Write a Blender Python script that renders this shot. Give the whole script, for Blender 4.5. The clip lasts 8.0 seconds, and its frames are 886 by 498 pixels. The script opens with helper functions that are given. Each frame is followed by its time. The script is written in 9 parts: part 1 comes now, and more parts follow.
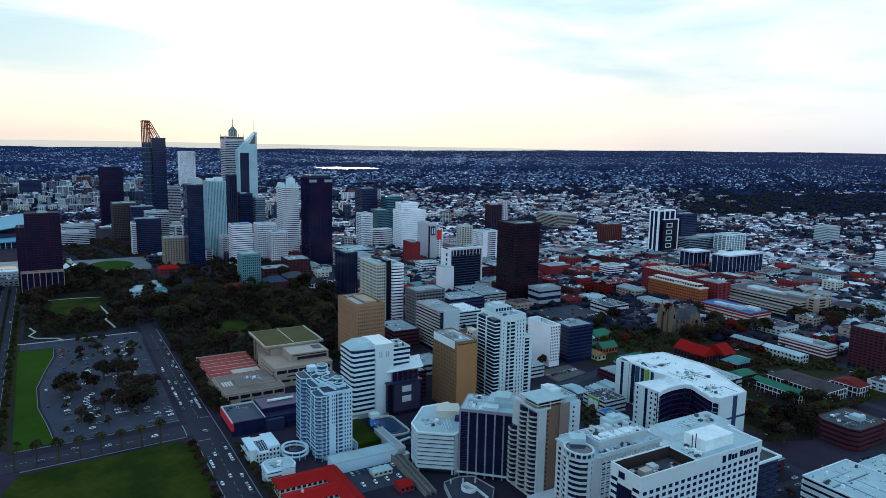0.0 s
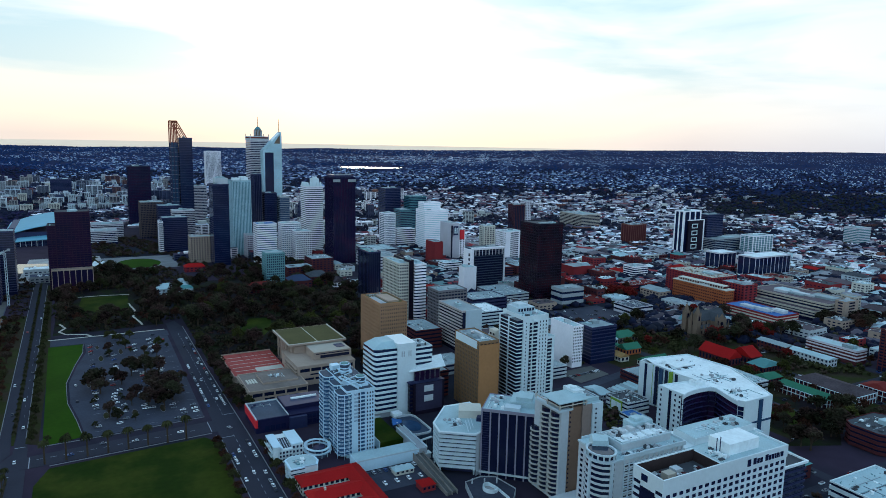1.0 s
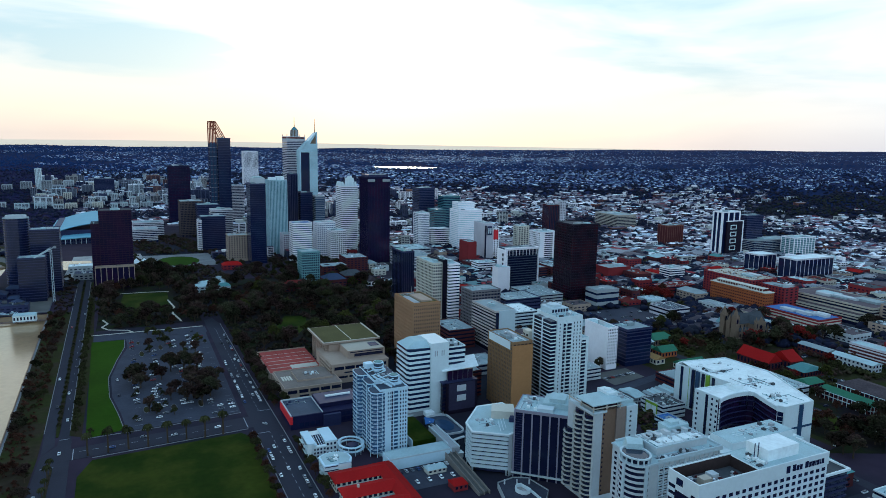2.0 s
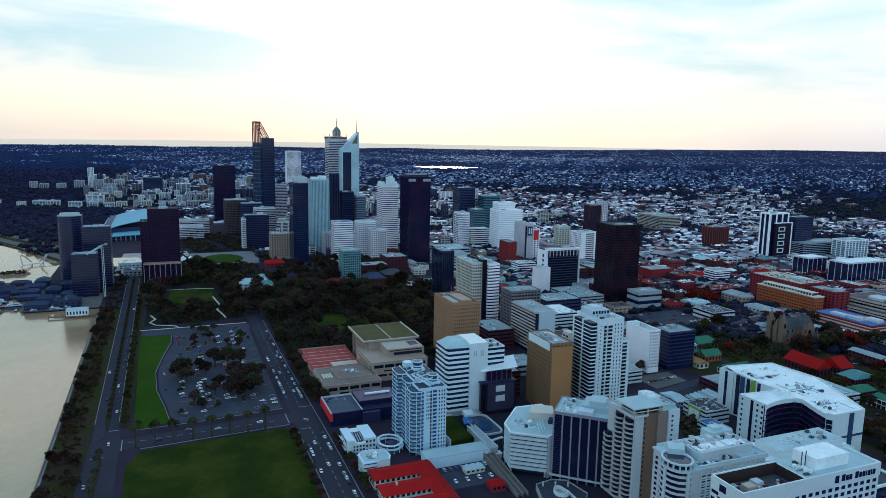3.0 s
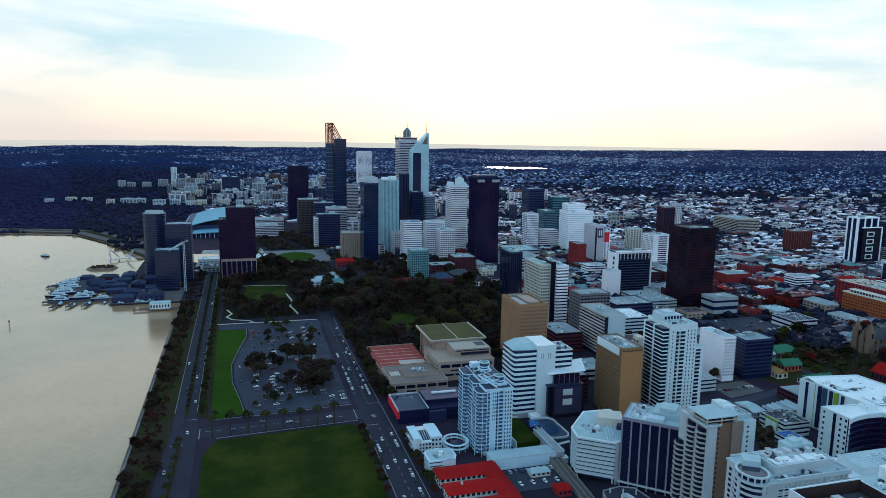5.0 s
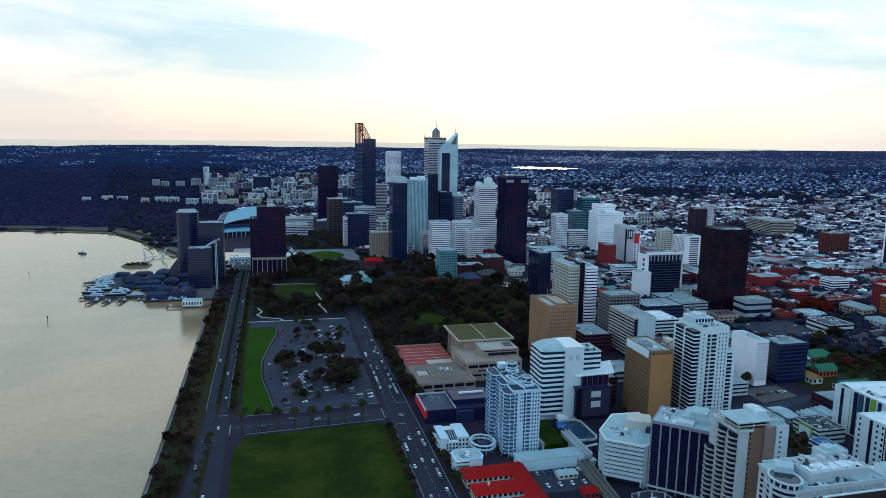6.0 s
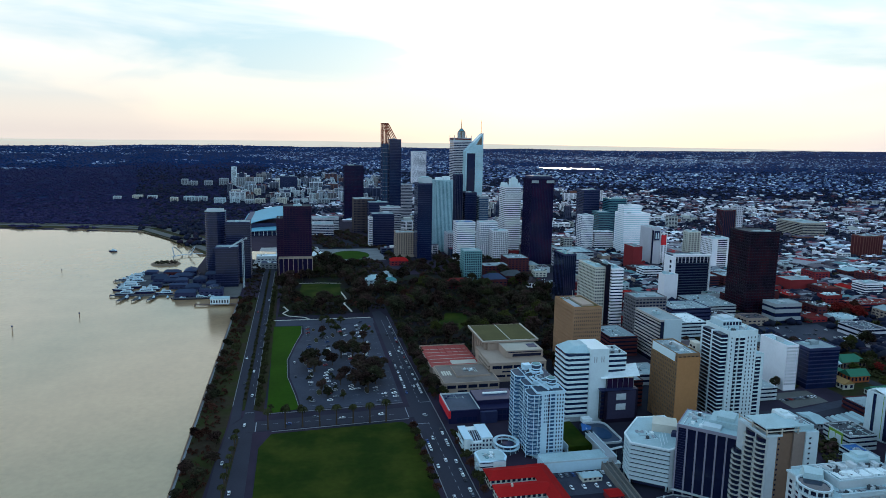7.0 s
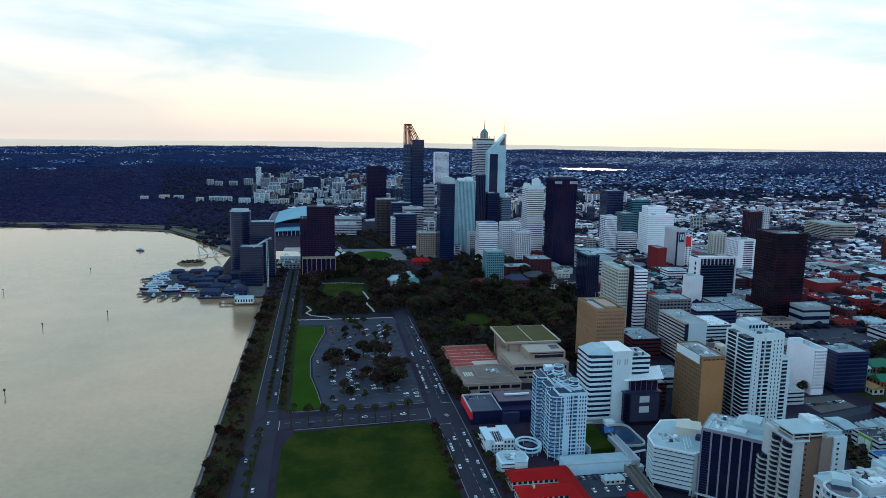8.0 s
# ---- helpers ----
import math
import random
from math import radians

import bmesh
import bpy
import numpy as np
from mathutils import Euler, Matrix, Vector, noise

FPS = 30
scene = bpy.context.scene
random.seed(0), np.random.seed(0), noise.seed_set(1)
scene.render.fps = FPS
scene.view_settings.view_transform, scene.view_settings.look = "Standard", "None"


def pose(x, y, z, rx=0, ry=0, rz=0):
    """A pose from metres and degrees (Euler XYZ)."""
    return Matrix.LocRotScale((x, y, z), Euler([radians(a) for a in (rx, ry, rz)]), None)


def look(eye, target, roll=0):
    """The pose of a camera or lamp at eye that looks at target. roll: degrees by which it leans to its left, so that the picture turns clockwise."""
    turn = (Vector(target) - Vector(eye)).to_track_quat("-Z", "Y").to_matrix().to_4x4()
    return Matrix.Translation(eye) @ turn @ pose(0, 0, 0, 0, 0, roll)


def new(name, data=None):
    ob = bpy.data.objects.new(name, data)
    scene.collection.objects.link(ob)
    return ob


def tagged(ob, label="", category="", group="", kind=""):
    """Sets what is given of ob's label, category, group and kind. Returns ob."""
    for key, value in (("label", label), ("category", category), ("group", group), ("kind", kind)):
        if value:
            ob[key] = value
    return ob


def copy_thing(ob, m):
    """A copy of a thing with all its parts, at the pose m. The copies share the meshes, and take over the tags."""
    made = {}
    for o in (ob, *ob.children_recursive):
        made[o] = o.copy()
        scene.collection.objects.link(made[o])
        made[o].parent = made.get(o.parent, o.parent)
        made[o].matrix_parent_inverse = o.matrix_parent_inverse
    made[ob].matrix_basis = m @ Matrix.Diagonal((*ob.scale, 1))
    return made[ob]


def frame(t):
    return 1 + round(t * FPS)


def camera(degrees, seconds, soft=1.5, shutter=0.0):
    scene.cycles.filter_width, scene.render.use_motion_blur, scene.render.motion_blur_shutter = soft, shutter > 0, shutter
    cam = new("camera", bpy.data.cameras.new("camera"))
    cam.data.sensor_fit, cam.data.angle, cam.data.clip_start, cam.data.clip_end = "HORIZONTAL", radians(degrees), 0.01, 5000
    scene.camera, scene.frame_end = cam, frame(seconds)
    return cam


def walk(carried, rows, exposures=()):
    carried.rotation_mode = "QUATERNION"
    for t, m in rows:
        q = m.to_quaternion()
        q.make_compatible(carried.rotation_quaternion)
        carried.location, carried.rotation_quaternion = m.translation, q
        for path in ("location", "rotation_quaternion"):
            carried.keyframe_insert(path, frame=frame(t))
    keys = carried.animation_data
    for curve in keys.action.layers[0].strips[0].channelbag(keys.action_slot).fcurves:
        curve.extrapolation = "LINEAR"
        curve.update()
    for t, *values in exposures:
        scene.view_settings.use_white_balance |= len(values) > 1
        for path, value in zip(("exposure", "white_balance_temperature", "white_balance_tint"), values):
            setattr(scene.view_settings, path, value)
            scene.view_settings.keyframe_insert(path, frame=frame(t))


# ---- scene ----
# The streets run along +y (away) and x (inland); the river lies at x < -78. Metres.
cam = camera(65.45, 8.0, soft=0.5)
PATH = [  # seconds, x, y, z, pitch, roll, yaw: a slow drift back and up while turning
    (0, 1.41, 2.09, 211.00, -8.82, -1.11, -30.06), (0.5, 1.23, 1.83, 211.13, -8.86, -1.10, -29.19),
    (1, 1.06, 1.57, 211.25, -8.88, -1.11, -28.16), (1.5, 0.88, 1.30, 211.38, -8.91, -1.06, -26.88),
    (3, 0.35, 0.52, 211.75, -9.03, -1.00, -22.00), (3.5, 0.18, 0.26, 211.88, -9.04, -0.97, -20.44),
    (4, 0.00, 0.00, 212.00, -9.06, -1.01, -18.98), (4.5, -0.18, -0.26, 212.12, -9.07, -0.94, -17.61),
    (6, -0.71, -1.04, 212.50, -9.13, -0.94, -13.93), (6.5, -0.88, -1.30, 212.62, -9.13, -0.94, -12.88),
    (7, -1.06, -1.57, 212.75, -9.15, -0.99, -11.86), (7.5, -1.23, -1.83, 212.87, -9.15, -0.95, -10.91),
    (8, -1.41, -2.09, 213.00, -9.14, -0.94, -10.00),
]
walk(cam, [(t, pose(x, y, z, 90 + p, r, w)) for t, x, y, z, p, r, w in PATH],
     [(0.0, 0.0, 6250, 12), (8.0, 0.0, 6250, 12)])

# ---- world, sun ----
world = bpy.data.worlds.new("evening_sky")
scene.world = world
world.use_nodes = True
SUN_AZ, SUN_EL = -22.0, 9.0          # degrees left of +y, above the horizon


def build_sky():
    nt = world.node_tree
    nt.nodes.clear()
    N, L = nt.nodes.new, nt.links.new

    def math_node(op, a, b=None, clamp=False):
        n = N("ShaderNodeMath")
        n.operation, n.use_clamp = op, clamp
        for k, v in enumerate((a, b)):
            if v is None:
                continue
            if isinstance(v, (int, float)):
                n.inputs[k].default_value = v
            else:
                L(v, n.inputs[k])
        return n.outputs[0]

    def mix(fac, a, b):
        n = N("ShaderNodeMix")
        n.data_type = "RGBA"
        if isinstance(fac, (int, float)):
            n.inputs[0].default_value = fac
        else:
            L(fac, n.inputs[0])
        for k, v in ((6, a), (7, b)):
            if isinstance(v, tuple):
                n.inputs[k].default_value = (*v, 1)
            else:
                L(v, n.inputs[k])
        return n.outputs[2]

    def ramp(fac, *stops):
        n = N("ShaderNodeValToRGB")
        e = n.color_ramp.elements
        while len(e) < len(stops):
            e.new(0.5)
        for k, (p, c) in enumerate(stops):
            e[k].position, e[k].color = p, (*c, 1)
        L(fac, n.inputs[0])
        return n.outputs[0]

    sky = N("ShaderNodeTexSky")
    sky.sky_type, sky.sun_disc = "NISHITA", False
    sky.sun_elevation, sky.sun_rotation = radians(SUN_EL), radians(-SUN_AZ)
    sky.air_density, sky.dust_density = 1.0, 2.0
    base = N("ShaderNodeVectorMath")
    base.operation = "SCALE"
    L(sky.outputs[0], base.inputs[0])
    base.inputs[3].default_value = 0.10
    coord = N("ShaderNodeTexCoord")
    sep = N("ShaderNodeSeparateXYZ")
    L(coord.outputs["Generated"], sep.inputs[0])
    up = sep.outputs[2]
    # nearness to the place where the sun went down
    dot = N("ShaderNodeVectorMath")
    dot.operation = "DOT_PRODUCT"
    L(coord.outputs["Generated"], dot.inputs[0])
    a = radians(8)
    dot.inputs[1].default_value = (-math.sin(a), math.cos(a), 0.1)
    near = math_node("MULTIPLY_ADD", dot.outputs["Value"], 0.5)
    near.node.inputs[2].default_value = 0.5
    # bright thin cloud deck: warm by the horizon, white above it, blue-grey away from the glow
    deck = ramp(up, (0.0, (0.98, 0.89, 0.79)), (0.035, (1.13, 1.03, 0.86)), (0.10, (1.20, 1.16, 1.05)),
                (0.24, (1.02, 1.20, 1.28)), (0.55, (0.52, 0.82, 1.04)), (1.0, (0.32, 0.58, 0.88)))
    behind = ramp(up, (0.0, (0.76, 0.96, 1.17)), (0.3, (0.96, 1.37, 1.74)), (1.0, (0.30, 0.54, 0.84)))
    fall = ramp(near, (0.44, (0, 0, 0)), (0.88, (1, 1, 1)))
    deck = mix(fall, behind, deck)
    # thin blue-grey gaps between the clouds, drawn out along the sky and fading towards the horizon
    stretch = N("ShaderNodeVectorMath")
    stretch.operation = "MULTIPLY"
    stretch.inputs[1].default_value = (2.4, 2.4, 11.0)
    L(coord.outputs["Generated"], stretch.inputs[0])
    noise_node = N("ShaderNodeTexNoise")
    noise_node.inputs["Scale"].default_value = 1.25
    noise_node.inputs["Detail"].default_value = 5.0
    noise_node.inputs["Roughness"].default_value = 0.5
    noise_node.inputs["Distortion"].default_value = 0.35
    L(stretch.outputs[0], noise_node.inputs["Vector"])
    streak = ramp(noise_node.outputs[0], (0.40, (0, 0, 0)), (0.60, (1, 1, 1)))
    low = ramp(up, (0.02, (0.25, 0.25, 0.25)), (0.09, (1, 1, 1)))
    blue = ramp(up, (0.0, (0.72, 0.66, 0.66)), (0.08, (0.62, 0.85, 0.91)), (0.2, (0.46, 0.82, 0.97)), (1.0, (0.30, 0.56, 0.82)))
    amount = math_node("MULTIPLY", math_node("MULTIPLY", streak, low), 0.95)
    deck = mix(amount, deck, blue)
    whole = mix(0.88, base.outputs[0], deck)
    bg = N("ShaderNodeBackground")
    L(whole, bg.inputs[0])
    bg.inputs[1].default_value = 1.0
    out = N("ShaderNodeOutputWorld")
    L(bg.outputs[0], out.inputs[0])


build_sky()
sun_data = bpy.data.lights.new("sun", "SUN")
sun_data.energy, sun_data.angle, sun_data.color = 0.5, radians(14), (1.0, 0.86, 0.70)
sun = new("sun", sun_data)
sun.matrix_world = look((0, 0, 900), (math.sin(radians(SUN_AZ)) * 900, -math.cos(radians(SUN_AZ)) * 900, 900 - 900 * math.tan(radians(SUN_EL))))

# ---- materials ----
MATS = {}


def mat(name, color, rough=0.8, metal=0.0, grain=0.6, stain=0.05, var=0.12, bump=0.0, spread=0.0, island=0.0, tint=None, spec=0.4):
    """A surface with fine grain, large stains, and a shift of value from object to object (spread) or piece to piece (island).
    grain, stain: scales in 1/m."""
    if name in MATS:
        return MATS[name]
    m = bpy.data.materials.new(name)
    MATS[name] = m
    m.use_nodes = True
    nt = m.node_tree
    N, L = nt.nodes.new, nt.links.new
    b = nt.nodes["Principled BSDF"]
    b.inputs["Roughness"].default_value = rough
    b.inputs["Metallic"].default_value = metal
    b.inputs["Specular IOR Level"].default_value = spec
    geo = N("ShaderNodeNewGeometry")
    fine, wide = N("ShaderNodeTexNoise"), N("ShaderNodeTexNoise")
    for n, s in ((fine, grain), (wide, stain)):
        n.inputs["Scale"].default_value = s
        n.inputs["Detail"].default_value = 4.0
        L(geo.outputs["Position"], n.inputs["Vector"])

    def m2(op, a, c):
        n = N("ShaderNodeMath")
        n.operation = op
        for k, v in enumerate((a, c)):
            if isinstance(v, (int, float)):
                n.inputs[k].default_value = v
            else:
                L(v, n.inputs[k])
        return n.outputs[0]

    total = m2("ADD", m2("MULTIPLY", m2("SUBTRACT", fine.outputs[0], 0.5), var * 2.2), m2("MULTIPLY", m2("SUBTRACT", wide.outputs[0], 0.5), var * 3.0))
    if spread:
        info = N("ShaderNodeObjectInfo")
        total = m2("ADD", total, m2("MULTIPLY", m2("SUBTRACT", info.outputs["Random"], 0.5), spread * 2))
    if island:
        total = m2("ADD", total, m2("MULTIPLY", m2("SUBTRACT", geo.outputs["Random Per Island"], 0.5), island * 2))
    gain = m2("ADD", total, 1.0)
    mul = N("ShaderNodeVectorMath")
    mul.operation = "SCALE"
    if tint:
        mixn = N("ShaderNodeMix")
        mixn.data_type = "RGBA"
        mixn.inputs[6].default_value, mixn.inputs[7].default_value = (*color, 1), (*tint, 1)
        sharp = m2("MULTIPLY", m2("SUBTRACT", wide.outputs[0], 0.40), 5.0)
        sharp.node.use_clamp = True
        L(sharp, mixn.inputs[0])
        L(mixn.outputs[2], mul.inputs[0])
    else:
        mul.inputs[0].default_value = color
    L(gain, mul.inputs[3])
    L(mul.outputs[0], b.inputs["Base Color"])
    if bump:
        bn = N("ShaderNodeBump")
        bn.inputs["Strength"].default_value = bump
        bn.inputs["Distance"].default_value = 0.15
        L(fine.outputs[0], bn.inputs["Height"])
        L(bn.outputs[0], b.inputs["Normal"])
    return m


def palette(name, stops, rough=0.8, per_object=False, var=0.1):
    """Pieces in several colours, picked at random piece by piece (or object by object)."""
    if name in MATS:
        return MATS[name]
    m = bpy.data.materials.new(name)
    MATS[name] = m
    m.use_nodes = True
    nt = m.node_tree
    N, L = nt.nodes.new, nt.links.new
    b = nt.nodes["Principled BSDF"]
    b.inputs["Roughness"].default_value = rough
    b.inputs["Specular IOR Level"].default_value = 0.1
    r = N("ShaderNodeValToRGB")
    r.color_ramp.interpolation = "CONSTANT"
    e = r.color_ramp.elements
    while len(e) < len(stops):
        e.new(0.5)
    for k, (p, c) in enumerate(stops):
        e[k].position, e[k].color = p, (*c, 1)
    if per_object:
        L(N("ShaderNodeObjectInfo").outputs["Random"], r.inputs[0])
    else:
        L(N("ShaderNodeNewGeometry").outputs["Random Per Island"], r.inputs[0])
    n = N("ShaderNodeTexNoise")
    n.inputs["Scale"].default_value = 0.25
    geo = N("ShaderNodeNewGeometry")
    L(geo.outputs["Position"], n.inputs["Vector"])
    mm = N("ShaderNodeMath")
    mm.operation = "MULTIPLY_ADD"
    mm.inputs[1].default_value, mm.inputs[2].default_value = var * 4, 1 - var * 2
    L(n.outputs[0], mm.inputs[0])
    s = N("ShaderNodeVectorMath")
    s.operation = "SCALE"
    L(r.outputs[0], s.inputs[0])
    L(mm.outputs[0], s.inputs[3])
    L(s.outputs[0], b.inputs["Base Color"])
    return m


def glass(name, color, rough=0.12, spread=0.0, spec=0.5):
    return mat(name, color, rough=rough, grain=0.35, stain=0.04, var=0.22, spread=spread, spec=spec)


WHITE = mat("white_stucco", (0.50, 0.59, 0.63), 0.75, var=0.06)
WHITE2 = mat("bright_white_panel", (0.66, 0.74, 0.76), 0.6, var=0.08)
# lighter lilac copies of WHITE and PALE, the tone of distance painted in
WHITE_CITY = mat("white_panel_distant", (0.92, 0.87, 0.90), 0.7, var=0.08, spread=0.06)
PALE_CITY = mat("pale_concrete_distant", (0.60, 0.56, 0.60), 0.85, var=0.10, spread=0.08)
CREAM = mat("cream_stucco", (0.60, 0.56, 0.48), 0.8, var=0.08)
BEIGE = mat("beige_concrete", (0.46, 0.40, 0.33), 0.85, var=0.10)
SAND = mat("sand_concrete", (0.40, 0.295, 0.235), 0.85, var=0.12, spec=0.06)
GOLD = mat("gold_panel", (0.37, 0.205, 0.12), 0.7, var=0.10, spec=0.06)
OCHRE = mat("ochre_stucco", (0.42, 0.20, 0.085), 0.8, var=0.10, spec=0.06)
BROWN = mat("brown_concrete", (0.22, 0.135, 0.095), 0.85, var=0.12, spec=0.06)
BROWN_DARK = mat("dark_brown_lining", (0.050, 0.034, 0.034), 0.9, var=0.25, spec=0.06)
GREY = mat("grey_concrete", (0.34, 0.36, 0.38), 0.85, var=0.12)
PALE = mat("pale_grey_concrete", (0.52, 0.55, 0.57), 0.85, var=0.10)
DARKGREY = mat("dark_grey_panel", (0.015, 0.021, 0.076), 0.6, var=0.16)
BLACK = mat("black_panel", (0.012, 0.007, 0.018), 0.5, var=0.25, spec=0.15)
ROOF_GREY = mat("grey_roof_membrane", (0.27, 0.33, 0.35), 0.9, grain=1.2, stain=0.06, var=0.24)
ROOF_LIGHT = mat("pale_roof_sheet", (0.38, 0.51, 0.54), 0.8, grain=1.6, stain=0.07, var=0.20)
ROOF_WHITE = mat("white_roof_sheet", (0.78, 0.84, 0.85), 0.7, grain=0.5, stain=0.09, var=0.16)
ROOF_DARK = mat("dark_roof_membrane", (0.070, 0.075, 0.085), 0.9, grain=0.5, stain=0.08, var=0.25, spec=0.06)
ROOF_SLATE = mat("blue_slate_roof", (0.035, 0.050, 0.095), 0.8, var=0.2, spread=0.3, spec=0.1)
ROOF_TEAL = mat("teal_roof_sheet", (0.06, 0.22, 0.22), 0.7, var=0.15)
ROOF_GREEN = mat("green_copper_roof", (0.04, 0.16, 0.10), 0.8, var=0.15, spec=0.06)
ROOF_BLUE = mat("blue_roof_sheet", (0.03, 0.13, 0.36), 0.8, var=0.12)
ROOF_OLIVE = mat("olive_roof_sheet", (0.095, 0.085, 0.035), 0.85, var=0.2, spec=0.06)
ROOF_PLUM = mat("brown_grey_roof", (0.105, 0.080, 0.090), 0.9, grain=0.7, stain=0.08, var=0.28, spread=0.35, spec=0.06)
TILE_DULL = mat("dull_red_tile", (0.15, 0.022, 0.020), 0.9, grain=1.2, var=0.2, spread=0.12, spec=0.06)
TILE_RED = mat("red_roof_tile", (0.36, 0.012, 0.012), 0.85, grain=1.2, var=0.18, spread=0.12, spec=0.06)
RED_PAINT = mat("red_paint", (0.75, 0.02, 0.03), 0.5, var=0.06)
BRICK = mat("red_brick", (0.25, 0.032, 0.036), 0.9, grain=1.5, var=0.15, spec=0.06)
BRICK_ORANGE = mat("orange_brick", (0.40, 0.115, 0.045), 0.9, grain=1.5, var=0.12, spec=0.06)
BRICK_DARK = mat("dark_brick", (0.095, 0.026, 0.029), 0.9, grain=1.5, var=0.18, spec=0.06)
STONE = mat("sandstone", (0.21, 0.145, 0.105), 0.9, grain=1.0, var=0.2, spec=0.06)
DECK_RED = mat("red_paved_deck", (0.38, 0.075, 0.065), 0.85, grain=0.6, var=0.15, spec=0.06)
GLASS_DARK = glass("dark_window_glass", (0.008, 0.011, 0.036))
GLASS_NAVY = mat("navy_window_glass", (0.007, 0.012, 0.050), 0.12, grain=0.35, stain=0.05, var=0.25, tint=(0.008, 0.016, 0.052), spec=0.5)
GLASS_BLUE = glass("blue_window_glass", (0.03, 0.07, 0.14))
PALE_BLUE = mat("pale_blue_stucco", (0.56, 0.74, 0.84), 0.7, var=0.07)
GLASS_BAY = glass("blue_balcony_glass", (0.040, 0.10, 0.20), 0.15)
NAVY_PANEL = mat("navy_panel", (0.012, 0.012, 0.048), 0.7, var=0.15, spec=0.1)
PLUM_PANEL = mat("plum_panel", (0.034, 0.014, 0.034), 0.7, var=0.2, spec=0.1)
SLATE_BLUE = mat("blue_grey_deck", (0.036, 0.056, 0.092), 0.8, var=0.3)
GLASS_TEAL = glass("teal_window_glass", (0.07, 0.20, 0.23), 0.2)
LIME = mat("lime_green_panel", (0.20, 0.36, 0.03), 0.6, var=0.1)
GLASS_PALE = glass("pale_blue_glass", (0.40, 0.58, 0.64), 0.25)
# dark tower glass with patches of reddish reflection painted into the colour
GLASS_BRONZE = mat("bronze_reflection_glass", (0.008, 0.005, 0.014), 0.25, grain=0.35, stain=0.06, var=0.3, tint=(0.042, 0.008, 0.014), spec=0.3)
LEAF_RED = mat("crimson_foliage", (0.16, 0.014, 0.012), 0.9, var=0.2, island=0.4, spread=0.3, spec=0.06)
# navy glass, its maroon reflections likewise put into the tint
GLASS_RED = mat("maroon_reflection_glass", (0.012, 0.009, 0.040), 0.15, grain=0.35, stain=0.05, var=0.3, tint=(0.026, 0.008, 0.032), spec=0.5)
STEEL = mat("grey_steel", (0.30, 0.32, 0.35), 0.45, 0.7, var=0.1)
STEEL_RUST = mat("orange_painted_steel", (0.28, 0.06, 0.025), 0.6, 0.0, var=0.1)
ASPHALT = mat("asphalt", (0.037, 0.037, 0.052), 0.9, grain=0.8, stain=0.03, var=0.16, bump=0.1, spec=0.06)
CARPARK = mat("worn_asphalt", (0.052, 0.055, 0.076), 0.9, grain=0.5, stain=0.05, var=0.22, spec=0.06)
PAVING = mat("concrete_paving", (0.12, 0.115, 0.11), 0.9, grain=0.6, stain=0.06, var=0.2, spec=0.06)
PAVING_PALE = mat("pale_paving", (0.20, 0.20, 0.21), 0.9, grain=0.5, stain=0.05, var=0.3, spec=0.06)
DUST = mat("pale_dusty_concrete", (0.36, 0.34, 0.33), 0.9, grain=0.4, stain=0.05, var=0.3, spec=0.06)
LINE = mat("road_paint", (0.26, 0.27, 0.31), 0.7, var=0.12)
KERB = mat("kerb_concrete", (0.20, 0.20, 0.22), 0.9, var=0.12)
LAWN = mat("mown_lawn", (0.014, 0.031, 0.002), 0.95, grain=0.25, stain=0.035, var=0.32, tint=(0.030, 0.040, 0.004), spec=0.06)
LAWN_BRIGHT = mat("bright_lawn", (0.022, 0.060, 0.002), 0.95, grain=0.3, stain=0.03, var=0.2, spec=0.06)
SCRUB = mat("dry_verge_grass", (0.044, 0.032, 0.022), 0.95, grain=0.25, stain=0.04, var=0.35, tint=(0.026, 0.030, 0.009), spec=0.04)
BARK = mat("bark", (0.07, 0.05, 0.035), 0.95, var=0.2, spec=0.06)
LEAF_DARK = mat("dark_foliage", (0.046, 0.025, 0.022), 0.95, var=0.25, island=0.6, spread=0.45, tint=(0.030, 0.029, 0.016), spec=0.02)
LEAF = mat("green_foliage", (0.036, 0.035, 0.015), 0.95, var=0.25, island=0.5, spread=0.35, spec=0.02)
LEAF_OLIVE = mat("olive_foliage", (0.046, 0.047, 0.013), 0.95, var=0.2, island=0.5, spread=0.3, spec=0.02)
LEAF_AUTUMN = mat("autumn_foliage", (0.056, 0.023, 0.016), 0.95, var=0.2, island=0.5, spread=0.35, spec=0.02)

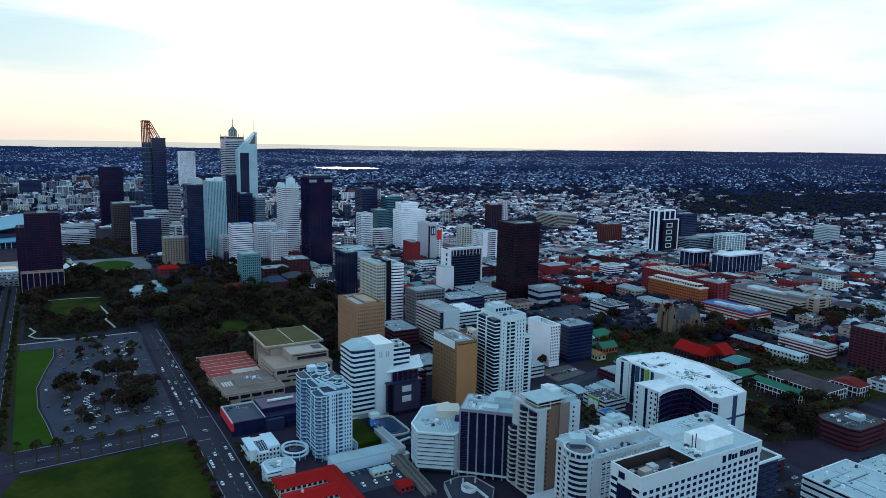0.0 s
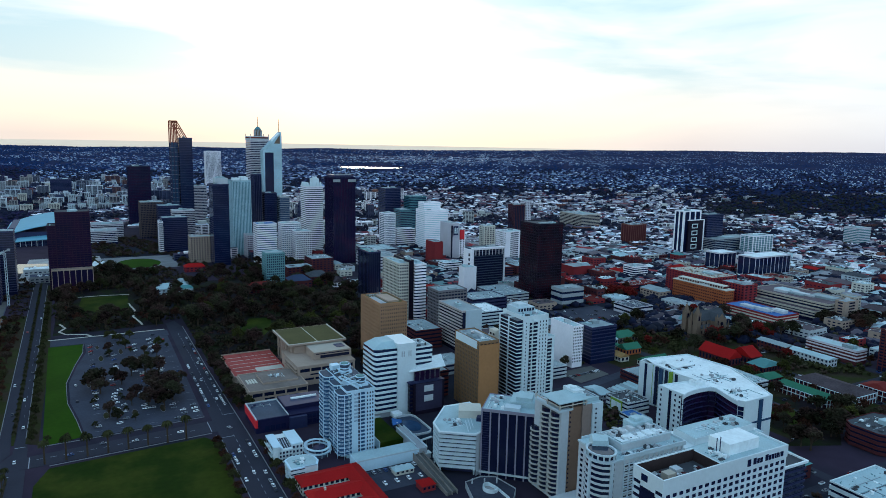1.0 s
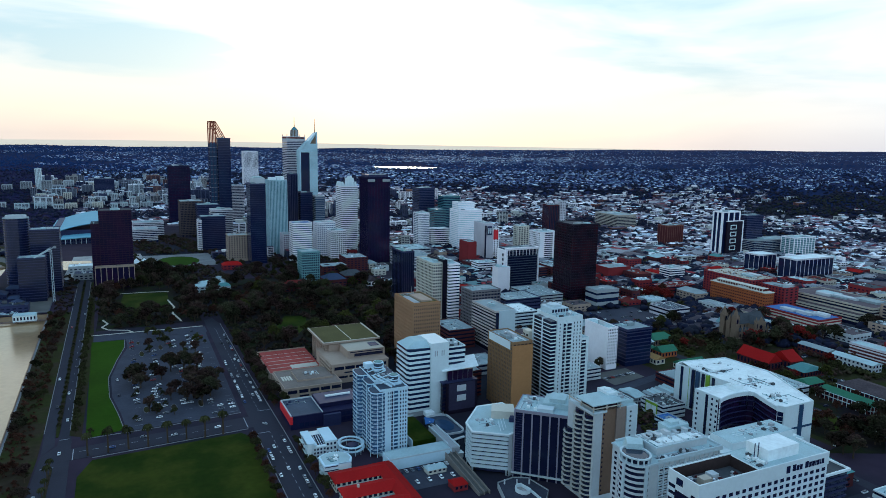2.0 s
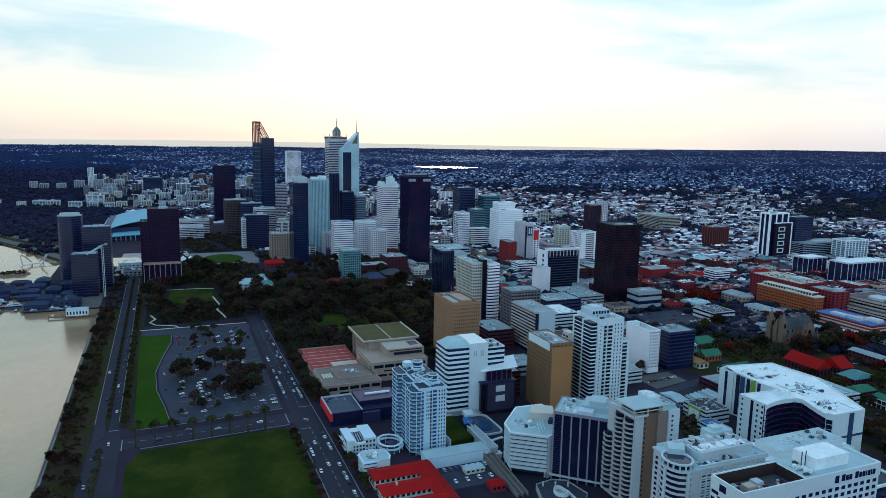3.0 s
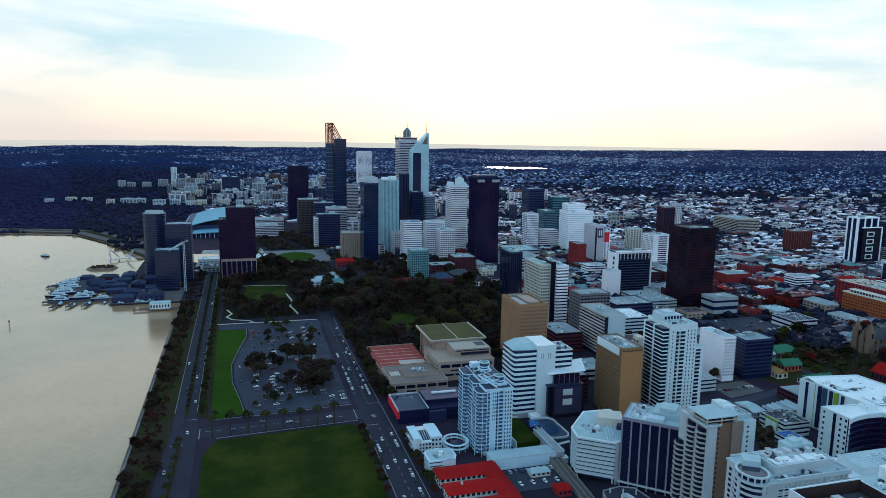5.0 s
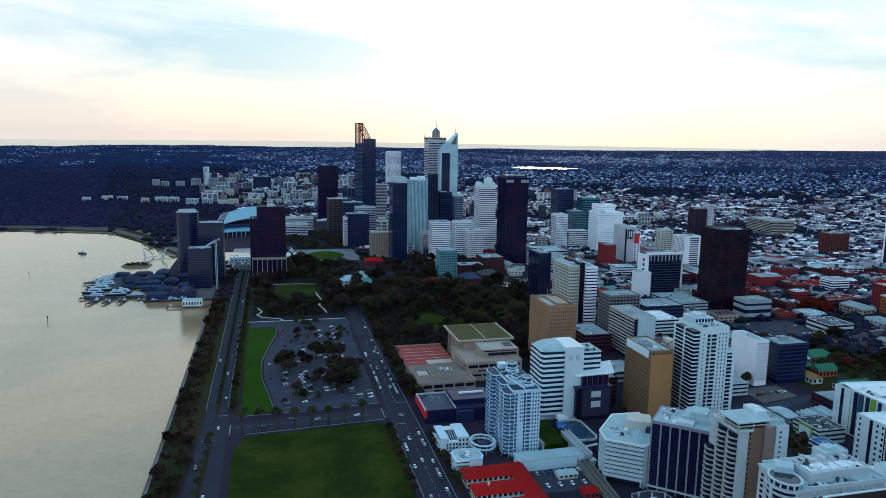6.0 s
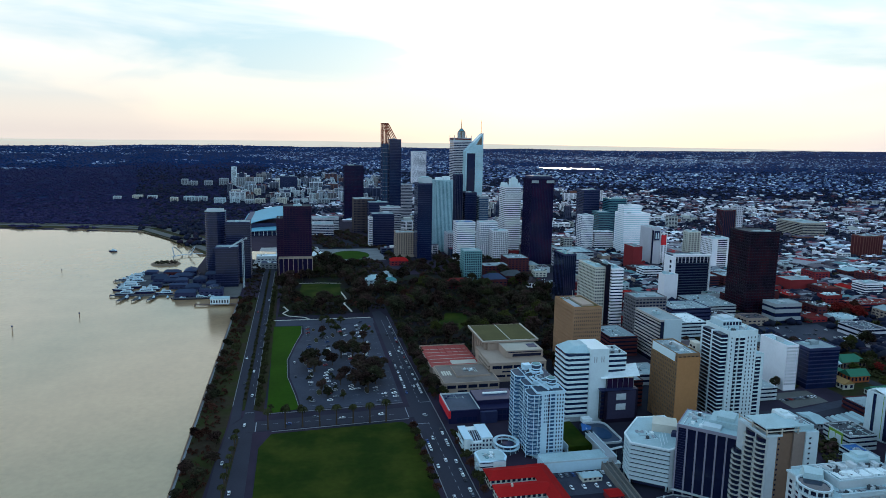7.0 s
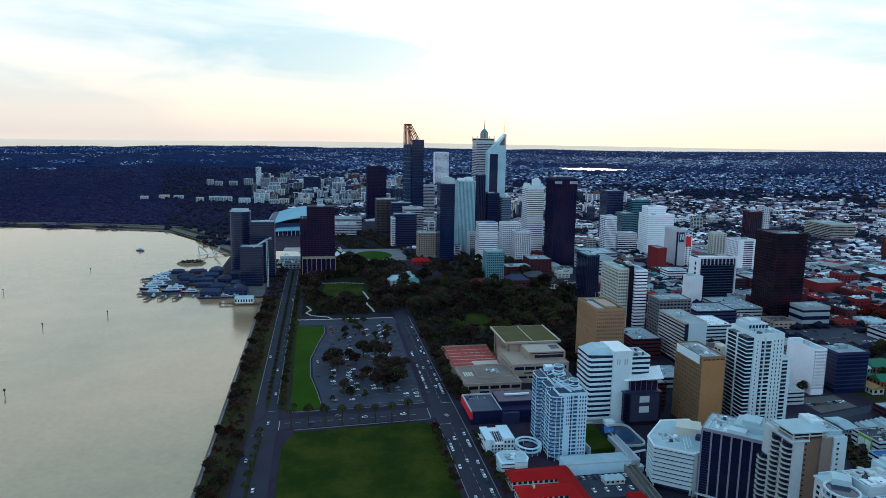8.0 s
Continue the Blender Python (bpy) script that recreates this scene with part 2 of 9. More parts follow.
# ---- mesh helpers ----
class Geo:
    """Collects boxes, prisms and the like into one mesh."""

    def __init__(self):
        self.v, self.f = [], []

    def add(self, verts, faces):
        o = len(self.v)
        self.v += verts
        self.f += [tuple(i + o for i in f) for f in faces]
        return self

    def box(self, x0, y0, z0, x1, y1, z1):
        return self.add([(x0, y0, z0), (x1, y0, z0), (x1, y1, z0), (x0, y1, z0), (x0, y0, z1), (x1, y0, z1), (x1, y1, z1), (x0, y1, z1)],
                        [(3, 2, 1, 0), (4, 5, 6, 7), (0, 1, 5, 4), (1, 2, 6, 5), (2, 3, 7, 6), (3, 0, 4, 7)])

    def prism(self, poly, z0, z1, top=1.0, shift=(0, 0)):
        """A prism on a counter-clockwise outline; top < 1 draws the upper outline in about its middle."""
        n = len(poly)
        cx, cy = sum(p[0] for p in poly) / n, sum(p[1] for p in poly) / n
        up = [(cx + (x - cx) * top + shift[0], cy + (y - cy) * top + shift[1], z1) for x, y in poly]
        return self.add([(x, y, z0) for x, y in poly] + up,
                        [tuple(range(n - 1, -1, -1)), tuple(range(n, 2 * n))] + [(i, (i + 1) % n, n + (i + 1) % n, n + i) for i in range(n)])

    def cyl(self, x, y, z0, z1, r, n=12, r1=None):
        r1 = r if r1 is None else r1
        c = [(math.cos(2 * math.pi * k / n), math.sin(2 * math.pi * k / n)) for k in range(n)]
        return self.add([(x + r * a, y + r * b, z0) for a, b in c] + [(x + r1 * a, y + r1 * b, z1) for a, b in c],
                        [tuple(range(n - 1, -1, -1)), tuple(range(n, 2 * n))] + [(i, (i + 1) % n, n + (i + 1) % n, n + i) for i in range(n)])

    def gable(self, x0, y0, x1, y1, z0, z1, along="y", hip=0.0, over=0.0):
        """A pitched roof over a rectangle; hip: how far the ridge ends draw in."""
        x0, y0, x1, y1 = x0 - over, y0 - over, x1 + over, y1 + over
        if along == "y":
            xm = (x0 + x1) / 2
            r = [(xm, y0 + hip, z1), (xm, y1 - hip, z1)]
            f = [(0, 1, 4), (1, 2, 5, 4), (2, 3, 5), (3, 0, 4, 5), (3, 2, 1, 0)]
        else:
            ym = (y0 + y1) / 2
            r = [(x0 + hip, ym, z1), (x1 - hip, ym, z1)]
            f = [(0, 1, 5, 4), (1, 2, 5), (2, 3, 4, 5), (3, 0, 4), (3, 2, 1, 0)]
        return self.add([(x0, y0, z0), (x1, y0, z0), (x1, y1, z0), (x0, y1, z0)] + r, f)

    def bar(self, a, b, t):
        """A square bar from a to b."""
        a, b = Vector(a), Vector(b)
        d = (b - a).normalized()
        s = d.cross(Vector((0, 0, 1)) if abs(d.z) < 0.9 else Vector((1, 0, 0))).normalized() * t / 2
        u = d.cross(s).normalized() * t / 2
        ring = (s + u, u - s, -s - u, s - u)
        return self.add([tuple(a + r) for r in ring] + [tuple(b + r) for r in ring],
                        [(0, 1, 2, 3), (7, 6, 5, 4), (4, 5, 1, 0), (5, 6, 2, 1), (6, 7, 3, 2), (7, 4, 0, 3)])

    def mesh(self, name, material):
        me = bpy.data.meshes.new(name)
        me.from_pydata(self.v, [], self.f)
        me.materials.append(material)
        return me


def part(name, geo, material, parent=None, label="", at=(0, 0, 0), kind=""):
    """One mesh object under a thing or a part. geo: a Geo or a mesh that is shared."""
    me = geo if isinstance(geo, bpy.types.Mesh) else geo.mesh(name, material)
    ob = new(name, me)
    ob.parent, ob.location = parent, at
    return tagged(ob, label, kind=kind)


def thing(name, label, category, x, y, z=0.0, rot=0.0, group="", kind=""):
    ob = new(name)
    ob.empty_display_size = 2
    ob.matrix_basis = pose(x, y, z, 0, 0, rot)
    return tagged(ob, label, category, group, kind)


def flat(name, poly, z0, z1, material, label, category="", kind="structure"):
    ob = new(name, Geo().prism(poly, z0, z1).mesh(name, material))
    return tagged(ob, label, category, kind=kind)


def rect(x0, y0, x1, y1):
    return [(x0, y0), (x1, y0), (x1, y1), (x0, y1)]


def sheet(name, verts, faces, material):
    me = bpy.data.meshes.new(name)
    me.vertices.add(len(verts))
    me.vertices.foreach_set("co", np.asarray(verts, np.float32).ravel())
    k = faces.shape[1]
    me.loops.add(faces.size)
    me.loops.foreach_set("vertex_index", faces.astype(np.int32).ravel())
    me.polygons.add(len(faces))
    me.polygons.foreach_set("loop_start", np.arange(0, faces.size, k, dtype=np.int32))
    me.update(calc_edges=True)
    me.materials.append(material)
    return me


# ---- the lie of the land ----
H0, NEAR_D, FAR_D = 212.0, 2200.0, 4850.0


def smooth(a, b, v):
    t = np.clip((v - a) / (b - a), 0, 1)
    return t * t * (3 - 2 * t)


def in_lake(x, y, grow=1.0):
    d, az = np.hypot(x, y), np.degrees(np.arctan2(-x, y))
    return ((az + 22.3) / (2.5 * grow)) ** 2 + ((d - 3400) / (125 * grow)) ** 2 < 1


def rise(x, y):
    """Flat by the river and in the city; beyond it the coastal plain climbs to low hills."""
    x, y = np.asarray(x, float), np.asarray(y, float)
    d = np.hypot(x, y)
    az = np.degrees(np.arctan2(-x, y))
    far = np.interp(az, (-64, -50, -42, -35, -27, -12, -4, 3, 8, 11.5, 15, 40), (0.0034, 0.0060, 0.0082, 0.0104, 0.0134, 0.0142, 0.0154, 0.0152, 0.0152, 0.0146, 0.0182, 0.0182))
    s = np.clip((d - NEAR_D) / (FAR_D - NEAR_D), 0, 1)
    a0 = H0 / NEAR_D
    ang = a0 * (far / a0) ** s
    z = np.where(d > NEAR_D, H0 - d * ang, 0.0)
    bumps = np.sin(x * 0.0061 + 1) * np.cos(y * 0.0047) * 3 + np.sin(x * 0.017 + y * 0.011) * 1.5
    z = z + bumps * smooth(2300, 3200, d)
    return np.where(in_lake(x, y, 1.3), 77.0, z)


def shore_y(x):
    """y of the far bank of the river."""
    return np.interp(x, (-5000, -2500, -1200, -712, -523, -330, -249, -194, -160), (2300, 2050, 1800, 1688, 1648, 1589, 1456, 1342, 1262))


def in_river(x, y):
    return ((x < -78.4) & (y < 925)) | ((x < -160) & (y < shore_y(x)) & (y >= 925))


def build_ground():
    xs = np.concatenate([np.arange(-5000, -800, 120), np.arange(-800, -90, 14), [-79.0, -78.2], np.arange(-60, 1600, 40), np.arange(1600, 5001, 85)])
    ys = np.concatenate([np.arange(-3000, 300, 150), np.arange(300, 920, 40), [924.0, 926.0], np.arange(940, 1800, 14), np.arange(1800, 5001, 60)])
    X, Y = np.meshgrid(xs, ys)
    Z = rise(X, Y) - np.where(in_river(X, Y), 4.0, 0.0)
    nx, ny = len(xs), len(ys)
    i = (np.arange(ny - 1)[:, None] * nx + np.arange(nx - 1)[None]).ravel()
    faces = np.stack([i, i + 1, i + nx + 1, i + nx], 1)
    verts = np.stack([X.ravel(), Y.ravel(), Z.ravel()], 1)
    d = np.hypot(verts[:, 0], verts[:, 1])
    keep = (d[faces].max(1) < 4960)
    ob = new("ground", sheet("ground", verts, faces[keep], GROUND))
    ob.data.materials.append(BUSH_GROUND_HAZED)
    mid = verts[faces[keep]].mean(1)
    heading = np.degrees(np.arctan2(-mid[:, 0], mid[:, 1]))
    # far faces and the hill take the haze-tinted ground
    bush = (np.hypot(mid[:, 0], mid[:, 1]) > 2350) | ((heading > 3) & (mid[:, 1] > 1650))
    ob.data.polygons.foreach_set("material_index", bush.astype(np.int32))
    tagged(ob, "dark earth and asphalt of the city and its suburbs", "ground", kind="structure")


# bush ground with the navy of distant haze put into its colour
BUSH_GROUND_HAZED = mat("hazed_bush_ground", (0.010, 0.022, 0.074), 0.95, grain=0.03, stain=0.004, var=0.3, tint=(0.016, 0.020, 0.058), spec=0.02)
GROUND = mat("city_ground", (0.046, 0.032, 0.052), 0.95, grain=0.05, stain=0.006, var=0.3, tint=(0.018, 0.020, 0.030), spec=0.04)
WATER = mat("river_water", (0.37, 0.225, 0.118), 0.12, grain=0.22, stain=0.02, var=0.18, bump=0.45, spec=1.0)
WATER.node_tree.nodes["Principled BSDF"].inputs["IOR"].default_value = 2.05
WATER.node_tree.nodes["Principled BSDF"].inputs["Specular Tint"].default_value = (1.0, 0.81, 0.60, 1)
SEA = mat("sea_water", (0.98, 0.92, 0.84), 0.25, 1.0, grain=0.01, stain=0.002, var=0.06)
SEA_FAR = mat("distant_sea_glowing", (0.72, 0.54, 0.38), 0.6, grain=0.01, stain=0.002, var=0.06, spec=0.1)
build_ground()
LAKE = [(3400 + (125 + 22 * math.sin(3 * a + 0.6) + 10 * math.sin(7 * a)) * math.sin(a), radians(22.3 + (2.5 + 0.22 * math.sin(5 * a)) * math.cos(a))) for a in [k * math.pi / 24 for k in range(48)]]
flat("lake", [(d * math.sin(a), d * math.cos(a)) for d, a in LAKE], 76.5, 77.6, SEA, "pale lake among the far suburbs", "lake")
flat("water", [(-4500, -2500), (-78.6, -2500), (-78.6, 924), (-150, 926), (-150, 1262), (-176, 1342), (-232, 1462), (-318, 1604), (-500, 1672), (-712, 1712), (-1200, 1830), (-2500, 2090), (-4500, 2320)],
     -1.8, -1.5, WATER, "calm river reflecting the evening sky", "river")


def build_sea():
    az = np.radians(np.arange(-64, 50, 2.0))
    v, f = [], []
    for k, a in enumerate(az):
        for d, drop in ((4870, 0.024), (4940, 0.0125), (4985, 0.0073 + 0.0022 * min(1, max(0, math.degrees(a) / 14)))):
            v.append((-math.sin(a) * d, math.cos(a) * d, H0 - d * drop))
    n = len(az)
    for k in range(n - 1):
        for j in range(2):
            f.append((3 * k + j, 3 * k + j + 1, 3 * k + j + 4, 3 * k + j + 3))
    g = Geo()
    g.add(v, f)
    tagged(new("sea", g.mesh("sea", SEA_FAR)), "pale strip of sea with an added glow along the horizon", "sea", kind="structure")


build_sea()
sea_shader = SEA_FAR.node_tree.nodes["Principled BSDF"]          # added glow standing in for bright horizon sky mirrored in the sea
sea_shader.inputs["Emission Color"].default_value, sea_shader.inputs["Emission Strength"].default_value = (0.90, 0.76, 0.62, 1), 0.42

# ---- roads, banks and lawns ----
flat("river_wall", rect(-79.2, -800, -78.4, 925), -3.5, 0.7, BROWN, "low dark weathered river wall", "wall")
flat("river_walk", rect(-78.4, -800, -76.8, 925), -3.5, 0.28, PAVING_PALE, "narrow pale walk on top of the river wall", "path")
flat("road_riverside", [(-58, 100), (-35, 100), (-35, 420), (-35.5, 520), (-37.6, 540), (-37.6, 1250), (-43.6, 1250), (-43.4, 540), (-44, 515), (-53, 500), (-56.5, 440)], 0.0, 0.12, ASPHALT, "straight asphalt drive beside the river", "road")
flat("road_riverside_west", [(-53, 500.5), (-45.6, 515), (-46.6, 540), (-46.9, 1250), (-53.6, 1250), (-53.4, 540)], 0.0, 0.12, ASPHALT, "outer asphalt carriageway beside the river", "road")
flat("verge_median", [(-44.2, 530), (-43.8, 544), (-43.8, 1240), (-46.5, 1240), (-46.4, 544), (-45.8, 530)], 0.0, 0.22, SCRUB, "narrow planted median between two carriageways", "verge")
flat("verge_avenue", [(-37.4, 530), (-29.4, 524), (-27.4, 765), (-31, 1100), (-37.4, 1100)], 0.0, 0.14, SCRUB, "dark verge under a row of street trees", "verge")
flat("road_terrace", [(84, 100), (103, 100), (103, 480), (101, 800), (96, 830), (86, 820), (84, 480)], 0.0, 0.12, ASPHALT, "asphalt terrace lined with parked cars", "road")
flat("road_avenue", [(-44, 487), (86, 495), (86, 516), (-38, 506)], 0.0, 0.16, ASPHALT, "asphalt avenue between lawn and car park", "road")
flat("road_gardens", [(-37, 773), (84, 771), (84, 794), (-37, 796)], 0.0, 0.13, CARPARK, "narrow road at the end of the car park", "road")
flat("lawn_park", [(-30, 100), (80, 100), (80, 478), (74, 488), (-22, 482), (-30, 460)], 0.0, 0.25, LAWN, "large mown lawn with darker worn patches", "lawn")
flat("lawn_strip", [(-27, 520), (-2, 526), (-6, 560), (-12, 600), (-13, 650), (-6, 700), (1, 740), (1.6, 770), (-29, 771)], 0.0, 0.25, LAWN_BRIGHT, "bright green grass strip beside the car park", "lawn")
flat("verge", rect(-77.6, 100, -62, 920), 0.0, 0.2, SCRUB, "dry grass verge along the river wall", "verge")
flat("verge_inner", [(-62, 300), (-59, 400), (-54.5, 500), (-53.8, 560), (-53.8, 920), (-62, 920)], 0.0, 0.18, SCRUB, "grassy verge under street trees", "verge")
flat("car_park", [(0, 522), (80, 528), (82, 770.5), (3, 772), (4, 740), (-4, 700), (-11, 650), (-10, 600), (-4, 560)], 0.0, 0.10, CARPARK, "worn asphalt car park with painted bays", "car park")
flat("lawn_oval", [(7, 884), (48, 880), (54, 894), (58, 993), (4, 1000), (0, 952)], 0.0, 0.2, LAWN, "garden lawn among dark trees", "lawn")
flat("lawn_garden", [(150, 728), (172, 722), (192, 760), (200, 800), (176, 806), (160, 770)], 0.0, 0.2, LAWN, "garden lawn under big trees", "lawn")
flat("lawn_quay", [(58 + 34 * (1 + math.cos(a)), 1240 + 46 * math.sin(a)) for a in [k * math.pi / 12 for k in range(24)]], 0.0, 0.3, LAWN_BRIGHT, "bright oval lawn by the quay", "lawn")
flat("quay_apron", [(40, 1185), (150, 1185), (150, 1310), (30, 1310)], 0.0, 0.12, PAVING_PALE, "paved forecourt round an oval lawn", "pavement")

# ---- buildings ----
FOOT = []          # footprints that loose buildings and trees keep clear of: x0, y0, x1, y1


def claim(x0, y0, x1, y1):
    FOOT.append((x0, y0, x1, y1))


def free(x, y, r):
    return all(x + r < a or x - r > c or y + r < b or y - r > e for a, b, c, e in FOOT)


def seg(n, lo, hi):
    return [lo + (hi - lo) * k / n for k in range(n + 1)]


def plant_room(root, w, d, h, rng, many=3, material=None, tank=True):
    """Roof plant: boxes, ducts and a small tank."""
    for k in range(many):
        bw, bd, bh = rng.uniform(0.12, 0.3) * w, rng.uniform(0.12, 0.3) * d, rng.uniform(1.2, 3.5)
        x, y = rng.uniform(0.08, 0.62) * w, rng.uniform(0.08, 0.62) * d
        g = Geo().box(x, y, h, x + bw, y + bd, h + bh)
        part("plant_room", g, material or rng.choice((ROOF_LIGHT, PALE, ROOF_GREY)), root)
        if k == 0 and tank:
            part("tank", Geo().cyl(x + bw * 0.5, y + bd * 0.5, h + bh, h + bh + 1.5, min(bw, bd) * 0.28, 10), STEEL, root)


def tower(name, label, x, y, w, d, h, style="bands", wall=WHITE, pane=GLASS_DARK, roof=ROOF_GREY, storey=3.6, band=0.45, bays=(8, 8), rot=0.0,
          fine=True, plant=3, pier=0.9, ground=4.5, category="office building", group="", parapet=1.0, proud=0.35):
    """A tower on the footprint (0..w, 0..d): a glazed core with floor spandrels (bands), with piers as well (grid),
    with piers alone (fins), or a plain wall with single windows (punched)."""
    rng = random.Random(f"{x:.0f} {y:.0f}")
    root = thing(name, label, category, x, y, 0, rot, group)
    if rot:
        claim(x - 8, y - 40, x + 48, y + 22)
    else:
        claim(x, y, x + w, y + d)
    n = max(1, round((h - ground) / storey))
    s = (h - ground) / n
    if style == "blank":
        part("wall", Geo().box(0, 0, 0, w, d, h), wall, root)
        part("door_band", Geo().box(-0.06, d * 0.2, 0.2, 0.2, d * 0.8, 3.2), pane, root)
    elif style == "punched":
        part("wall", Geo().box(0, 0, 0, w, d, h), wall, root)
        nx, ny = bays
        ww, wd, wh = w / nx * 0.45, d / max(ny, 1) * 0.45, s * 0.5
        mx = Geo().box(-ww / 2, -0.09, -wh / 2, ww / 2, 0.3, wh / 2).mesh("window", pane)
        my = Geo().box(-0.09, -wd / 2, -wh / 2, 0.3, wd / 2, wh / 2).mesh("window", pane)
        back = Geo()
        front = Geo()
        for i in range(n):
            z = ground + (i + 0.5) * s
            for k in range(nx):
                c = (k + 0.5) * w / nx
                if fine:
                    part("window", mx, pane, root, at=(c, 0, z))
                else:
                    front.box(c - ww / 2, -0.09, z - wh / 2, c + ww / 2, 0.3, z + wh / 2)
                back.box(c - ww / 2, d - 0.3, z - wh / 2, c + ww / 2, d + 0.09, z + wh / 2)
            for k in range(ny):
                c = (k + 0.5) * d / ny
                if fine:
                    part("window", my, pane, root, at=(0, c, z))
                else:
                    front.box(-0.09, c - wd / 2, z - wh / 2, 0.3, c + wd / 2, z + wh / 2)
                back.box(w - 0.3, c - wd / 2, z - wh / 2, w + 0.09, c + wd / 2, z + wh / 2)
        part("rear_windows", back, pane, root, kind="stuff")
        if not fine:
            part("front_glazing", front, pane, root, kind="stuff")
    else:
        i0 = proud
        part("glazing", Geo().box(i0, i0, 0, w - i0, d - i0, h - 0.5), pane, root)
        if style in ("bands", "grid"):
            t = s * band
            if fine:
                me = Geo().box(0, 0, 0, w, d, t).mesh("spandrel", wall)
                for i in range(n):
                    part("spandrel", me, wall, root, at=(0, 0, ground + i * s - t * 0.3))
            else:
                g = Geo()
                for i in range(n):
                    z = ground + i * s - t * 0.3
                    g.box(0, 0, z, w, d, z + t)
                part("floor_banding", g, wall, root, kind="stuff")
        if style in ("grid", "fins"):
            nx, ny = bays
            e = 0.12
            g = Geo()
            pm = Geo().box(-pier / 2, -pier / 2, 0, pier / 2, pier / 2, h).mesh("pier", wall)
            spots = [(px, py) for px in seg(nx, pier / 2 - e, w - pier / 2 + e) for py in (pier / 2 - e, d - pier / 2 + e)]
            spots += [(px, py) for py in seg(ny, pier / 2 - e, d - pier / 2 + e)[1:-1] for px in (pier / 2 - e, w - pier / 2 + e)]
            for px, py in spots:
                if fine:
                    part("pier", pm, wall, root, at=(px, py, 0))
                else:
                    g.box(px - pier / 2, py - pier / 2, 0, px + pier / 2, py + pier / 2, h)
            if not fine:
                part("facade_ribbing", g, wall, root, kind="stuff")
        # crown
        part("crown", Geo().box(-0.03, -0.03, h - max(1.0, s * 0.35), w + 0.03, d + 0.03, h), wall, root)
    g = Geo()
    for a in ((0, 0, w, 0.4), (0, d - 0.4, w, d), (0, 0.4, 0.4, d - 0.4), (w - 0.4, 0.4, w, d - 0.4)):
        g.box(a[0] - 0.05, a[1] - 0.05, h, a[2] + 0.05, a[3] + 0.05, h + parapet)
    part("parapet", g, wall, root)
    top = part("roof", Geo().box(0.36, 0.36, h, w - 0.36, d - 0.36, h + 0.12), roof, root)
    if plant:
        plant_room(top, w, d, h + 0.1, rng, plant, None, fine)
    return root

# ---- pieces that the near towers share ----
def offset_poly(poly, k):
    n = len(poly)
    cx, cy = sum(p[0] for p in poly) / n, sum(p[1] for p in poly) / n
    return [(cx + (x - cx) * k, cy + (y - cy) * k) for x, y in poly]


def disc(cx, cy, rx, ry, n=18, a0=0.0, a1=360.0):
    m = n if a1 - a0 >= 360 else n + 1
    return [(cx + rx * math.cos(radians(a0 + (a1 - a0) * k / n)), cy + ry * math.sin(radians(a0 + (a1 - a0) * k / n))) for k in range(m)]


def ring(g, outer, inner, z0, z1):
    n = len(outer)
    v = [(x, y, z) for z in (z0, z1) for p in (outer, inner) for x, y in p]
    f = []
    for i in range(n):
        j = (i + 1) % n
        f += [(i, j, 2 * n + j, 2 * n + i), (n + j, n + i, 3 * n + i, 3 * n + j), (2 * n + i, 2 * n + j, 3 * n + j, 3 * n + i), (j, i, n + i, n + j)]
    return g.add(v, f)


def storeys(root, poly, z0, z1, n, wall, pane, band=0.45, name="spandrel", shrink=0.97, label=""):
    """A stack of floor bands round a glazed core, on any outline."""
    s = (z1 - z0) / n
    part("glazing", Geo().prism(offset_poly(poly, shrink), z0, z1 - 0.05), pane, root)
    me = Geo().prism(poly, 0, s * band).mesh(name, wall)
    for i in range(n):
        part(name, me, wall, root, label, at=(0, 0, z0 + i * s))


def balconies(root, poly, z0, z1, n, slab=WHITE, rail=PALE, core=None, pane=GLASS_BLUE, inner=0.86):
    """Balcony floors with a railing ring, one above the other."""
    s = (z1 - z0) / n
    if core:
        part("glazing", Geo().prism(core, z0, z1), pane, root)
    me = Geo().prism(poly, 0, 0.25).mesh("balcony", slab)
    g = ring(Geo(), poly, offset_poly(poly, 0.985), 0.84, 1.06)
    for k in range(0, len(poly), 2):
        x, y = poly[k]
        g.box(x - 0.06, y - 0.06, 0.3, x + 0.06, y + 0.06, 0.9)
    mr = g.mesh("railing", rail)
    for i in range(n):
        b = part("balcony", me, slab, root, at=(0, 0, z0 + i * s))
        part("railing", mr, rail, b)


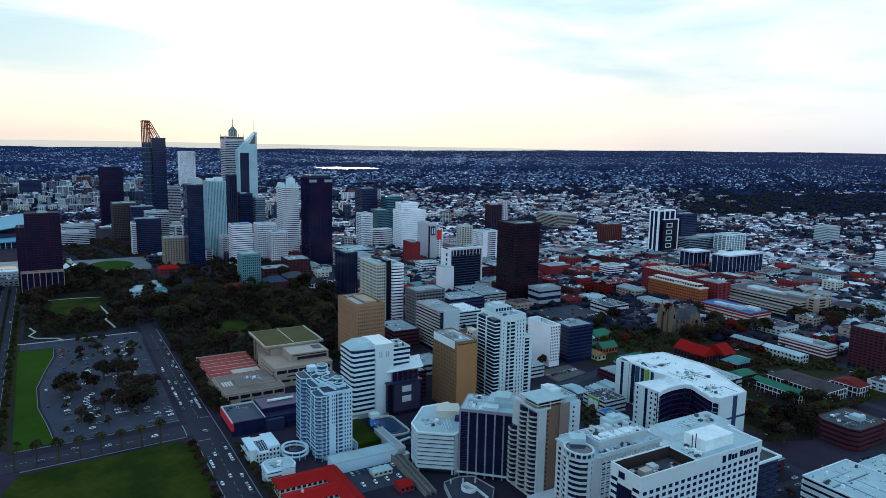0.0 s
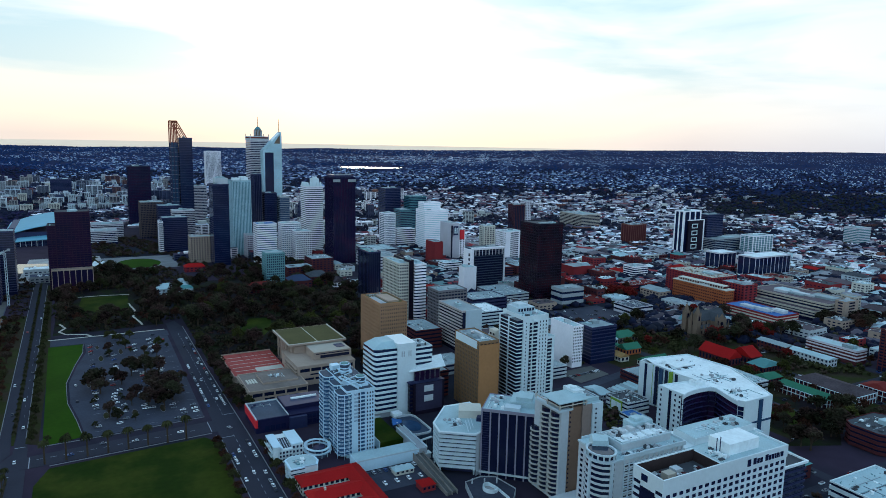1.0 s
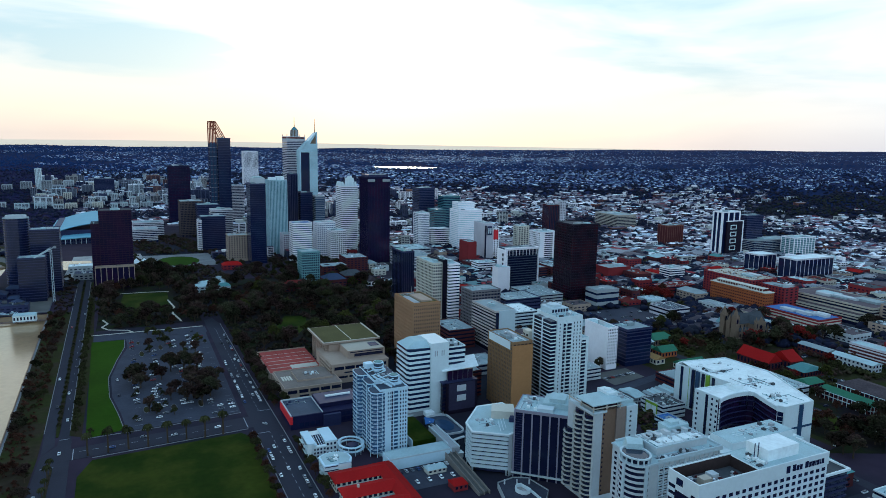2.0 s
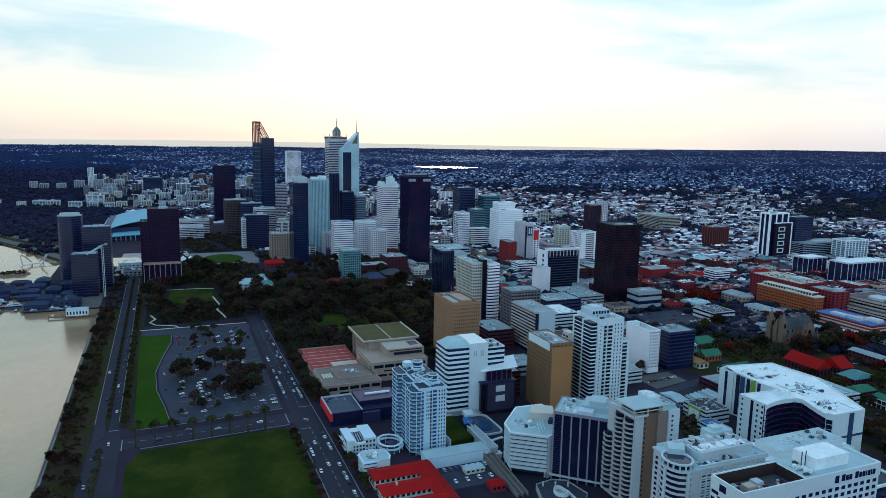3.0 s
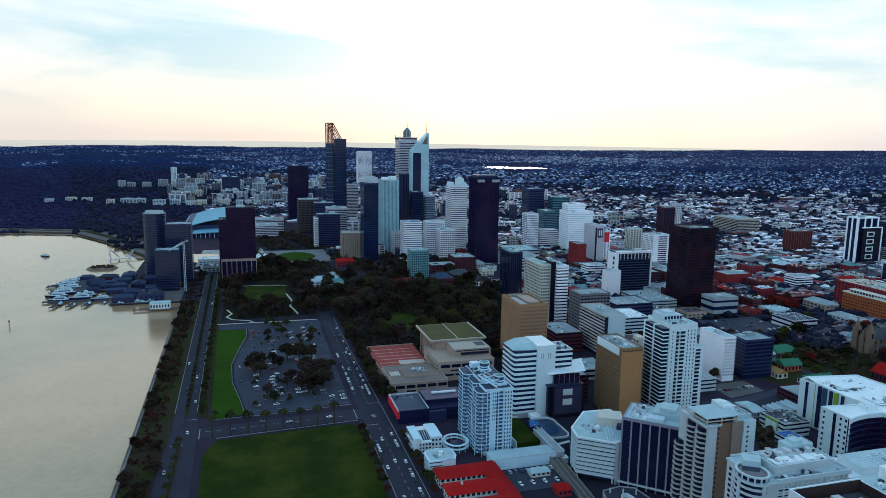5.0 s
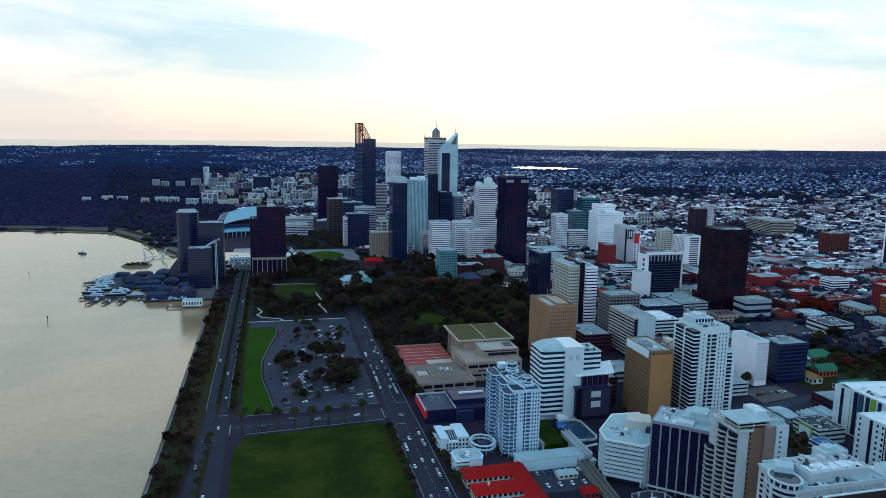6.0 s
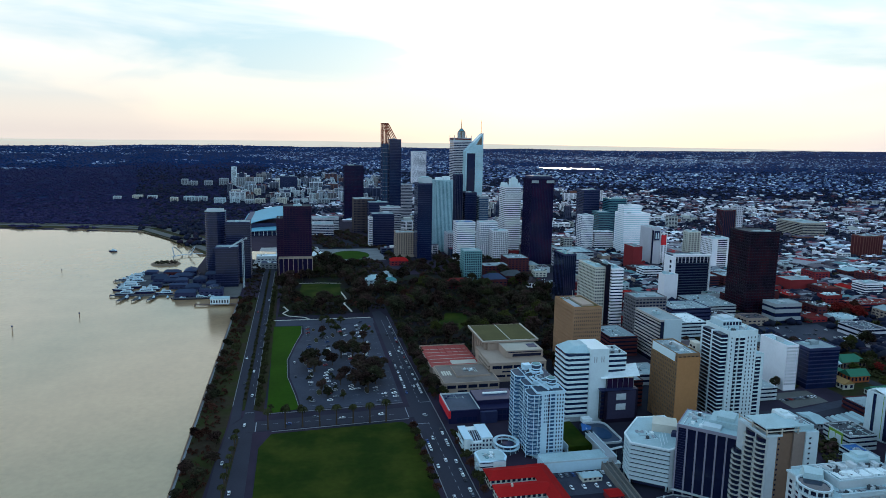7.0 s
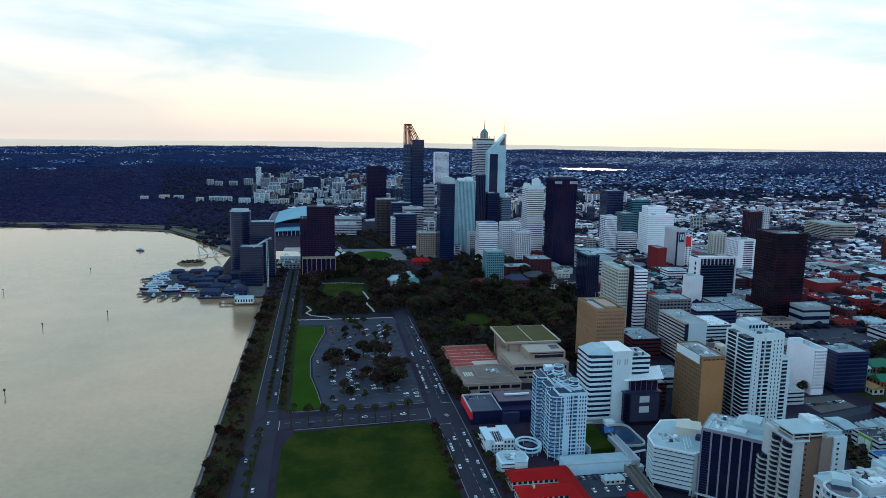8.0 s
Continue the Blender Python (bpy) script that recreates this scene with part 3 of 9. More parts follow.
def window_grid(root, x0, y0, x1, y1, z0, z1, cols, rows, pane=GLASS_DARK, fx=0.5, fz=0.5, out=(0, -1), single=True, sill=None):
    """Single windows on an upright wall from (x0, y0) to (x1, y1) that faces out."""
    L = math.hypot(x1 - x0, y1 - y0)
    ux, uy = (x1 - x0) / L, (y1 - y0) / L
    w, h = L / cols * fx, (z1 - z0) / rows * fz
    g = Geo()
    v = [(s * w / 2 * ux + o * out[0], s * w / 2 * uy + o * out[1], q * h / 2) for q in (-1, 1) for s, o in ((-1, 0.10), (1, 0.10), (1, -0.25), (-1, -0.25))]
    g.add(v, [(3, 2, 1, 0), (4, 5, 6, 7), (0, 1, 5, 4), (1, 2, 6, 5), (2, 3, 7, 6), (3, 0, 4, 7)])
    me = g.mesh("window", pane)
    rest = Geo()
    for j in range(rows):
        for i in range(cols):
            at = (x0 + (i + 0.5) / cols * L * ux, y0 + (i + 0.5) / cols * L * uy, z0 + (j + 0.5) / rows * (z1 - z0))
            if single:
                part("window", me, pane, root, at=at)
            else:
                rest.add([(a + at[0], b + at[1], c + at[2]) for a, b, c in v], g.f)
    if not single:
        part("windows", rest, pane, root, kind="stuff")


def parapet(root, poly, z, h, wall, t=0.985):
    part("parapet", ring(Geo(), poly, offset_poly(poly, t), z, z + h), wall, root)


HATCH_MIX = palette("roof_hatch_paint", ((0.0, (0.66, 0.74, 0.76)), (0.35, (0.30, 0.34, 0.37)), (0.6, (0.10, 0.11, 0.14)), (0.82, (0.20, 0.34, 0.36))), 0.6)


def roof_units(root, x0, y0, x1, y1, z, n, seed, mats=None):
    """Air plant, hatches and ducts on a flat roof, each one a part."""
    rng = random.Random(seed)
    for k in range(n):
        x, y = rng.uniform(x0, x1 - 2), rng.uniform(y0, y1 - 2)
        a, b, c = rng.uniform(0.8, 2.8), rng.uniform(0.8, 2.8), rng.uniform(0.5, 1.8)
        g = Geo().box(x, y, z, min(x + a, x1), min(y + b, y1), z + c)
        if k % 3 == 0:
            g.cyl(x + a * 0.5, y + b * 0.5, z + c, z + c + 0.5, 0.4, 8)
        part("roof_unit", g, rng.choice(mats or (ROOF_WHITE, PALE, GREY, ROOF_DARK)), root)
    small = Geo()
    for k in range(int((x1 - x0) * (y1 - y0) / 30)):
        x, y, q = rng.uniform(x0, x1 - 1), rng.uniform(y0, y1 - 1), rng.uniform(0.25, 0.8)
        small.box(x, y, z - 0.05, x + q, y + q * rng.uniform(0.6, 1.5), z + rng.uniform(0.25, 0.9))
    for k in range(3):
        y = rng.uniform(y0, y1 - 0.5)
        small.box(x0, y, z - 0.05, x0 + (x1 - x0) * rng.uniform(0.4, 1.0), y + 0.3, z + 0.3)
        x = rng.uniform(x0, x1 - 0.5)
        small.box(x, y0, z - 0.05, x + 0.25, y0 + (y1 - y0) * rng.uniform(0.4, 1.0), z + 0.28)
    part("roof_clutter", small, HATCH_MIX, root, kind="stuff")


# ---- white apartment tower with round balconies ----
def rounded(x0, y0, x1, y1, r, n=5):
    """A rectangle with round corners."""
    return [p for cx, cy, a in ((x1 - r, y0 + r, -90), (x1 - r, y1 - r, 0), (x0 + r, y1 - r, 90), (x0 + r, y0 + r, 180)) for p in disc(cx, cy, r, r, n, a, a + 90)]


def balcony_tower():
    r = thing("apartment_tower", "white apartment tower with stacked round balconies and roof tanks", "apartment tower", 148, 413)
    claim(145, 410, 174, 460)
    part("wall", Geo().box(5, 0.5, 0, 25, 46, 46), PALE_BLUE, r)
    part("upper_wall", Geo().box(6, 14, 46, 24, 46, 49), PALE_BLUE, r)
    for x0, y0, x1, y1, rad, top in ((-0.6, -0.8, 9.8, 12.0, 3.6, 44.6), (1.0, 13.4, 9, 26.6, 2.4, 46.4), (-0.6, 28.6, 9.8, 44.4, 3.6, 47.6)):
        poly = rounded(x0, y0, x1, y1, rad)
        balconies(r, poly, 2.6, top, 16, PALE_BLUE, PALE_BLUE, offset_poly(poly, 0.965), GLASS_BAY)
        part("canopy", Geo().prism(offset_poly(poly, 1.02), top, top + 0.6), PALE_BLUE, r)
        part("canopy_deck", Geo().prism(offset_poly(poly, 0.93), top + 0.6, top + 0.75), SLATE_BLUE, r)
        for px, py in (poly[-1], poly[-6], poly[0]):
            part("corner_post", Geo().cyl(px, py, 0, top, 0.22, 6), PALE_BLUE, r)
    window_grid(r, 10.2, 0.5, 13.0, 0.5, 24, 45, 2, 8, GLASS_BAY, 0.45, 0.5)
    window_grid(r, 13.2, 0.5, 14.4, 0.5, 3, 45, 1, 16, GLASS_NAVY, 0.9, 0.75)
    window_grid(r, 14.8, 0.5, 18.0, 0.5, 3, 45, 1, 16, GLASS_BAY, 0.95, 0.78)
    part("balcony_frame", Geo().box(14.3, -0.5, 0, 14.8, 0.6, 46.5), PALE_BLUE, r)
    part("balcony_frame", Geo().box(18.0, -0.5, 0, 18.5, 0.6, 46.5), PALE_BLUE, r)
    me = Geo().box(14.8, -0.9, 0, 18.0, 0.5, 0.3).mesh("balcony", PALE_BLUE)
    mr = Geo().box(14.8, -0.9, 0.9, 18.0, -0.8, 1.1).mesh("railing", PALE_BLUE)
    for i in range(16):
        part("railing", mr, PALE_BLUE, part("balcony", me, PALE_BLUE, r, at=(0, 0, 3 + i * 2.64)))
    window_grid(r, 18.9, 0.5, 24.6, 0.5, 3, 45, 3, 16, GLASS_NAVY, 0.42, 0.5)
    window_grid(r, 25, 4, 25, 42, 3, 45, 7, 15, GLASS_DARK, 0.4, 0.45, (1, 0), False)
    parapet(r, rect(4.8, 0.3, 25.2, 14), 46, 1.0, PALE_BLUE, 0.95)
    part("roof", Geo().box(5.2, 0.8, 46, 24.7, 13.9, 46.15), SLATE_BLUE, r)
    part("upper_roof", Geo().box(6.3, 14.4, 49, 23.7, 45.6, 49.15), SLATE_BLUE, r)
    for cx, cy, z in ((19.0, 11.5, 46.1), (15.5, 33.0, 49.1)):
        t = part("roof_tank", Geo().cyl(cx, cy, z, z + 6.2, 3.1, 20), SLATE_BLUE, r, "dark blue roof tank")
        for dz in (2.6, 5.6):
            part("tank_rim", ring(Geo(), disc(cx, cy, 3.5, 3.5, 20), disc(cx, cy, 3.0, 3.0, 20), z + dz, z + dz + 0.7), PALE_BLUE, t)
        part("tank_lid", Geo().cyl(cx, cy, z + 6.2, z + 6.5, 2.6, 20), ROOF_TEAL, t)
        part("tank_base", Geo().box(cx - 4.2, cy - 4.2, z, cx + 4.2, cy + 4.2, z + 1.6), PALE_BLUE, t)
        part("ladder_frame", Geo().box(cx + 3.6, cy - 1.2, z, cx + 4.0, cy - 0.8, z + 6.0), PALE_BLUE, t)
    for k in range(5):
        part("roof_beam", Geo().bar((6.5, 4 + k * 8.4, 49.9), (18.5, 9 + k * 8.4, 50.6), 0.55), PALE_BLUE, r)
    part("roof_arm", Geo().bar((6.5, 18, 50.5), (14, 2, 47.4), 0.9), PALE_BLUE, r)
    part("roof_arm", Geo().bar((9.5, 22, 50.5), (17, 4, 47.4), 0.9), PALE_BLUE, r)
    part("lift_room", Geo().box(8, 38, 49.1, 14, 44, 52.6), PALE_BLUE, r)
    roof_units(r, 7, 15, 20, 40, 49.1, 10, 2)


balcony_tower()


def round_villa():
    r = thing("villa_block", "low white residential villa with a curved front", "villa", 110, 396, 0, 0, "villas by the terrace")
    claim(109, 395, 130, 416)
    plan = [(0, 0), (17, 0), (19.5, 6)] + [(9 + 10.5 * math.cos(a), 9 + 9 * math.sin(a)) for a in [k * math.pi / 10 for k in range(1, 8)]] + [(0, 14)]
    storeys(r, plan, 0.6, 8.6, 3, WHITE2, GLASS_NAVY, 0.62, "floor_band", 0.96)
    part("wall", Geo().prism(offset_poly(plan, 0.9), 0, 8.8), WHITE2, r)
    part("end_wall", Geo().box(9, -0.3, 0, 17, 0.4, 9.2), WHITE2, r)
    part("roof", Geo().prism(offset_poly(plan, 1.03), 8.6, 9.2), PALE_BLUE, r)
    part("roof_sheet", Geo().prism(offset_poly(plan, 0.9), 9.2, 9.35), ROOF_LIGHT, r)
    part("loggia", Geo().box(-1.8, 1, 2.8, 0, 6, 3.1).box(-1.8, 1, 5.6, 0, 6, 5.9).box(-1.8, 1, 3.1, -1.6, 6, 4.0).box(-1.8, 1, 5.9, -1.6, 6, 6.8), WHITE, r)
    part("skylight", Geo().box(5, 4, 9.3, 9, 9, 9.8), GLASS_TEAL, r)
    roof_units(r, 4, 3, 14, 12, 9.3, 5, 5)


def glazed_villa():
    r = thing("villa_block", "low white villa round a sloping glass roof", "villa", 108, 426, 0, 0, "villas by the terrace")
    claim(107, 425, 128, 450)
    part("wall", Geo().box(0, 0, 0, 5, 24, 10), WHITE2, r)
    part("rear_wing", Geo().box(12, 2, 0, 19.5, 24, 10.4), WHITE2, r)
    part("link", Geo().box(5, 16, 0, 12, 24, 9.6), WHITE2, r)
    part("front_wing", Geo().box(5, 0, 0, 12, 3, 8.4), WHITE2, r)
    part("glass_roof", Geo().add([(5, 3, 8.2), (12, 3, 8.2), (12, 16, 10.2), (5, 16, 10.2), (5, 3, 7.9), (12, 3, 7.9), (12, 16, 9.9), (5, 16, 9.9)],
                                 [(0, 1, 2, 3), (7, 6, 5, 4), (0, 4, 5, 1), (1, 5, 6, 2), (2, 6, 7, 3), (3, 7, 4, 0)]), GLASS_NAVY, r, "sloping dark glass roof")
    for k in range(4):
        part("glazing_bar", Geo().bar((6.4 + k * 1.6, 3, 8.3), (6.4 + k * 1.6, 16, 10.3), 0.2), WHITE2, r)
    for x0, y0, x1, y1, z in ((-0.3, -0.3, 5.3, 24.3, 10), (11.7, 1.7, 19.8, 24.3, 10.4)):
        part("eave", Geo().box(x0, y0, z, x1, y1, z + 0.5), PALE_BLUE, r)
    window_grid(r, 0.4, 0, 11.6, 0, 0.6, 8, 5, 3, GLASS_NAVY, 0.55, 0.55)
    window_grid(r, 12, 2, 19.5, 2, 0.6, 10, 3, 3, GLASS_NAVY, 0.5, 0.5)
    window_grid(r, 0, 24, 0, 0, 0.6, 9.8, 7, 3, GLASS_NAVY, 0.6, 0.62, (-1, 0))
    for z in (3.2, 6.4):
        part("loggia", Geo().box(-1.6, 2, z, 0, 21, z + 0.25).box(-1.7, 2, z + 0.25, -1.5, 21, z + 1.1), WHITE2, r)
    part("corner_turret", Geo().cyl(1.4, 1.2, 0, 11.6, 2.4, 12), WHITE2, r)
    part("turret_roof", Geo().cyl(1.4, 1.2, 11.6, 12.0, 2.8, 12), PALE_BLUE, r)


glazed_villa()
round_villa()


def round_court():
    r = thing("round_courtyard", "round white courtyard terrace between villas and tower", "courtyard", 138, 430)
    claim(129, 420, 147, 446)
    part("floor", Geo().prism(disc(0, 0, 8, 9, 24), 0, 0.4), SLATE_BLUE, r)
    for k, (rx, z) in enumerate(((9.6, 3.0), (9.2, 5.6))):
        part("gallery", ring(Geo(), disc(0, 0, rx, rx + 1.5, 24), disc(0, 0, rx - 2, rx - 0.5, 24), z, z + 0.4), PALE_BLUE, r)
    for k in range(12):
        a = k * math.pi / 6
        part("column", Geo().cyl(math.cos(a) * 8.7, math.sin(a) * 10, 0, 5.6, 0.22, 6), WHITE2, r)
    part("inner_roof", Geo().cyl(2, 2, 0, 3.2, 4.0, 16), DARKGREY, r)


round_court()


def podium():
    r = thing("podium", "pale blue concrete podium wall round a lawn court", "podium", 152, 391)
    claim(152, 390, 204, 460)
    part("wall", Geo().box(0, 0, 0, 44, 14, 7), PALE_BLUE, r)
    part("side_wall", Geo().box(44, 0, 0, 50, 38, 7.6), GREY, r)
    part("roof", Geo().box(0.3, 0.3, 7, 43.7, 13.7, 7.15), ROOF_LIGHT, r)
    part("parapet", Geo().box(0, -0.1, 7, 44, 0.3, 8.1).box(49.6, 0, 7.6, 50.1, 38, 8.6).box(43.9, 6, 7.6, 44.4, 38, 8.6), WHITE, r)
    part("lawn", Geo().box(26, 25, 0, 43.8, 66, 5.0), LAWN, r)
    part("court_wall", Geo().box(25.4, 24.4, 0, 26, 66, 6.2).box(26, 66, 0, 44, 66.5, 6.2), WHITE, r)
    part("pool", Geo().prism(disc(59.5, 44, 6.4, 10, 20), 4.0, 4.4), GLASS_BLUE, r)
    part("pool_deck", Geo().box(50.2, 26, 0, 69, 62, 4.0), SLATE_BLUE, r)
    part("pool_wall", ring(Geo(), rounded(50.4, 26.2, 69, 62, 6), rounded(51.2, 27, 68.2, 61.2, 5.4), 4.0, 5.4), PALE, r)
    part("awning", Geo().add([(46, 48, 5), (52, 46, 6.6), (56, 54, 5.4), (49, 57, 7)], [(0, 1, 2, 3)]), ROOF_BLUE, r, "bright blue stretched awning")
    part("shade", Geo().box(53, 62.2, 4, 60, 68, 7.2), ROOF_WHITE, r)


podium()


def red_lodge():
    r = thing("lodge", "two storey cream lodge with red tiled roofs", "lodge", 112, 340)
    claim(110, 338, 154, 396)
    wings = ((0, 38, 37, 53, "x"), (0, 18, 36, 32, "x"), (0, -3, 38, 11, "x"), (29, -3, 40, 53, "y"))
    for k, (x0, y0, x1, y1, along) in enumerate(wings):
        part("wall", Geo().box(x0, y0, 0, x1, y1, 6.0 + 0.05 * k), CREAM, r)
        part("roof", Geo().gable(x0, y0, x1, y1, 6.0 + 0.05 * k, 8.6 + 0.1 * k, along, 5.0, 0.9), TILE_RED, r, "red tiled hip roof")
        if along == "x":
            for zz in (0.8, 3.6):
                window_grid(r, x0, y0, x1, y0, zz, zz + 2.4, 11, 1, GLASS_DARK, 0.6, 0.75)
    window_grid(r, 0, 53, 0, 38, 0.6, 6, 4, 2, GLASS_DARK, 0.5, 0.55, (-1, 0))
    window_grid(r, 0, 32, 0, 18, 0.6, 6, 4, 2, GLASS_DARK, 0.5, 0.55, (-1, 0))
    part("gallery", Geo().box(0, 36.6, 3.0, 29, 38, 3.2).box(0, 36.6, 4.0, 29, 36.7, 4.2).box(0, 16.6, 3.0, 29, 18, 3.2).box(0, 16.6, 4.0, 29, 16.7, 4.2), WHITE, r)
    part("chimney", Geo().box(9, 24, 7, 10.2, 25.5, 10), CREAM, r)


red_lodge()
flat("parking_lot", rect(153.5, 362, 198, 389.6), 0.0, 0.12, CARPARK, "worn asphalt parking lot behind the lodge", "car park")
claim(153, 362, 198, 390)


def kiosk(x, y, w, d, h, wall, roof, label, name="kiosk"):
    r = thing(name, label, "small building", x, y)
    claim(x, y, x + w, y + d)
    part("wall", Geo().box(0, 0, 0, w, d, h), wall, r)
    part("roof", Geo().gable(0, 0, w, d, h, h + 2.0, "x", 1.5, 0.5), roof, r)
    window_grid(r, 0, 0, w, 0, 0.8, h, max(2, int(w / 3)), 1)


kiosk(172, 376, 13, 7, 3.2, CREAM, ROOF_LIGHT, "small cream hut in the parking lot")
kiosk(178, 350, 9, 9, 4, BRICK, TILE_RED, "small brick house with a red roof")


def theatre():
    r = thing("theatre", "dark navy windowless hall with a red edge", "theatre", 108, 478)
    claim(106, 476, 166, 514)
    part("wall", Geo().box(0, 0, 0, 56, 34, 10), NAVY_PANEL, r)
    part("porch", Geo().box(24, -3, 0, 37, 0, 9), DARKGREY, r)
    part("stage_house", Geo().box(24, 10, 10, 56, 33, 13), NAVY_PANEL, r)
    part("roof", Geo().box(0.4, 0.4, 10, 23.6, 33.6, 10.15), SLATE_BLUE, r)
    part("stage_roof", Geo().box(24.3, 10.3, 13, 55.7, 32.7, 13.15), DARKGREY, r)
    part("roof_edge", Geo().box(0.5, 33.6, 10, 56, 34.2, 11.2), PALE, r)
    part("roof_edge", Geo().box(0.5, -0.2, 10, 23.5, 0.3, 10.7), DARKGREY, r)
    part("roof_edge", Geo().box(23.5, 0.3, 10, 24.0, 33, 11.0), PALE, r)
    part("fascia", Geo().box(-0.6, -0.4, 4.5, -0.1, 34.4, 10.4), RED_PAINT, r, "bright red fascia panel")
    part("fascia", Geo().box(-0.6, -0.6, 4.5, 1.2, -0.4, 10.4), RED_PAINT, r, "bright red fascia panel")
    part("side_edge", Geo().box(-0.2, -0.2, 10, 0.5, 34.2, 11.4), PALE, r)
    part("roof_duct", Geo().box(32, 22, 13, 52, 24, 14.2), ROOF_WHITE, r)
    window_grid(r, 6, 0, 22, 0, 1, 5, 4, 1, GLASS_NAVY, 0.8, 0.8)
    window_grid(r, 38, 0, 56, 0, 1, 9, 5, 2, GLASS_NAVY, 0.8, 0.7)
    roof_units(r, 2, 24, 22, 32, 10.15, 3, 31, (DARKGREY, SLATE_BLUE))


theatre()


def banded_office():
    r = thing("office_tower", "white office block with dark window bands and a plain core", "office building", 195, 466)
    claim(195, 466, 246, 492)
    h = 54.0
    left = [(1.5, 0), (19, 0), (19, 24), (0, 24), (0, 3)]
    storeys(r, left, 4, h, 13, WHITE2, GLASS_NAVY, 0.5)
    storeys(r, rect(33, 2.5, 50, 24), 4, h - 3, 12, WHITE2, GLASS_NAVY, 0.5)
    part("core", Geo().box(18.5, -1.5, 0, 33.5, 25, h + 3.5), WHITE2, r)
    part("plinth", Geo().box(0.3, 0.6, 0, 18, 23, 4).box(34, 3, 0, 49.5, 23.5, 4), GREY, r)
    part("slanted_roof", Geo().add([(0, 3, h), (19, 0, h), (19, 24, h), (0, 24, h), (9, 8, h + 4), (19, 8, h + 4), (19, 22, h + 4), (9, 22, h + 4)],
                                   [(0, 1, 5, 4), (1, 2, 6, 5), (2, 3, 7, 6), (3, 0, 4, 7), (4, 5, 6, 7)]), ROOF_LIGHT, r)
    part("roof", Geo().box(33.5, 3, h - 3, 49.6, 23.6, h - 2.8), ROOF_GREY, r)
    parapet(r, rect(33.4, 2.5, 50, 24), h - 3, 1.0, WHITE2, 0.96)
    for k in range(4):
        part("slot", Geo().box(21.5 + k * 1.7 + (k > 1) * 2.4, -1.62, h - 7, 22.2 + k * 1.7 + (k > 1) * 2.4, -1.3, h - 2.5), GREY, r)
    roof_units(r, 35, 5, 49, 22, h - 2.8, 9, 3)
    roof_units(r, 2, 5, 7, 20, h, 4, 8)


banded_office()


def gold_tower():
    r = tower("office_tower", "gold concrete office tower with a fine square grid", 236, 553, 26.5, 46, 66, "grid", GOLD, mat("bronze_brown_glass", (0.050, 0.026, 0.024), 0.3, var=0.2), ROOF_OLIVE, storey=3.4, bays=(14, 24), pier=0.95, band=0.5, plant=0)
    part("roof_pit", Geo().box(3, 6, 66.1, 9, 34, 66.5), GREY, r)
    part("plant_room", Geo().box(11, 8, 66.1, 22, 36, 67.6), SAND, r)
    part("mast", Geo().cyl(14, 38, 66, 74, 0.2, 6), STEEL, r)
    part("roof_rail", Geo().box(1, 1, 66.1, 1.3, 45, 67.4).box(1, 1, 66.1, 25, 1.3, 67.4), OCHRE, r)
    roof_units(r, 4, 36, 22, 45, 66.1, 9, 4, (OCHRE, BROWN, GREY))


gold_tower()


def ochre_tower():
    r = tower("office_tower", "brown gridded office tower with a plain ochre end wall", 271, 440, 18, 38, 58, "grid", mat("tan_concrete", (0.27, 0.155, 0.085), 0.85, var=0.12, spec=0.06), mat("bronze_brown_glass", (0.050, 0.026, 0.024), 0.3, var=0.2), ROOF_GREY, storey=3.4, bays=(5, 15), pier=1.0, band=0.45, plant=2)
    part("end_wall", Geo().box(-0.2, -0.7, 0, 18.2, -0.15, 56), OCHRE, r, "plain ochre rendered end wall")
    part("sign_panel", Geo().box(-0.6, 3, 52.5, -0.15, 36, 58.6), WHITE2, r, "blank white sign panel")
    roof_units(r, 2, 2, 16, 36, 58.1, 10, 5)


ochre_tower()


def glass_club():
    r = thing("office_building", "dark glass building with a white folded canopy", "office building", 222, 460)
    claim(220, 456, 256, 484)
    part("wall", Geo().box(3, 0, 0, 30, 20, 26), BLACK, r)
    storeys(r, rect(0, 1, 3.2, 19), 3, 26, 7, BLACK, GLASS_DARK, 0.3, "floor_slab")
    part("glazing", Geo().box(5, 3, 26, 27, 18, 34), GLASS_RED, r)
    part("balcony", Geo().box(-1, -1, 25.8, 29, 19, 26.6).box(-1, -1, 27.4, 29, -0.8, 27.7), DARKGREY, r)
    part("canopy", Geo().add([(0, 2, 34.5), (30, -1, 36.5), (36, 18, 40.0), (6, 22, 35.0), (0, 2, 35), (30, -1, 37), (36, 18, 40.5), (6, 22, 35.5)],
                             [(3, 2, 1, 0), (4, 5, 6, 7), (0, 1, 5, 4), (1, 2, 6, 5), (2, 3, 7, 6), (3, 0, 4, 7)]), ROOF_WHITE, r, "white folded canopy roof")
    part("front_panel", Geo().box(5, -0.1, 3, 28, 0.2, 25), mat("mauve_panel", (0.040, 0.036, 0.070), 0.7, var=0.2, spec=0.1), r, "dark mauve front panel")
    for z in (10, 18):
        part("art_panel", Geo().add([(12, -0.16, z), (20, -0.16, z), (20, -0.16, z + 5), (12, -0.16, z + 5), (16, -0.7, z + 2.5)],
                                    [(0, 1, 4), (1, 2, 4), (2, 3, 4), (3, 0, 4), (3, 2, 1, 0)]), PALE, r, "folded white wall panel")
    for k in range(6):
        part("post", Geo().cyl(5 + k * 4.4, 2.5, 26, 35.2, 0.2, 6), STEEL, r)


glass_club()


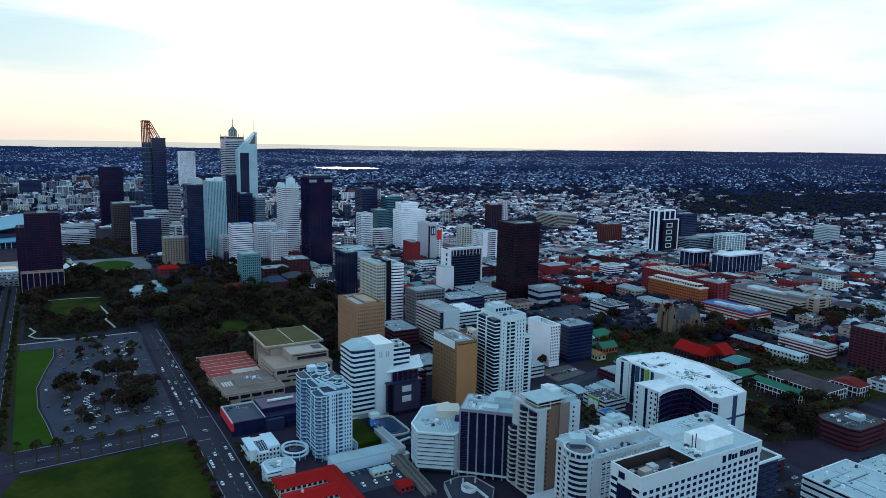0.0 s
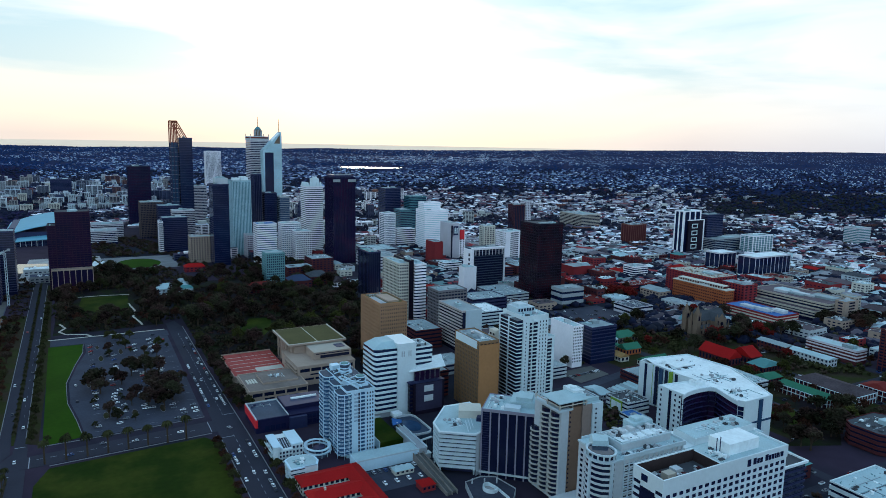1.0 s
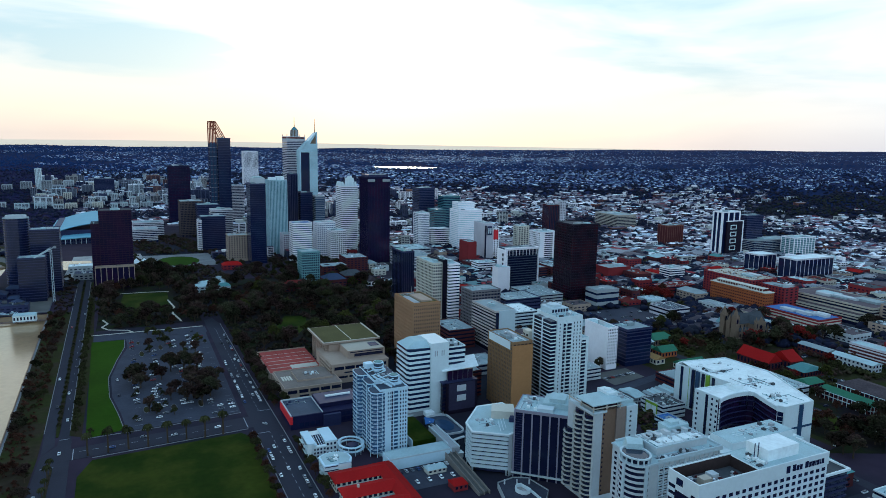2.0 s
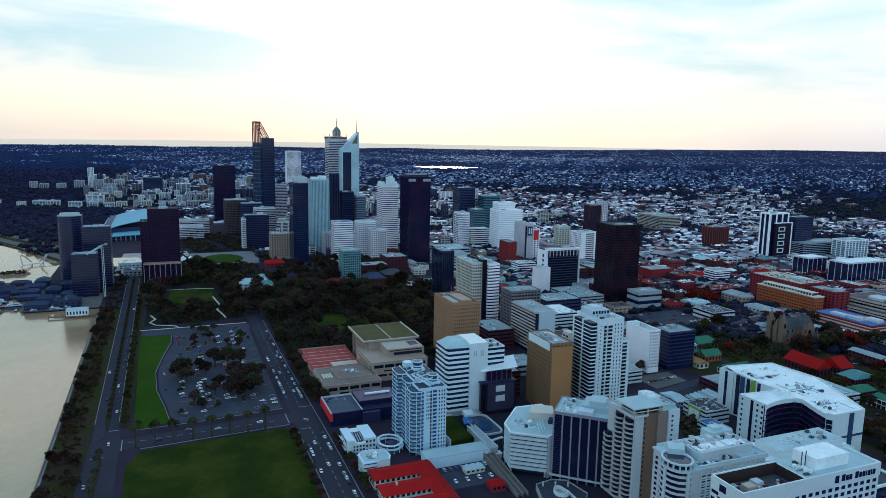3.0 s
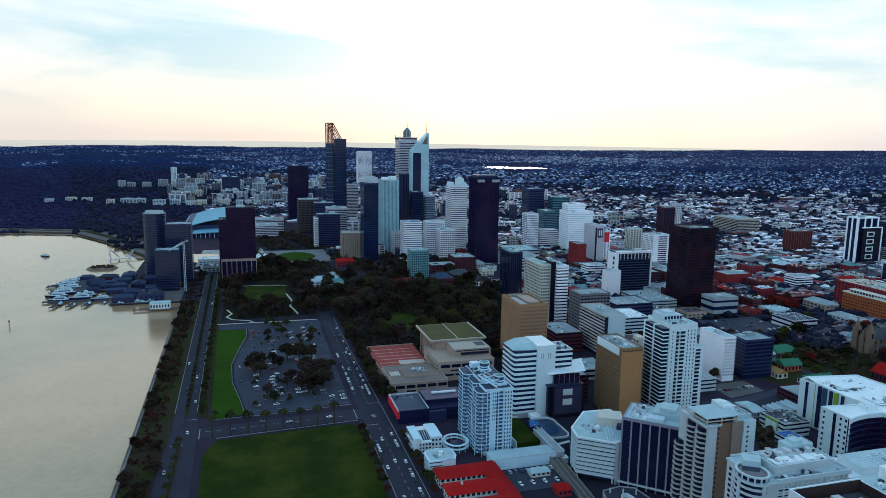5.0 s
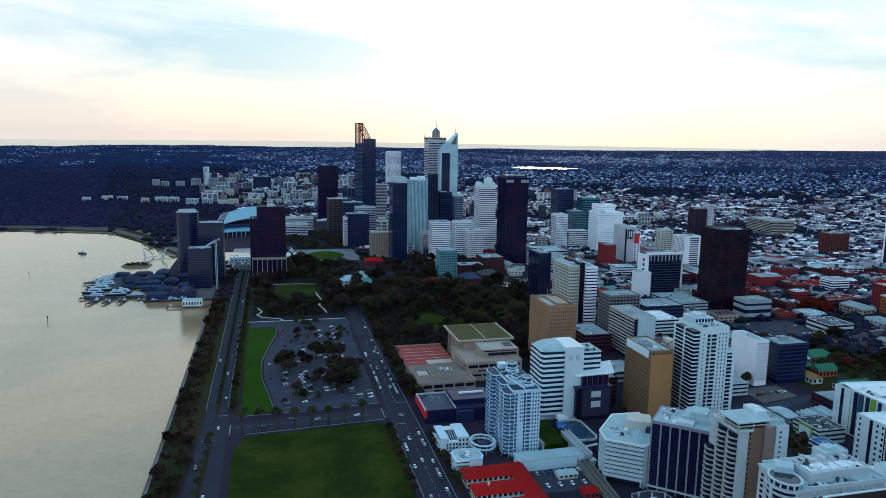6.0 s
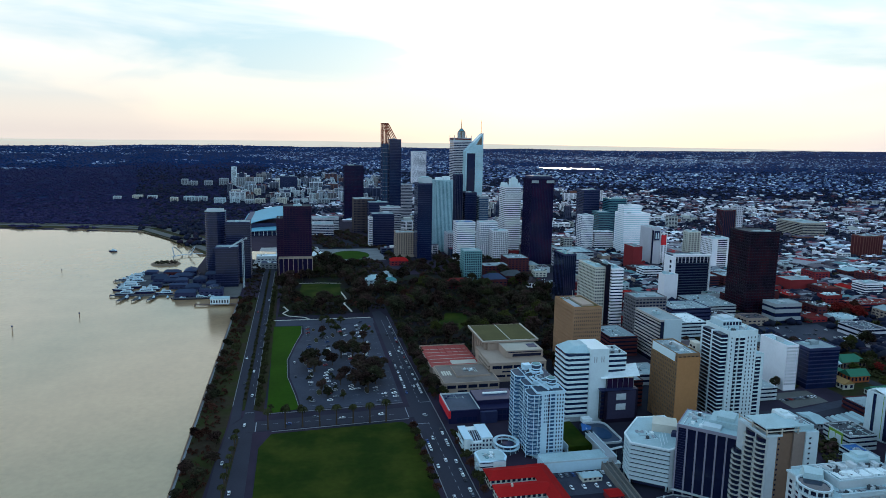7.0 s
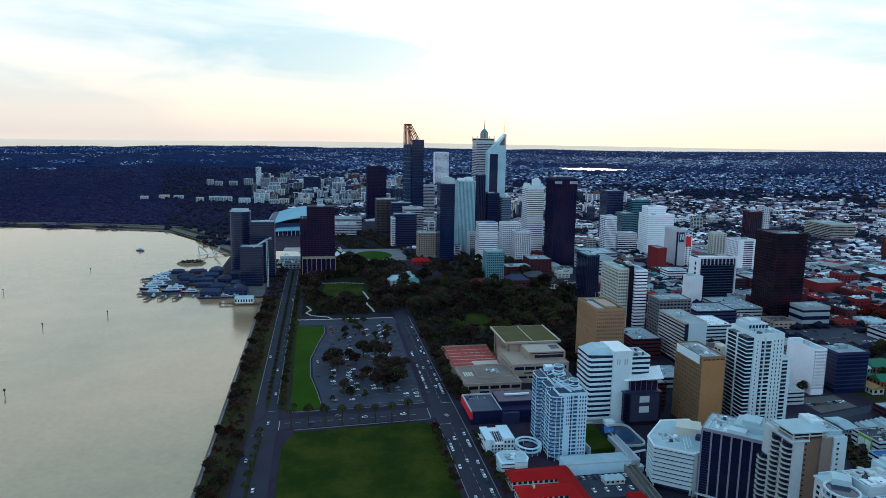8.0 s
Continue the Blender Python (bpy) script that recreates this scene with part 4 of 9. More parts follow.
def white_balcony_tower():
    r = thing("apartment_tower", "tall white apartment tower with dark balcony stacks", "apartment tower", 301, 432)
    claim(298, 430, 340, 466)
    h, n = 76.0, 24
    part("wall", Geo().box(5.5, 0, 0, 29, 30, h).box(29, 1.2, 0, 37, 28, 58).box(29, 9, 58, 36, 28, h - 3), WHITE2, r)
    storeys(r, rect(0, 0.8, 5.6, 26), 3, h - 2, n, WHITE2, GLASS_DARK, 0.26, "balcony_floor", 0.94)
    part("corner_wall", Geo().box(-0.2, 12.5, 0, 5.5, 14, h - 1).box(-0.2, 25.5, 0, 5.5, 27, h - 1), WHITE2, r)
    part("side_tower", Geo().box(-3.5, 27, 0, 2, 36, 60), CREAM, r)
    window_grid(r, -3.5, 36, -3.5, 27, 4, 58, 2, 18, GLASS_DARK, 0.5, 0.5, (-1, 0))
    window_grid(r, 6.2, 0, 9.4, 0, 3, h - 3, 1, n, GLASS_DARK, 0.25, 0.4)
    part("recess", Geo().box(11, -0.12, 2, 18.6, 0.3, h - 4), GLASS_DARK, r)
    me = Geo().box(10.8, -1.6, 0, 18.8, 0.4, 0.3).box(10.8, -1.7, 0.85, 18.8, -1.55, 1.15).box(13.2, -1.6, 0.3, 13.5, 0, 2.8).mesh("balcony", WHITE2)
    for i in range(n):
        part("balcony", me, WHITE2, r, at=(0, 0, 3 + i * 3.0))
    window_grid(r, 19.8, 0, 28.4, 0, 3, h - 3, 3, n, GLASS_DARK, 0.26, 0.52)
    part("recess", Geo().box(29.4, 1.05, 2, 34.2, 1.4, 56), GLASS_DARK, r)
    me = Geo().box(29.4, -0.2, 0, 34.2, 1.4, 0.3).box(29.4, -0.3, 0.9, 34.2, -0.15, 1.15).mesh("balcony", WHITE2)
    for i in range(18):
        part("balcony", me, WHITE2, r, at=(0, 0, 3 + i * 3.0))
    window_grid(r, 37, 4, 37, 26, 3, 56, 5, 18, GLASS_DARK, 0.4, 0.45, (1, 0), False)
    part("roof", Geo().box(5.9, 0.5, h, 28.6, 29.5, h + 0.15).box(29.4, 1.6, 58, 36.6, 8.8, 58.15).box(29.4, 9.4, h - 3, 35.6, 27.6, h - 2.85), ROOF_LIGHT, r)
    parapet(r, rect(5.4, -0.1, 29.1, 30.1), h, 1.2, WHITE2, 0.96)
    part("penthouse", Geo().box(9, 14, h, 25, 30, h + 4.5).box(12, 17, h + 4.5, 20, 27, h + 6.5), WHITE, r)
    window_grid(r, 9, 14, 25, 14, h + 0.5, h + 4.5, 6, 1, GLASS_DARK, 0.7, 0.6)
    part("roof_tank", Geo().cyl(22, 22, h + 4.5, h + 7, 1.6, 12), PALE, r)
    roof_units(r, 8, 2, 27, 13, h + 0.1, 8, 6)


white_balcony_tower()


def beige_tower():
    r = thing("apartment_tower", "beige apartment tower with curved balconies and brown recess", "apartment tower", 244, 304)
    claim(240, 300, 278, 332)
    h, n = 58.0, 18
    part("wall", Geo().box(0.6, 0, 0, 6.2, 26, h - 1.4), PALE, r)
    part("end_wall", Geo().box(24, 0, 0, 32, 26, h), WHITE, r)
    part("recess_wall", Geo().box(6.2, 1.8, 0, 24, 25.5, h - 0.5), BROWN, r, "brown recessed front wall")
    part("pilaster", Geo().box(17, 0.8, 0, 24, 2.2, h), mat("taupe_render", (0.26, 0.19, 0.16), 0.85, var=0.12), r)
    for cy in (5.5, 14.5):
        poly = disc(1.4, cy, 4.4, 4.6, 16)
        balconies(r, poly, 3, h - 3, n, CREAM, PALE, disc(1.4, cy, 2.8, 4.0, 16), GLASS_DARK)
    balconies(r, disc(1.4, 24, 4.2, 4.4, 16), 3, 40, 12, CREAM, PALE, disc(1.4, 24, 2.8, 3.8, 16), GLASS_DARK)
    window_grid(r, 7.8, 1.8, 9.6, 1.8, 3, h - 2, 1, n, GLASS_DARK, 0.5, 0.35)
    window_grid(r, 25.5, 0, 28, 0, 3, h - 2, 1, n, GLASS_DARK, 0.5, 0.35)
    me = Geo().box(31.9, 2, 0, 34, 9, 0.3).box(33.8, 2, 0.9, 34, 9, 1.1).mesh("balcony", WHITE)
    for i in range(n):
        part("balcony", me, WHITE, r, at=(0, 0, 3 + i * 3.0))
    # penthouse under a flat slab roof
    part("penthouse_glazing", Geo().box(2, 2, h, 18, 15.5, h + 4), GLASS_BRONZE, r)
    for px, py in ((-2.2, -1.8), (7.2, -1.8), (-2.2, 10), (-2.2, 21.6), (18, -0.6)):
        part("pergola_post", Geo().box(px, py, h - 0.2, px + 0.5, py + 0.5, h + 4.0), BEIGE, r)
    part("pergola_beam", Geo().box(-2.4, -2.0, h + 2.6, 18.4, -1.5, h + 3.1), BEIGE, r)
    part("pergola_beam", Geo().box(-2.5, -1.5, h + 2.6, -2.0, 22, h + 3.1), BEIGE, r)
    part("penthouse_slab", Geo().box(-2, -1, h + 4, 21, 17, h + 4.6), ROOF_LIGHT, r)
    part("roof", Geo().box(18, 1, h, 31.6, 25.6, h + 0.2).box(22, 3, h, 31, 24, h + 2.6), ROOF_LIGHT, r)
    part("parapet", Geo().box(-2.4, -2, h - 0.3, 7.6, -1.6, h + 0.9).box(-2.6, -2, h - 0.3, -2.2, 22, h + 0.9).box(-2.4, -1.6, h - 0.4, 7.4, 22, h - 0.1), WHITE, r)
    part("lift_room", Geo().box(17, 9, h, 23, 20, h + 6).cyl(20, 14, h + 6, h + 7.2, 2.2, 14), WHITE2, r)
    roof_units(r, 23, 4, 30, 22, h + 2.6, 6, 7)
    part("podium", Geo().box(-6, -14, 0, 34, 0, 5.5), PALE, r)
    part("arch", ring(Geo(), disc(2, -14.4, 4, 0.5, 16), disc(2, -14.4, 3.2, 0.4, 16), 0, 4.5), WHITE, r)


beige_tower()


def hotel_wing():
    r = thing("hotel", "pale hotel wing with a rounded corner bay", "hotel", 222, 241)
    claim(214, 238, 278, 270)
    h, n = 57.0, 18
    part("wall", Geo().box(6, 0.5, 0, 54, 27, h), PALE, r)
    s = (h - 4) / n
    # corner bay of stacked bow windows
    bay = disc(4.5, 8, 7.0, 8.5, 14)
    storeys(r, bay, 4, h, n, PALE, GLASS_DARK, 0.42)
    part("bay_rib", Geo().box(-2.9, 7.2, 0, -2.0, 8.8, h).box(3.6, -0.9, 0, 5.2, 0.2, h), WHITE, r)
    window_grid(r, 13, 0.5, 53, 0.5, 4, h - 2, 12, n, GLASS_DARK, 0.62, 0.55)
    me = Geo().box(13, -0.15, 0, 53, 0.5, 0.35).mesh("string_course", WHITE)
    for i in range(n):
        part("string_course", me, WHITE, r, at=(0, 0, 4 + i * s - 0.1))
    pm = Geo().box(-0.3, -0.3, 0, 0.3, 0.5, h).mesh("pier", WHITE)
    for k in range(13):
        part("pier", pm, WHITE, r, at=(13 + k * 3.33, 0.4, 0))
    window_grid(r, 6, 26, 6, 15, 4, h - 2, 3, n, GLASS_DARK, 0.5, 0.5, (-1, 0))
    part("cornice", Geo().box(5.6, -0.6, h, 54.6, 27.6, h + 0.9), WHITE, r)
    part("cornice_bay", Geo().prism(disc(4.5, 8, 7.6, 9.1, 14), h, h + 0.95), WHITE, r)
    part("parapet", Geo().box(12, -0.5, h + 0.9, 54.5, 0.1, h + 2.2).box(54, 0.1, h + 0.9, 54.5, 27.5, h + 2.2).box(8, 27, h + 0.9, 54, 27.5, h + 2.2), WHITE, r)
    part("roof", Geo().box(6, 0, h + 0.9, 54, 27, h + 1.05), ROOF_LIGHT, r)
    deck = part("roof_deck", Geo().box(16, 6, h + 1.0, 50, 22, h + 4.6), PALE, r)
    part("deck_rim", Geo().box(15.8, 5.8, h + 4.6, 50.2, 6.3, h + 5.3).box(15.8, 21.7, h + 4.6, 50.2, 22.2, h + 5.3).box(15.8, 6.3, h + 4.6, 16.3, 21.7, h + 5.3).box(49.7, 6.3, h + 4.6, 50.2, 21.7, h + 5.3), WHITE, deck)
    for k in range(5):
        part("roof_panel", Geo().box(18 + k * 6.2, 8, h + 4.6, 23 + k * 6.2, 14, h + 5.1 + 0.3 * (k % 2)), ROOF_WHITE, deck)
        part("roof_vent", Geo().box(19 + k * 6.2, 15.5, h + 4.6, 21.5 + k * 6.2, 20, h + 5.8 + 0.5 * (k % 3)), PALE, deck)
    part("bay_gallery", ring(Geo(), disc(4.5, 8, 7.2, 8.6, 14), disc(4.5, 8, 6.2, 7.6, 14), h + 3.4, h + 4.1), WHITE, r)
    part("bay_glazing", Geo().prism(disc(4.5, 8, 6.0, 7.4, 14), h + 0.9, h + 3.4), GLASS_DARK, r)
    for k in range(10):
        a = math.pi * 0.55 + k * math.pi / 8
        part("bay_post", Geo().box(4.2 + 6.8 * math.cos(a), 7.7 + 8.2 * math.sin(a), h + 0.9, 4.8 + 6.8 * math.cos(a), 8.3 + 8.2 * math.sin(a), h + 3.4), WHITE, r)
    part("crown_block", Geo().prism([(3, 14), (11, 9), (17, 16), (9, 23)], h + 1.0, h + 6, 0.8), ROOF_LIGHT, r)
    part("stair_head", Geo().box(36, 19, h + 1.0, 50, 27, h + 7).box(39, 21, h + 7, 45, 26, h + 8.6), ROOF_LIGHT, r)
    part("water_tank", Geo().cyl(28, 24.6, h + 1.0, h + 4.4, 1.6, 12), STEEL, r)
    roof_units(r, 17, 7, 49, 21, h + 4.6, 22, 9)
    roof_units(r, 13, 1, 52, 5, h + 1.0, 12, 10)


hotel_wing()


def corner_hotel():
    r = thing("hotel", "large white hotel with square windows and a roof sign", "hotel", 212, 194.5)
    claim(206, 190, 290, 212)
    h, n = 67.0, 20
    part("wall", Geo().box(0, 0, 0, 80, 17, h), WHITE2, r)
    s = (h - 3) / n
    window_grid(r, 1.2, 0, 79.4, 0, 3 + 8 * s, h - 0.5, 20, n - 8, GLASS_NAVY, 0.56, 0.52)
    window_grid(r, 1.2, 0, 79.4, 0, 3, 3 + 8 * s, 20, 8, GLASS_NAVY, 0.56, 0.52, single=False)
    window_grid(r, 80, 2, 80, 15, 3, h - 0.5, 5, n, GLASS_NAVY, 0.5, 0.5, (1, 0), False)
    part("side_glazing", Geo().box(-0.15, 4, 2, 0.3, 13, h - 2), GLASS_DARK, r)
    me = Geo().box(-0.4, 0, 0, 0.2, 4, 1.5).box(-0.4, 13, 0, 0.2, 17, 1.5).mesh("side_band", WHITE2)
    dark = Geo().box(-0.1, 0.3, 0, 0.2, 4, 1.6).box(-0.1, 13, 0, 0.2, 16.7, 1.6).mesh("side_window", GLASS_DARK)
    for i in range(n):
        part("side_band", me, WHITE2, r, at=(0, 0, 3 + i * s))
        part("side_window", dark, GLASS_DARK, r, at=(0, 0, 3 + i * s + 1.5))
    # tall parapet with a sunk plant court at one end
    part("parapet", Geo().box(-0.3, -0.3, h, 80.3, 0.4, h + 6).box(-0.3, 0.4, h, 0.4, 17.3, h + 6).box(0.4, 16.6, h, 36, 17.3, h + 6)
         .box(79.6, 0.4, h, 80.3, 17.3, h + 6).box(36, 0.4, h, 36.6, 17, h + 5.2), WHITE2, r)
    part("court_lining", Geo().box(0.42, 0.42, h + 0.2, 0.7, 16.58, h + 5.6), BROWN_DARK, r, "dark brown lining of the plant court")
    part("court_lining", Geo().box(0.7, 16.3, h + 0.2, 35.9, 16.58, h + 5.6), BROWN_DARK, r, "dark brown lining of the plant court")
    part("court_lining", Geo().box(35.7, 0.7, h + 0.2, 35.98, 16.3, h + 5.0), BROWN_DARK, r, "dark brown lining of the plant court")
    part("chiller", Geo().box(9, 6, h + 0.2, 14, 10, h + 3.6), BEIGE, r)
    part("chiller", Geo().box(17, 9, h + 0.2, 21, 13, h + 2.8), PALE, r)
    part("plant_court_floor", Geo().box(0.4, 0.4, h, 36, 16.6, h + 0.2), ROOF_DARK, r)
    part("roof", Geo().box(36.6, 0.4, h, 79.6, 19, h + 5.2), ROOF_LIGHT, r)
    part("penthouse", Geo().box(46, 5, h + 5.2, 66, 17, h + 10.5), ROOF_WHITE, r)
    for k in range(2):
        part("mast", Geo().cyl(42 + k * 2.4, 9, h + 5, h + 13, 0.22, 6), DARKGREY, r)
    roof_units(r, 2, 2, 34, 15, h + 0.2, 22, 11, (PALE, ROOF_WHITE, STEEL, DARKGREY, BRICK_DARK))
    roof_units(r, 38, 2, 45, 16, h + 5.2, 8, 12)
    # the sign's letters, as plain bars
    part("sign_emblem", Geo().box(52, -0.5, h + 0.9, 54.2, -0.3, h + 4.2), GLASS_NAVY, r, "dark oval emblem plate")
    for k, (a, b) in enumerate(((56.0, 58.0), (58.5, 60.1), (60.6, 62.2), (64.2, 66.2), (66.7, 68.3), (68.8, 70.4), (70.9, 71.5), (72.0, 73.6), (74.1, 74.7), (75.2, 76.8))):
        part("sign_bar", Geo().box(a, -0.5, h + (1.2), b, -0.3, h + (3.6 if k not in (0, 3) else 4.2)), GLASS_NAVY, r, "dark letter bar")
    part("sign_emblem", Geo().box(-0.5, 8.6, h + 1.0, -0.3, 12.2, h + 4.0), GLASS_NAVY, r, "dark oval emblem plate")


corner_hotel()


def hotel_rear():
    r = thing("hotel_annex", "dark glazed hotel annex with a long white penthouse", "hotel", 290, 213)
    claim(288, 212, 345, 276)
    storeys(r, rect(0, 0, 48, 36), 3, 46, 12, DARKGREY, GLASS_NAVY, 0.28)
    part("roof", Geo().box(0, 0, 46, 48, 36, 46.4), ROOF_DARK, r)
    part("roof_rim", Geo().box(-0.5, -0.5, 46, 48.5, 0.4, 47.3).box(47.6, 0.4, 46, 48.5, 36, 47.3), ROOF_WHITE, r)
    part("penthouse", Geo().box(-2, 34, 0, 58, 58, 48).box(6, 38, 48, 54, 54, 52), WHITE2, r)
    part("penthouse_roof", Geo().box(6.4, 38.4, 52, 53.6, 53.6, 52.2).box(-1.6, 34.4, 48, 57.6, 37.8, 48.2), ROOF_LIGHT, r)
    window_grid(r, 0, 34, 56, 34, 30, 46, 14, 4, GLASS_DARK, 0.4, 0.4, (0, -1))
    roof_units(r, 14, 40, 50, 52, 52.2, 9, 13)


hotel_rear()


def chamfered_office():
    r = thing("office_building", "white office building with chamfered corners and window bands", "office building", 199, 369)
    claim(197, 354, 243, 406)
    poly = [(0, 0), (19, -14), (25, -12), (43, 19), (43, 35), (23, 36), (3, 14)]
    storeys(r, poly, 4.0, 26.8, 8, WHITE, GLASS_DARK, 0.70, "spandrel", 0.965)
    part("plinth", Geo().prism(offset_poly(poly, 0.80), 0, 4.0), DARKGREY, r)
    for k in range(7):
        x, y = offset_poly(poly, 0.93)[k]
        part("column", Geo().cyl(x, y, 0, 4.2, 0.6, 8), WHITE, r)
    part("side_wall", Geo().prism([(19.2, -14.4), (25.4, -12.6), (43.8, 19), (42.6, 19), (24.6, -11.2)], 0, 27.6), PALE, r)
    part("crown", Geo().prism(offset_poly(poly, 1.015), 26.8, 27.6), WHITE, r)
    part("roof", Geo().prism(offset_poly(poly, 0.96), 27.6, 27.75), ROOF_LIGHT, r)
    part("roof_ledge", ring(Geo(), offset_poly(poly, 1.02), offset_poly(poly, 0.955), 27.6, 28.2), WHITE2, r)
    part("penthouse", Geo().prism([(22, 14), (36, 6), (42, 19), (29, 26)], 27.7, 33.0), CREAM, r)
    part("plant_box", Geo().prism([(33, 2), (38, 8), (35, 10), (30, 4)], 27.7, 30.5), DARKGREY, r)
    for k in range(3):
        part("roof_beam", Geo().bar((17 + k * 3, -8 + k * 2, 28), (24 + k * 3, 8 + k * 2, 28), 0.35), WHITE2, r)
    roof_units(r, 10, 2, 22, 20, 27.7, 6, 14)


chamfered_office()


def finned_slab():
    r = tower("office_tower", "dark glass slab with white vertical fins", 221, 354, 34, 28, 44.5, "fins", mat("mauve_grey_concrete", (0.25, 0.23, 0.29), 0.8, var=0.1), GLASS_DARK, ROOF_LIGHT, rot=-43, bays=(6, 5), pier=0.9, plant=0, parapet=0.7, ground=3)
    part("penthouse", Geo().box(16, 10, 44.5, 34, 27, 48).box(20, 12, 48, 30, 24, 50.5), ROOF_LIGHT, r)
    part("roof_step", Geo().box(14, 2, 44.6, 24, 9, 46.8), WHITE, r)
    part("ground_slab", Geo().box(-1, -1, 2.6, 35, 29, 3.4), PALE, r)
    me = Geo().box(0.2, 0.25, 0, 5.4, 0.45, 0.22).mesh("louvre", DARKGREY)
    for k in range(24):
        part("louvre", me, DARKGREY, r, at=(0, 0, 5 + k * 1.6))
    roof_units(r, 2, 3, 14, 26, 44.6, 12, 15)


finned_slab()


def office_forecourt():
    r = thing("forecourt_deck", "raised dark deck with a curved white ramp wall", "forecourt", 198, 316)
    claim(198, 312, 226, 345)
    deck = [(0.8, 7.8), (20, -4), (30, 8), (27, 26), (19, 30), (7, 28)]
    part("deck", Geo().prism(deck, 0, 3.4), CARPARK, r)
    part("deck_wall", ring(Geo(), offset_poly(deck, 1.03), offset_poly(deck, 1.01), 0, 4.1), GREY, r)
    part("ramp_wall", ring(Geo(), disc(16, 14, 4.6, 5.2, 20, 70, 320), disc(16, 14, 4.1, 4.7, 20, 70, 320), 3.4, 5.8), WHITE2, r, "curved white ramp wall")
    part("ramp_floor", Geo().prism(disc(16, 14, 4.0, 4.6, 20), 3.4, 3.6), DUST, r)
    part("ramp_arm", Geo().box(19.4, -1.5, 3.4, 20, 10.8, 5.0), WHITE2, r)
    for k in range(3):
        part("column", Geo().cyl(10 + k * 7, 25.5 - k * 3, 3.4, 6.4, 0.5, 8), PALE, r)


def concrete_ramp():
    r = thing("vehicle_ramp", "long narrow concrete vehicle ramp with two walls", "ramp", 189.5, 340)
    claim(189, 340, 199, 394)
    part("ramp", Geo().add([(0, 0, 0), (7.4, 2, 0), (9, 52, 0), (1.8, 50, 0), (0, 0, 1.2), (7.4, 2, 1.2), (9, 52, 4.4), (1.8, 50, 4.4)],
                           [(3, 2, 1, 0), (4, 5, 6, 7), (0, 1, 5, 4), (1, 2, 6, 5), (2, 3, 7, 6), (3, 0, 4, 7)]), PAVING, r)
    for x in (0.0, 3.6, 7.2):
        part("ramp_wall", Geo().add([(x, 0, 0), (x + 0.5, 0, 0), (x + 2.2, 51, 0), (x + 1.7, 51, 0), (x, 0, 2.4), (x + 0.5, 0, 2.4), (x + 2.2, 51, 5.5), (x + 1.7, 51, 5.5)],
                                    [(3, 2, 1, 0), (4, 5, 6, 7), (0, 1, 5, 4), (1, 2, 6, 5), (2, 3, 7, 6), (3, 0, 4, 7)]), mat("stained_concrete", (0.22, 0.19, 0.17), 0.9, var=0.2), r)
    part("gate_house", Geo().box(9.5, 50, 0, 15, 54, 3.4), PALE, r)
    part("gate_roof", Geo().box(9.2, 49.7, 3.4, 15.3, 54.3, 3.7), ROOF_WHITE, r)
    part("walkway_roof", Geo().add([(10, 65, 4.6), (26, 69, 4.6), (26, 71.5, 4.6), (10, 67.5, 4.6), (10, 65, 5.0), (26, 69, 5.0), (26, 71.5, 5.0), (10, 67.5, 5.0)],
                                   [(3, 2, 1, 0), (4, 5, 6, 7), (0, 1, 5, 4), (1, 2, 6, 5), (2, 3, 7, 6), (3, 0, 4, 7)]), PALE, r)
    for k in range(4):
        part("post", Geo().box(10.5 + k * 5, 65.6 + k * 1.25, 0, 10.8 + k * 5, 65.9 + k * 1.25, 4.6), STEEL, r)


office_forecourt()
concrete_ramp()


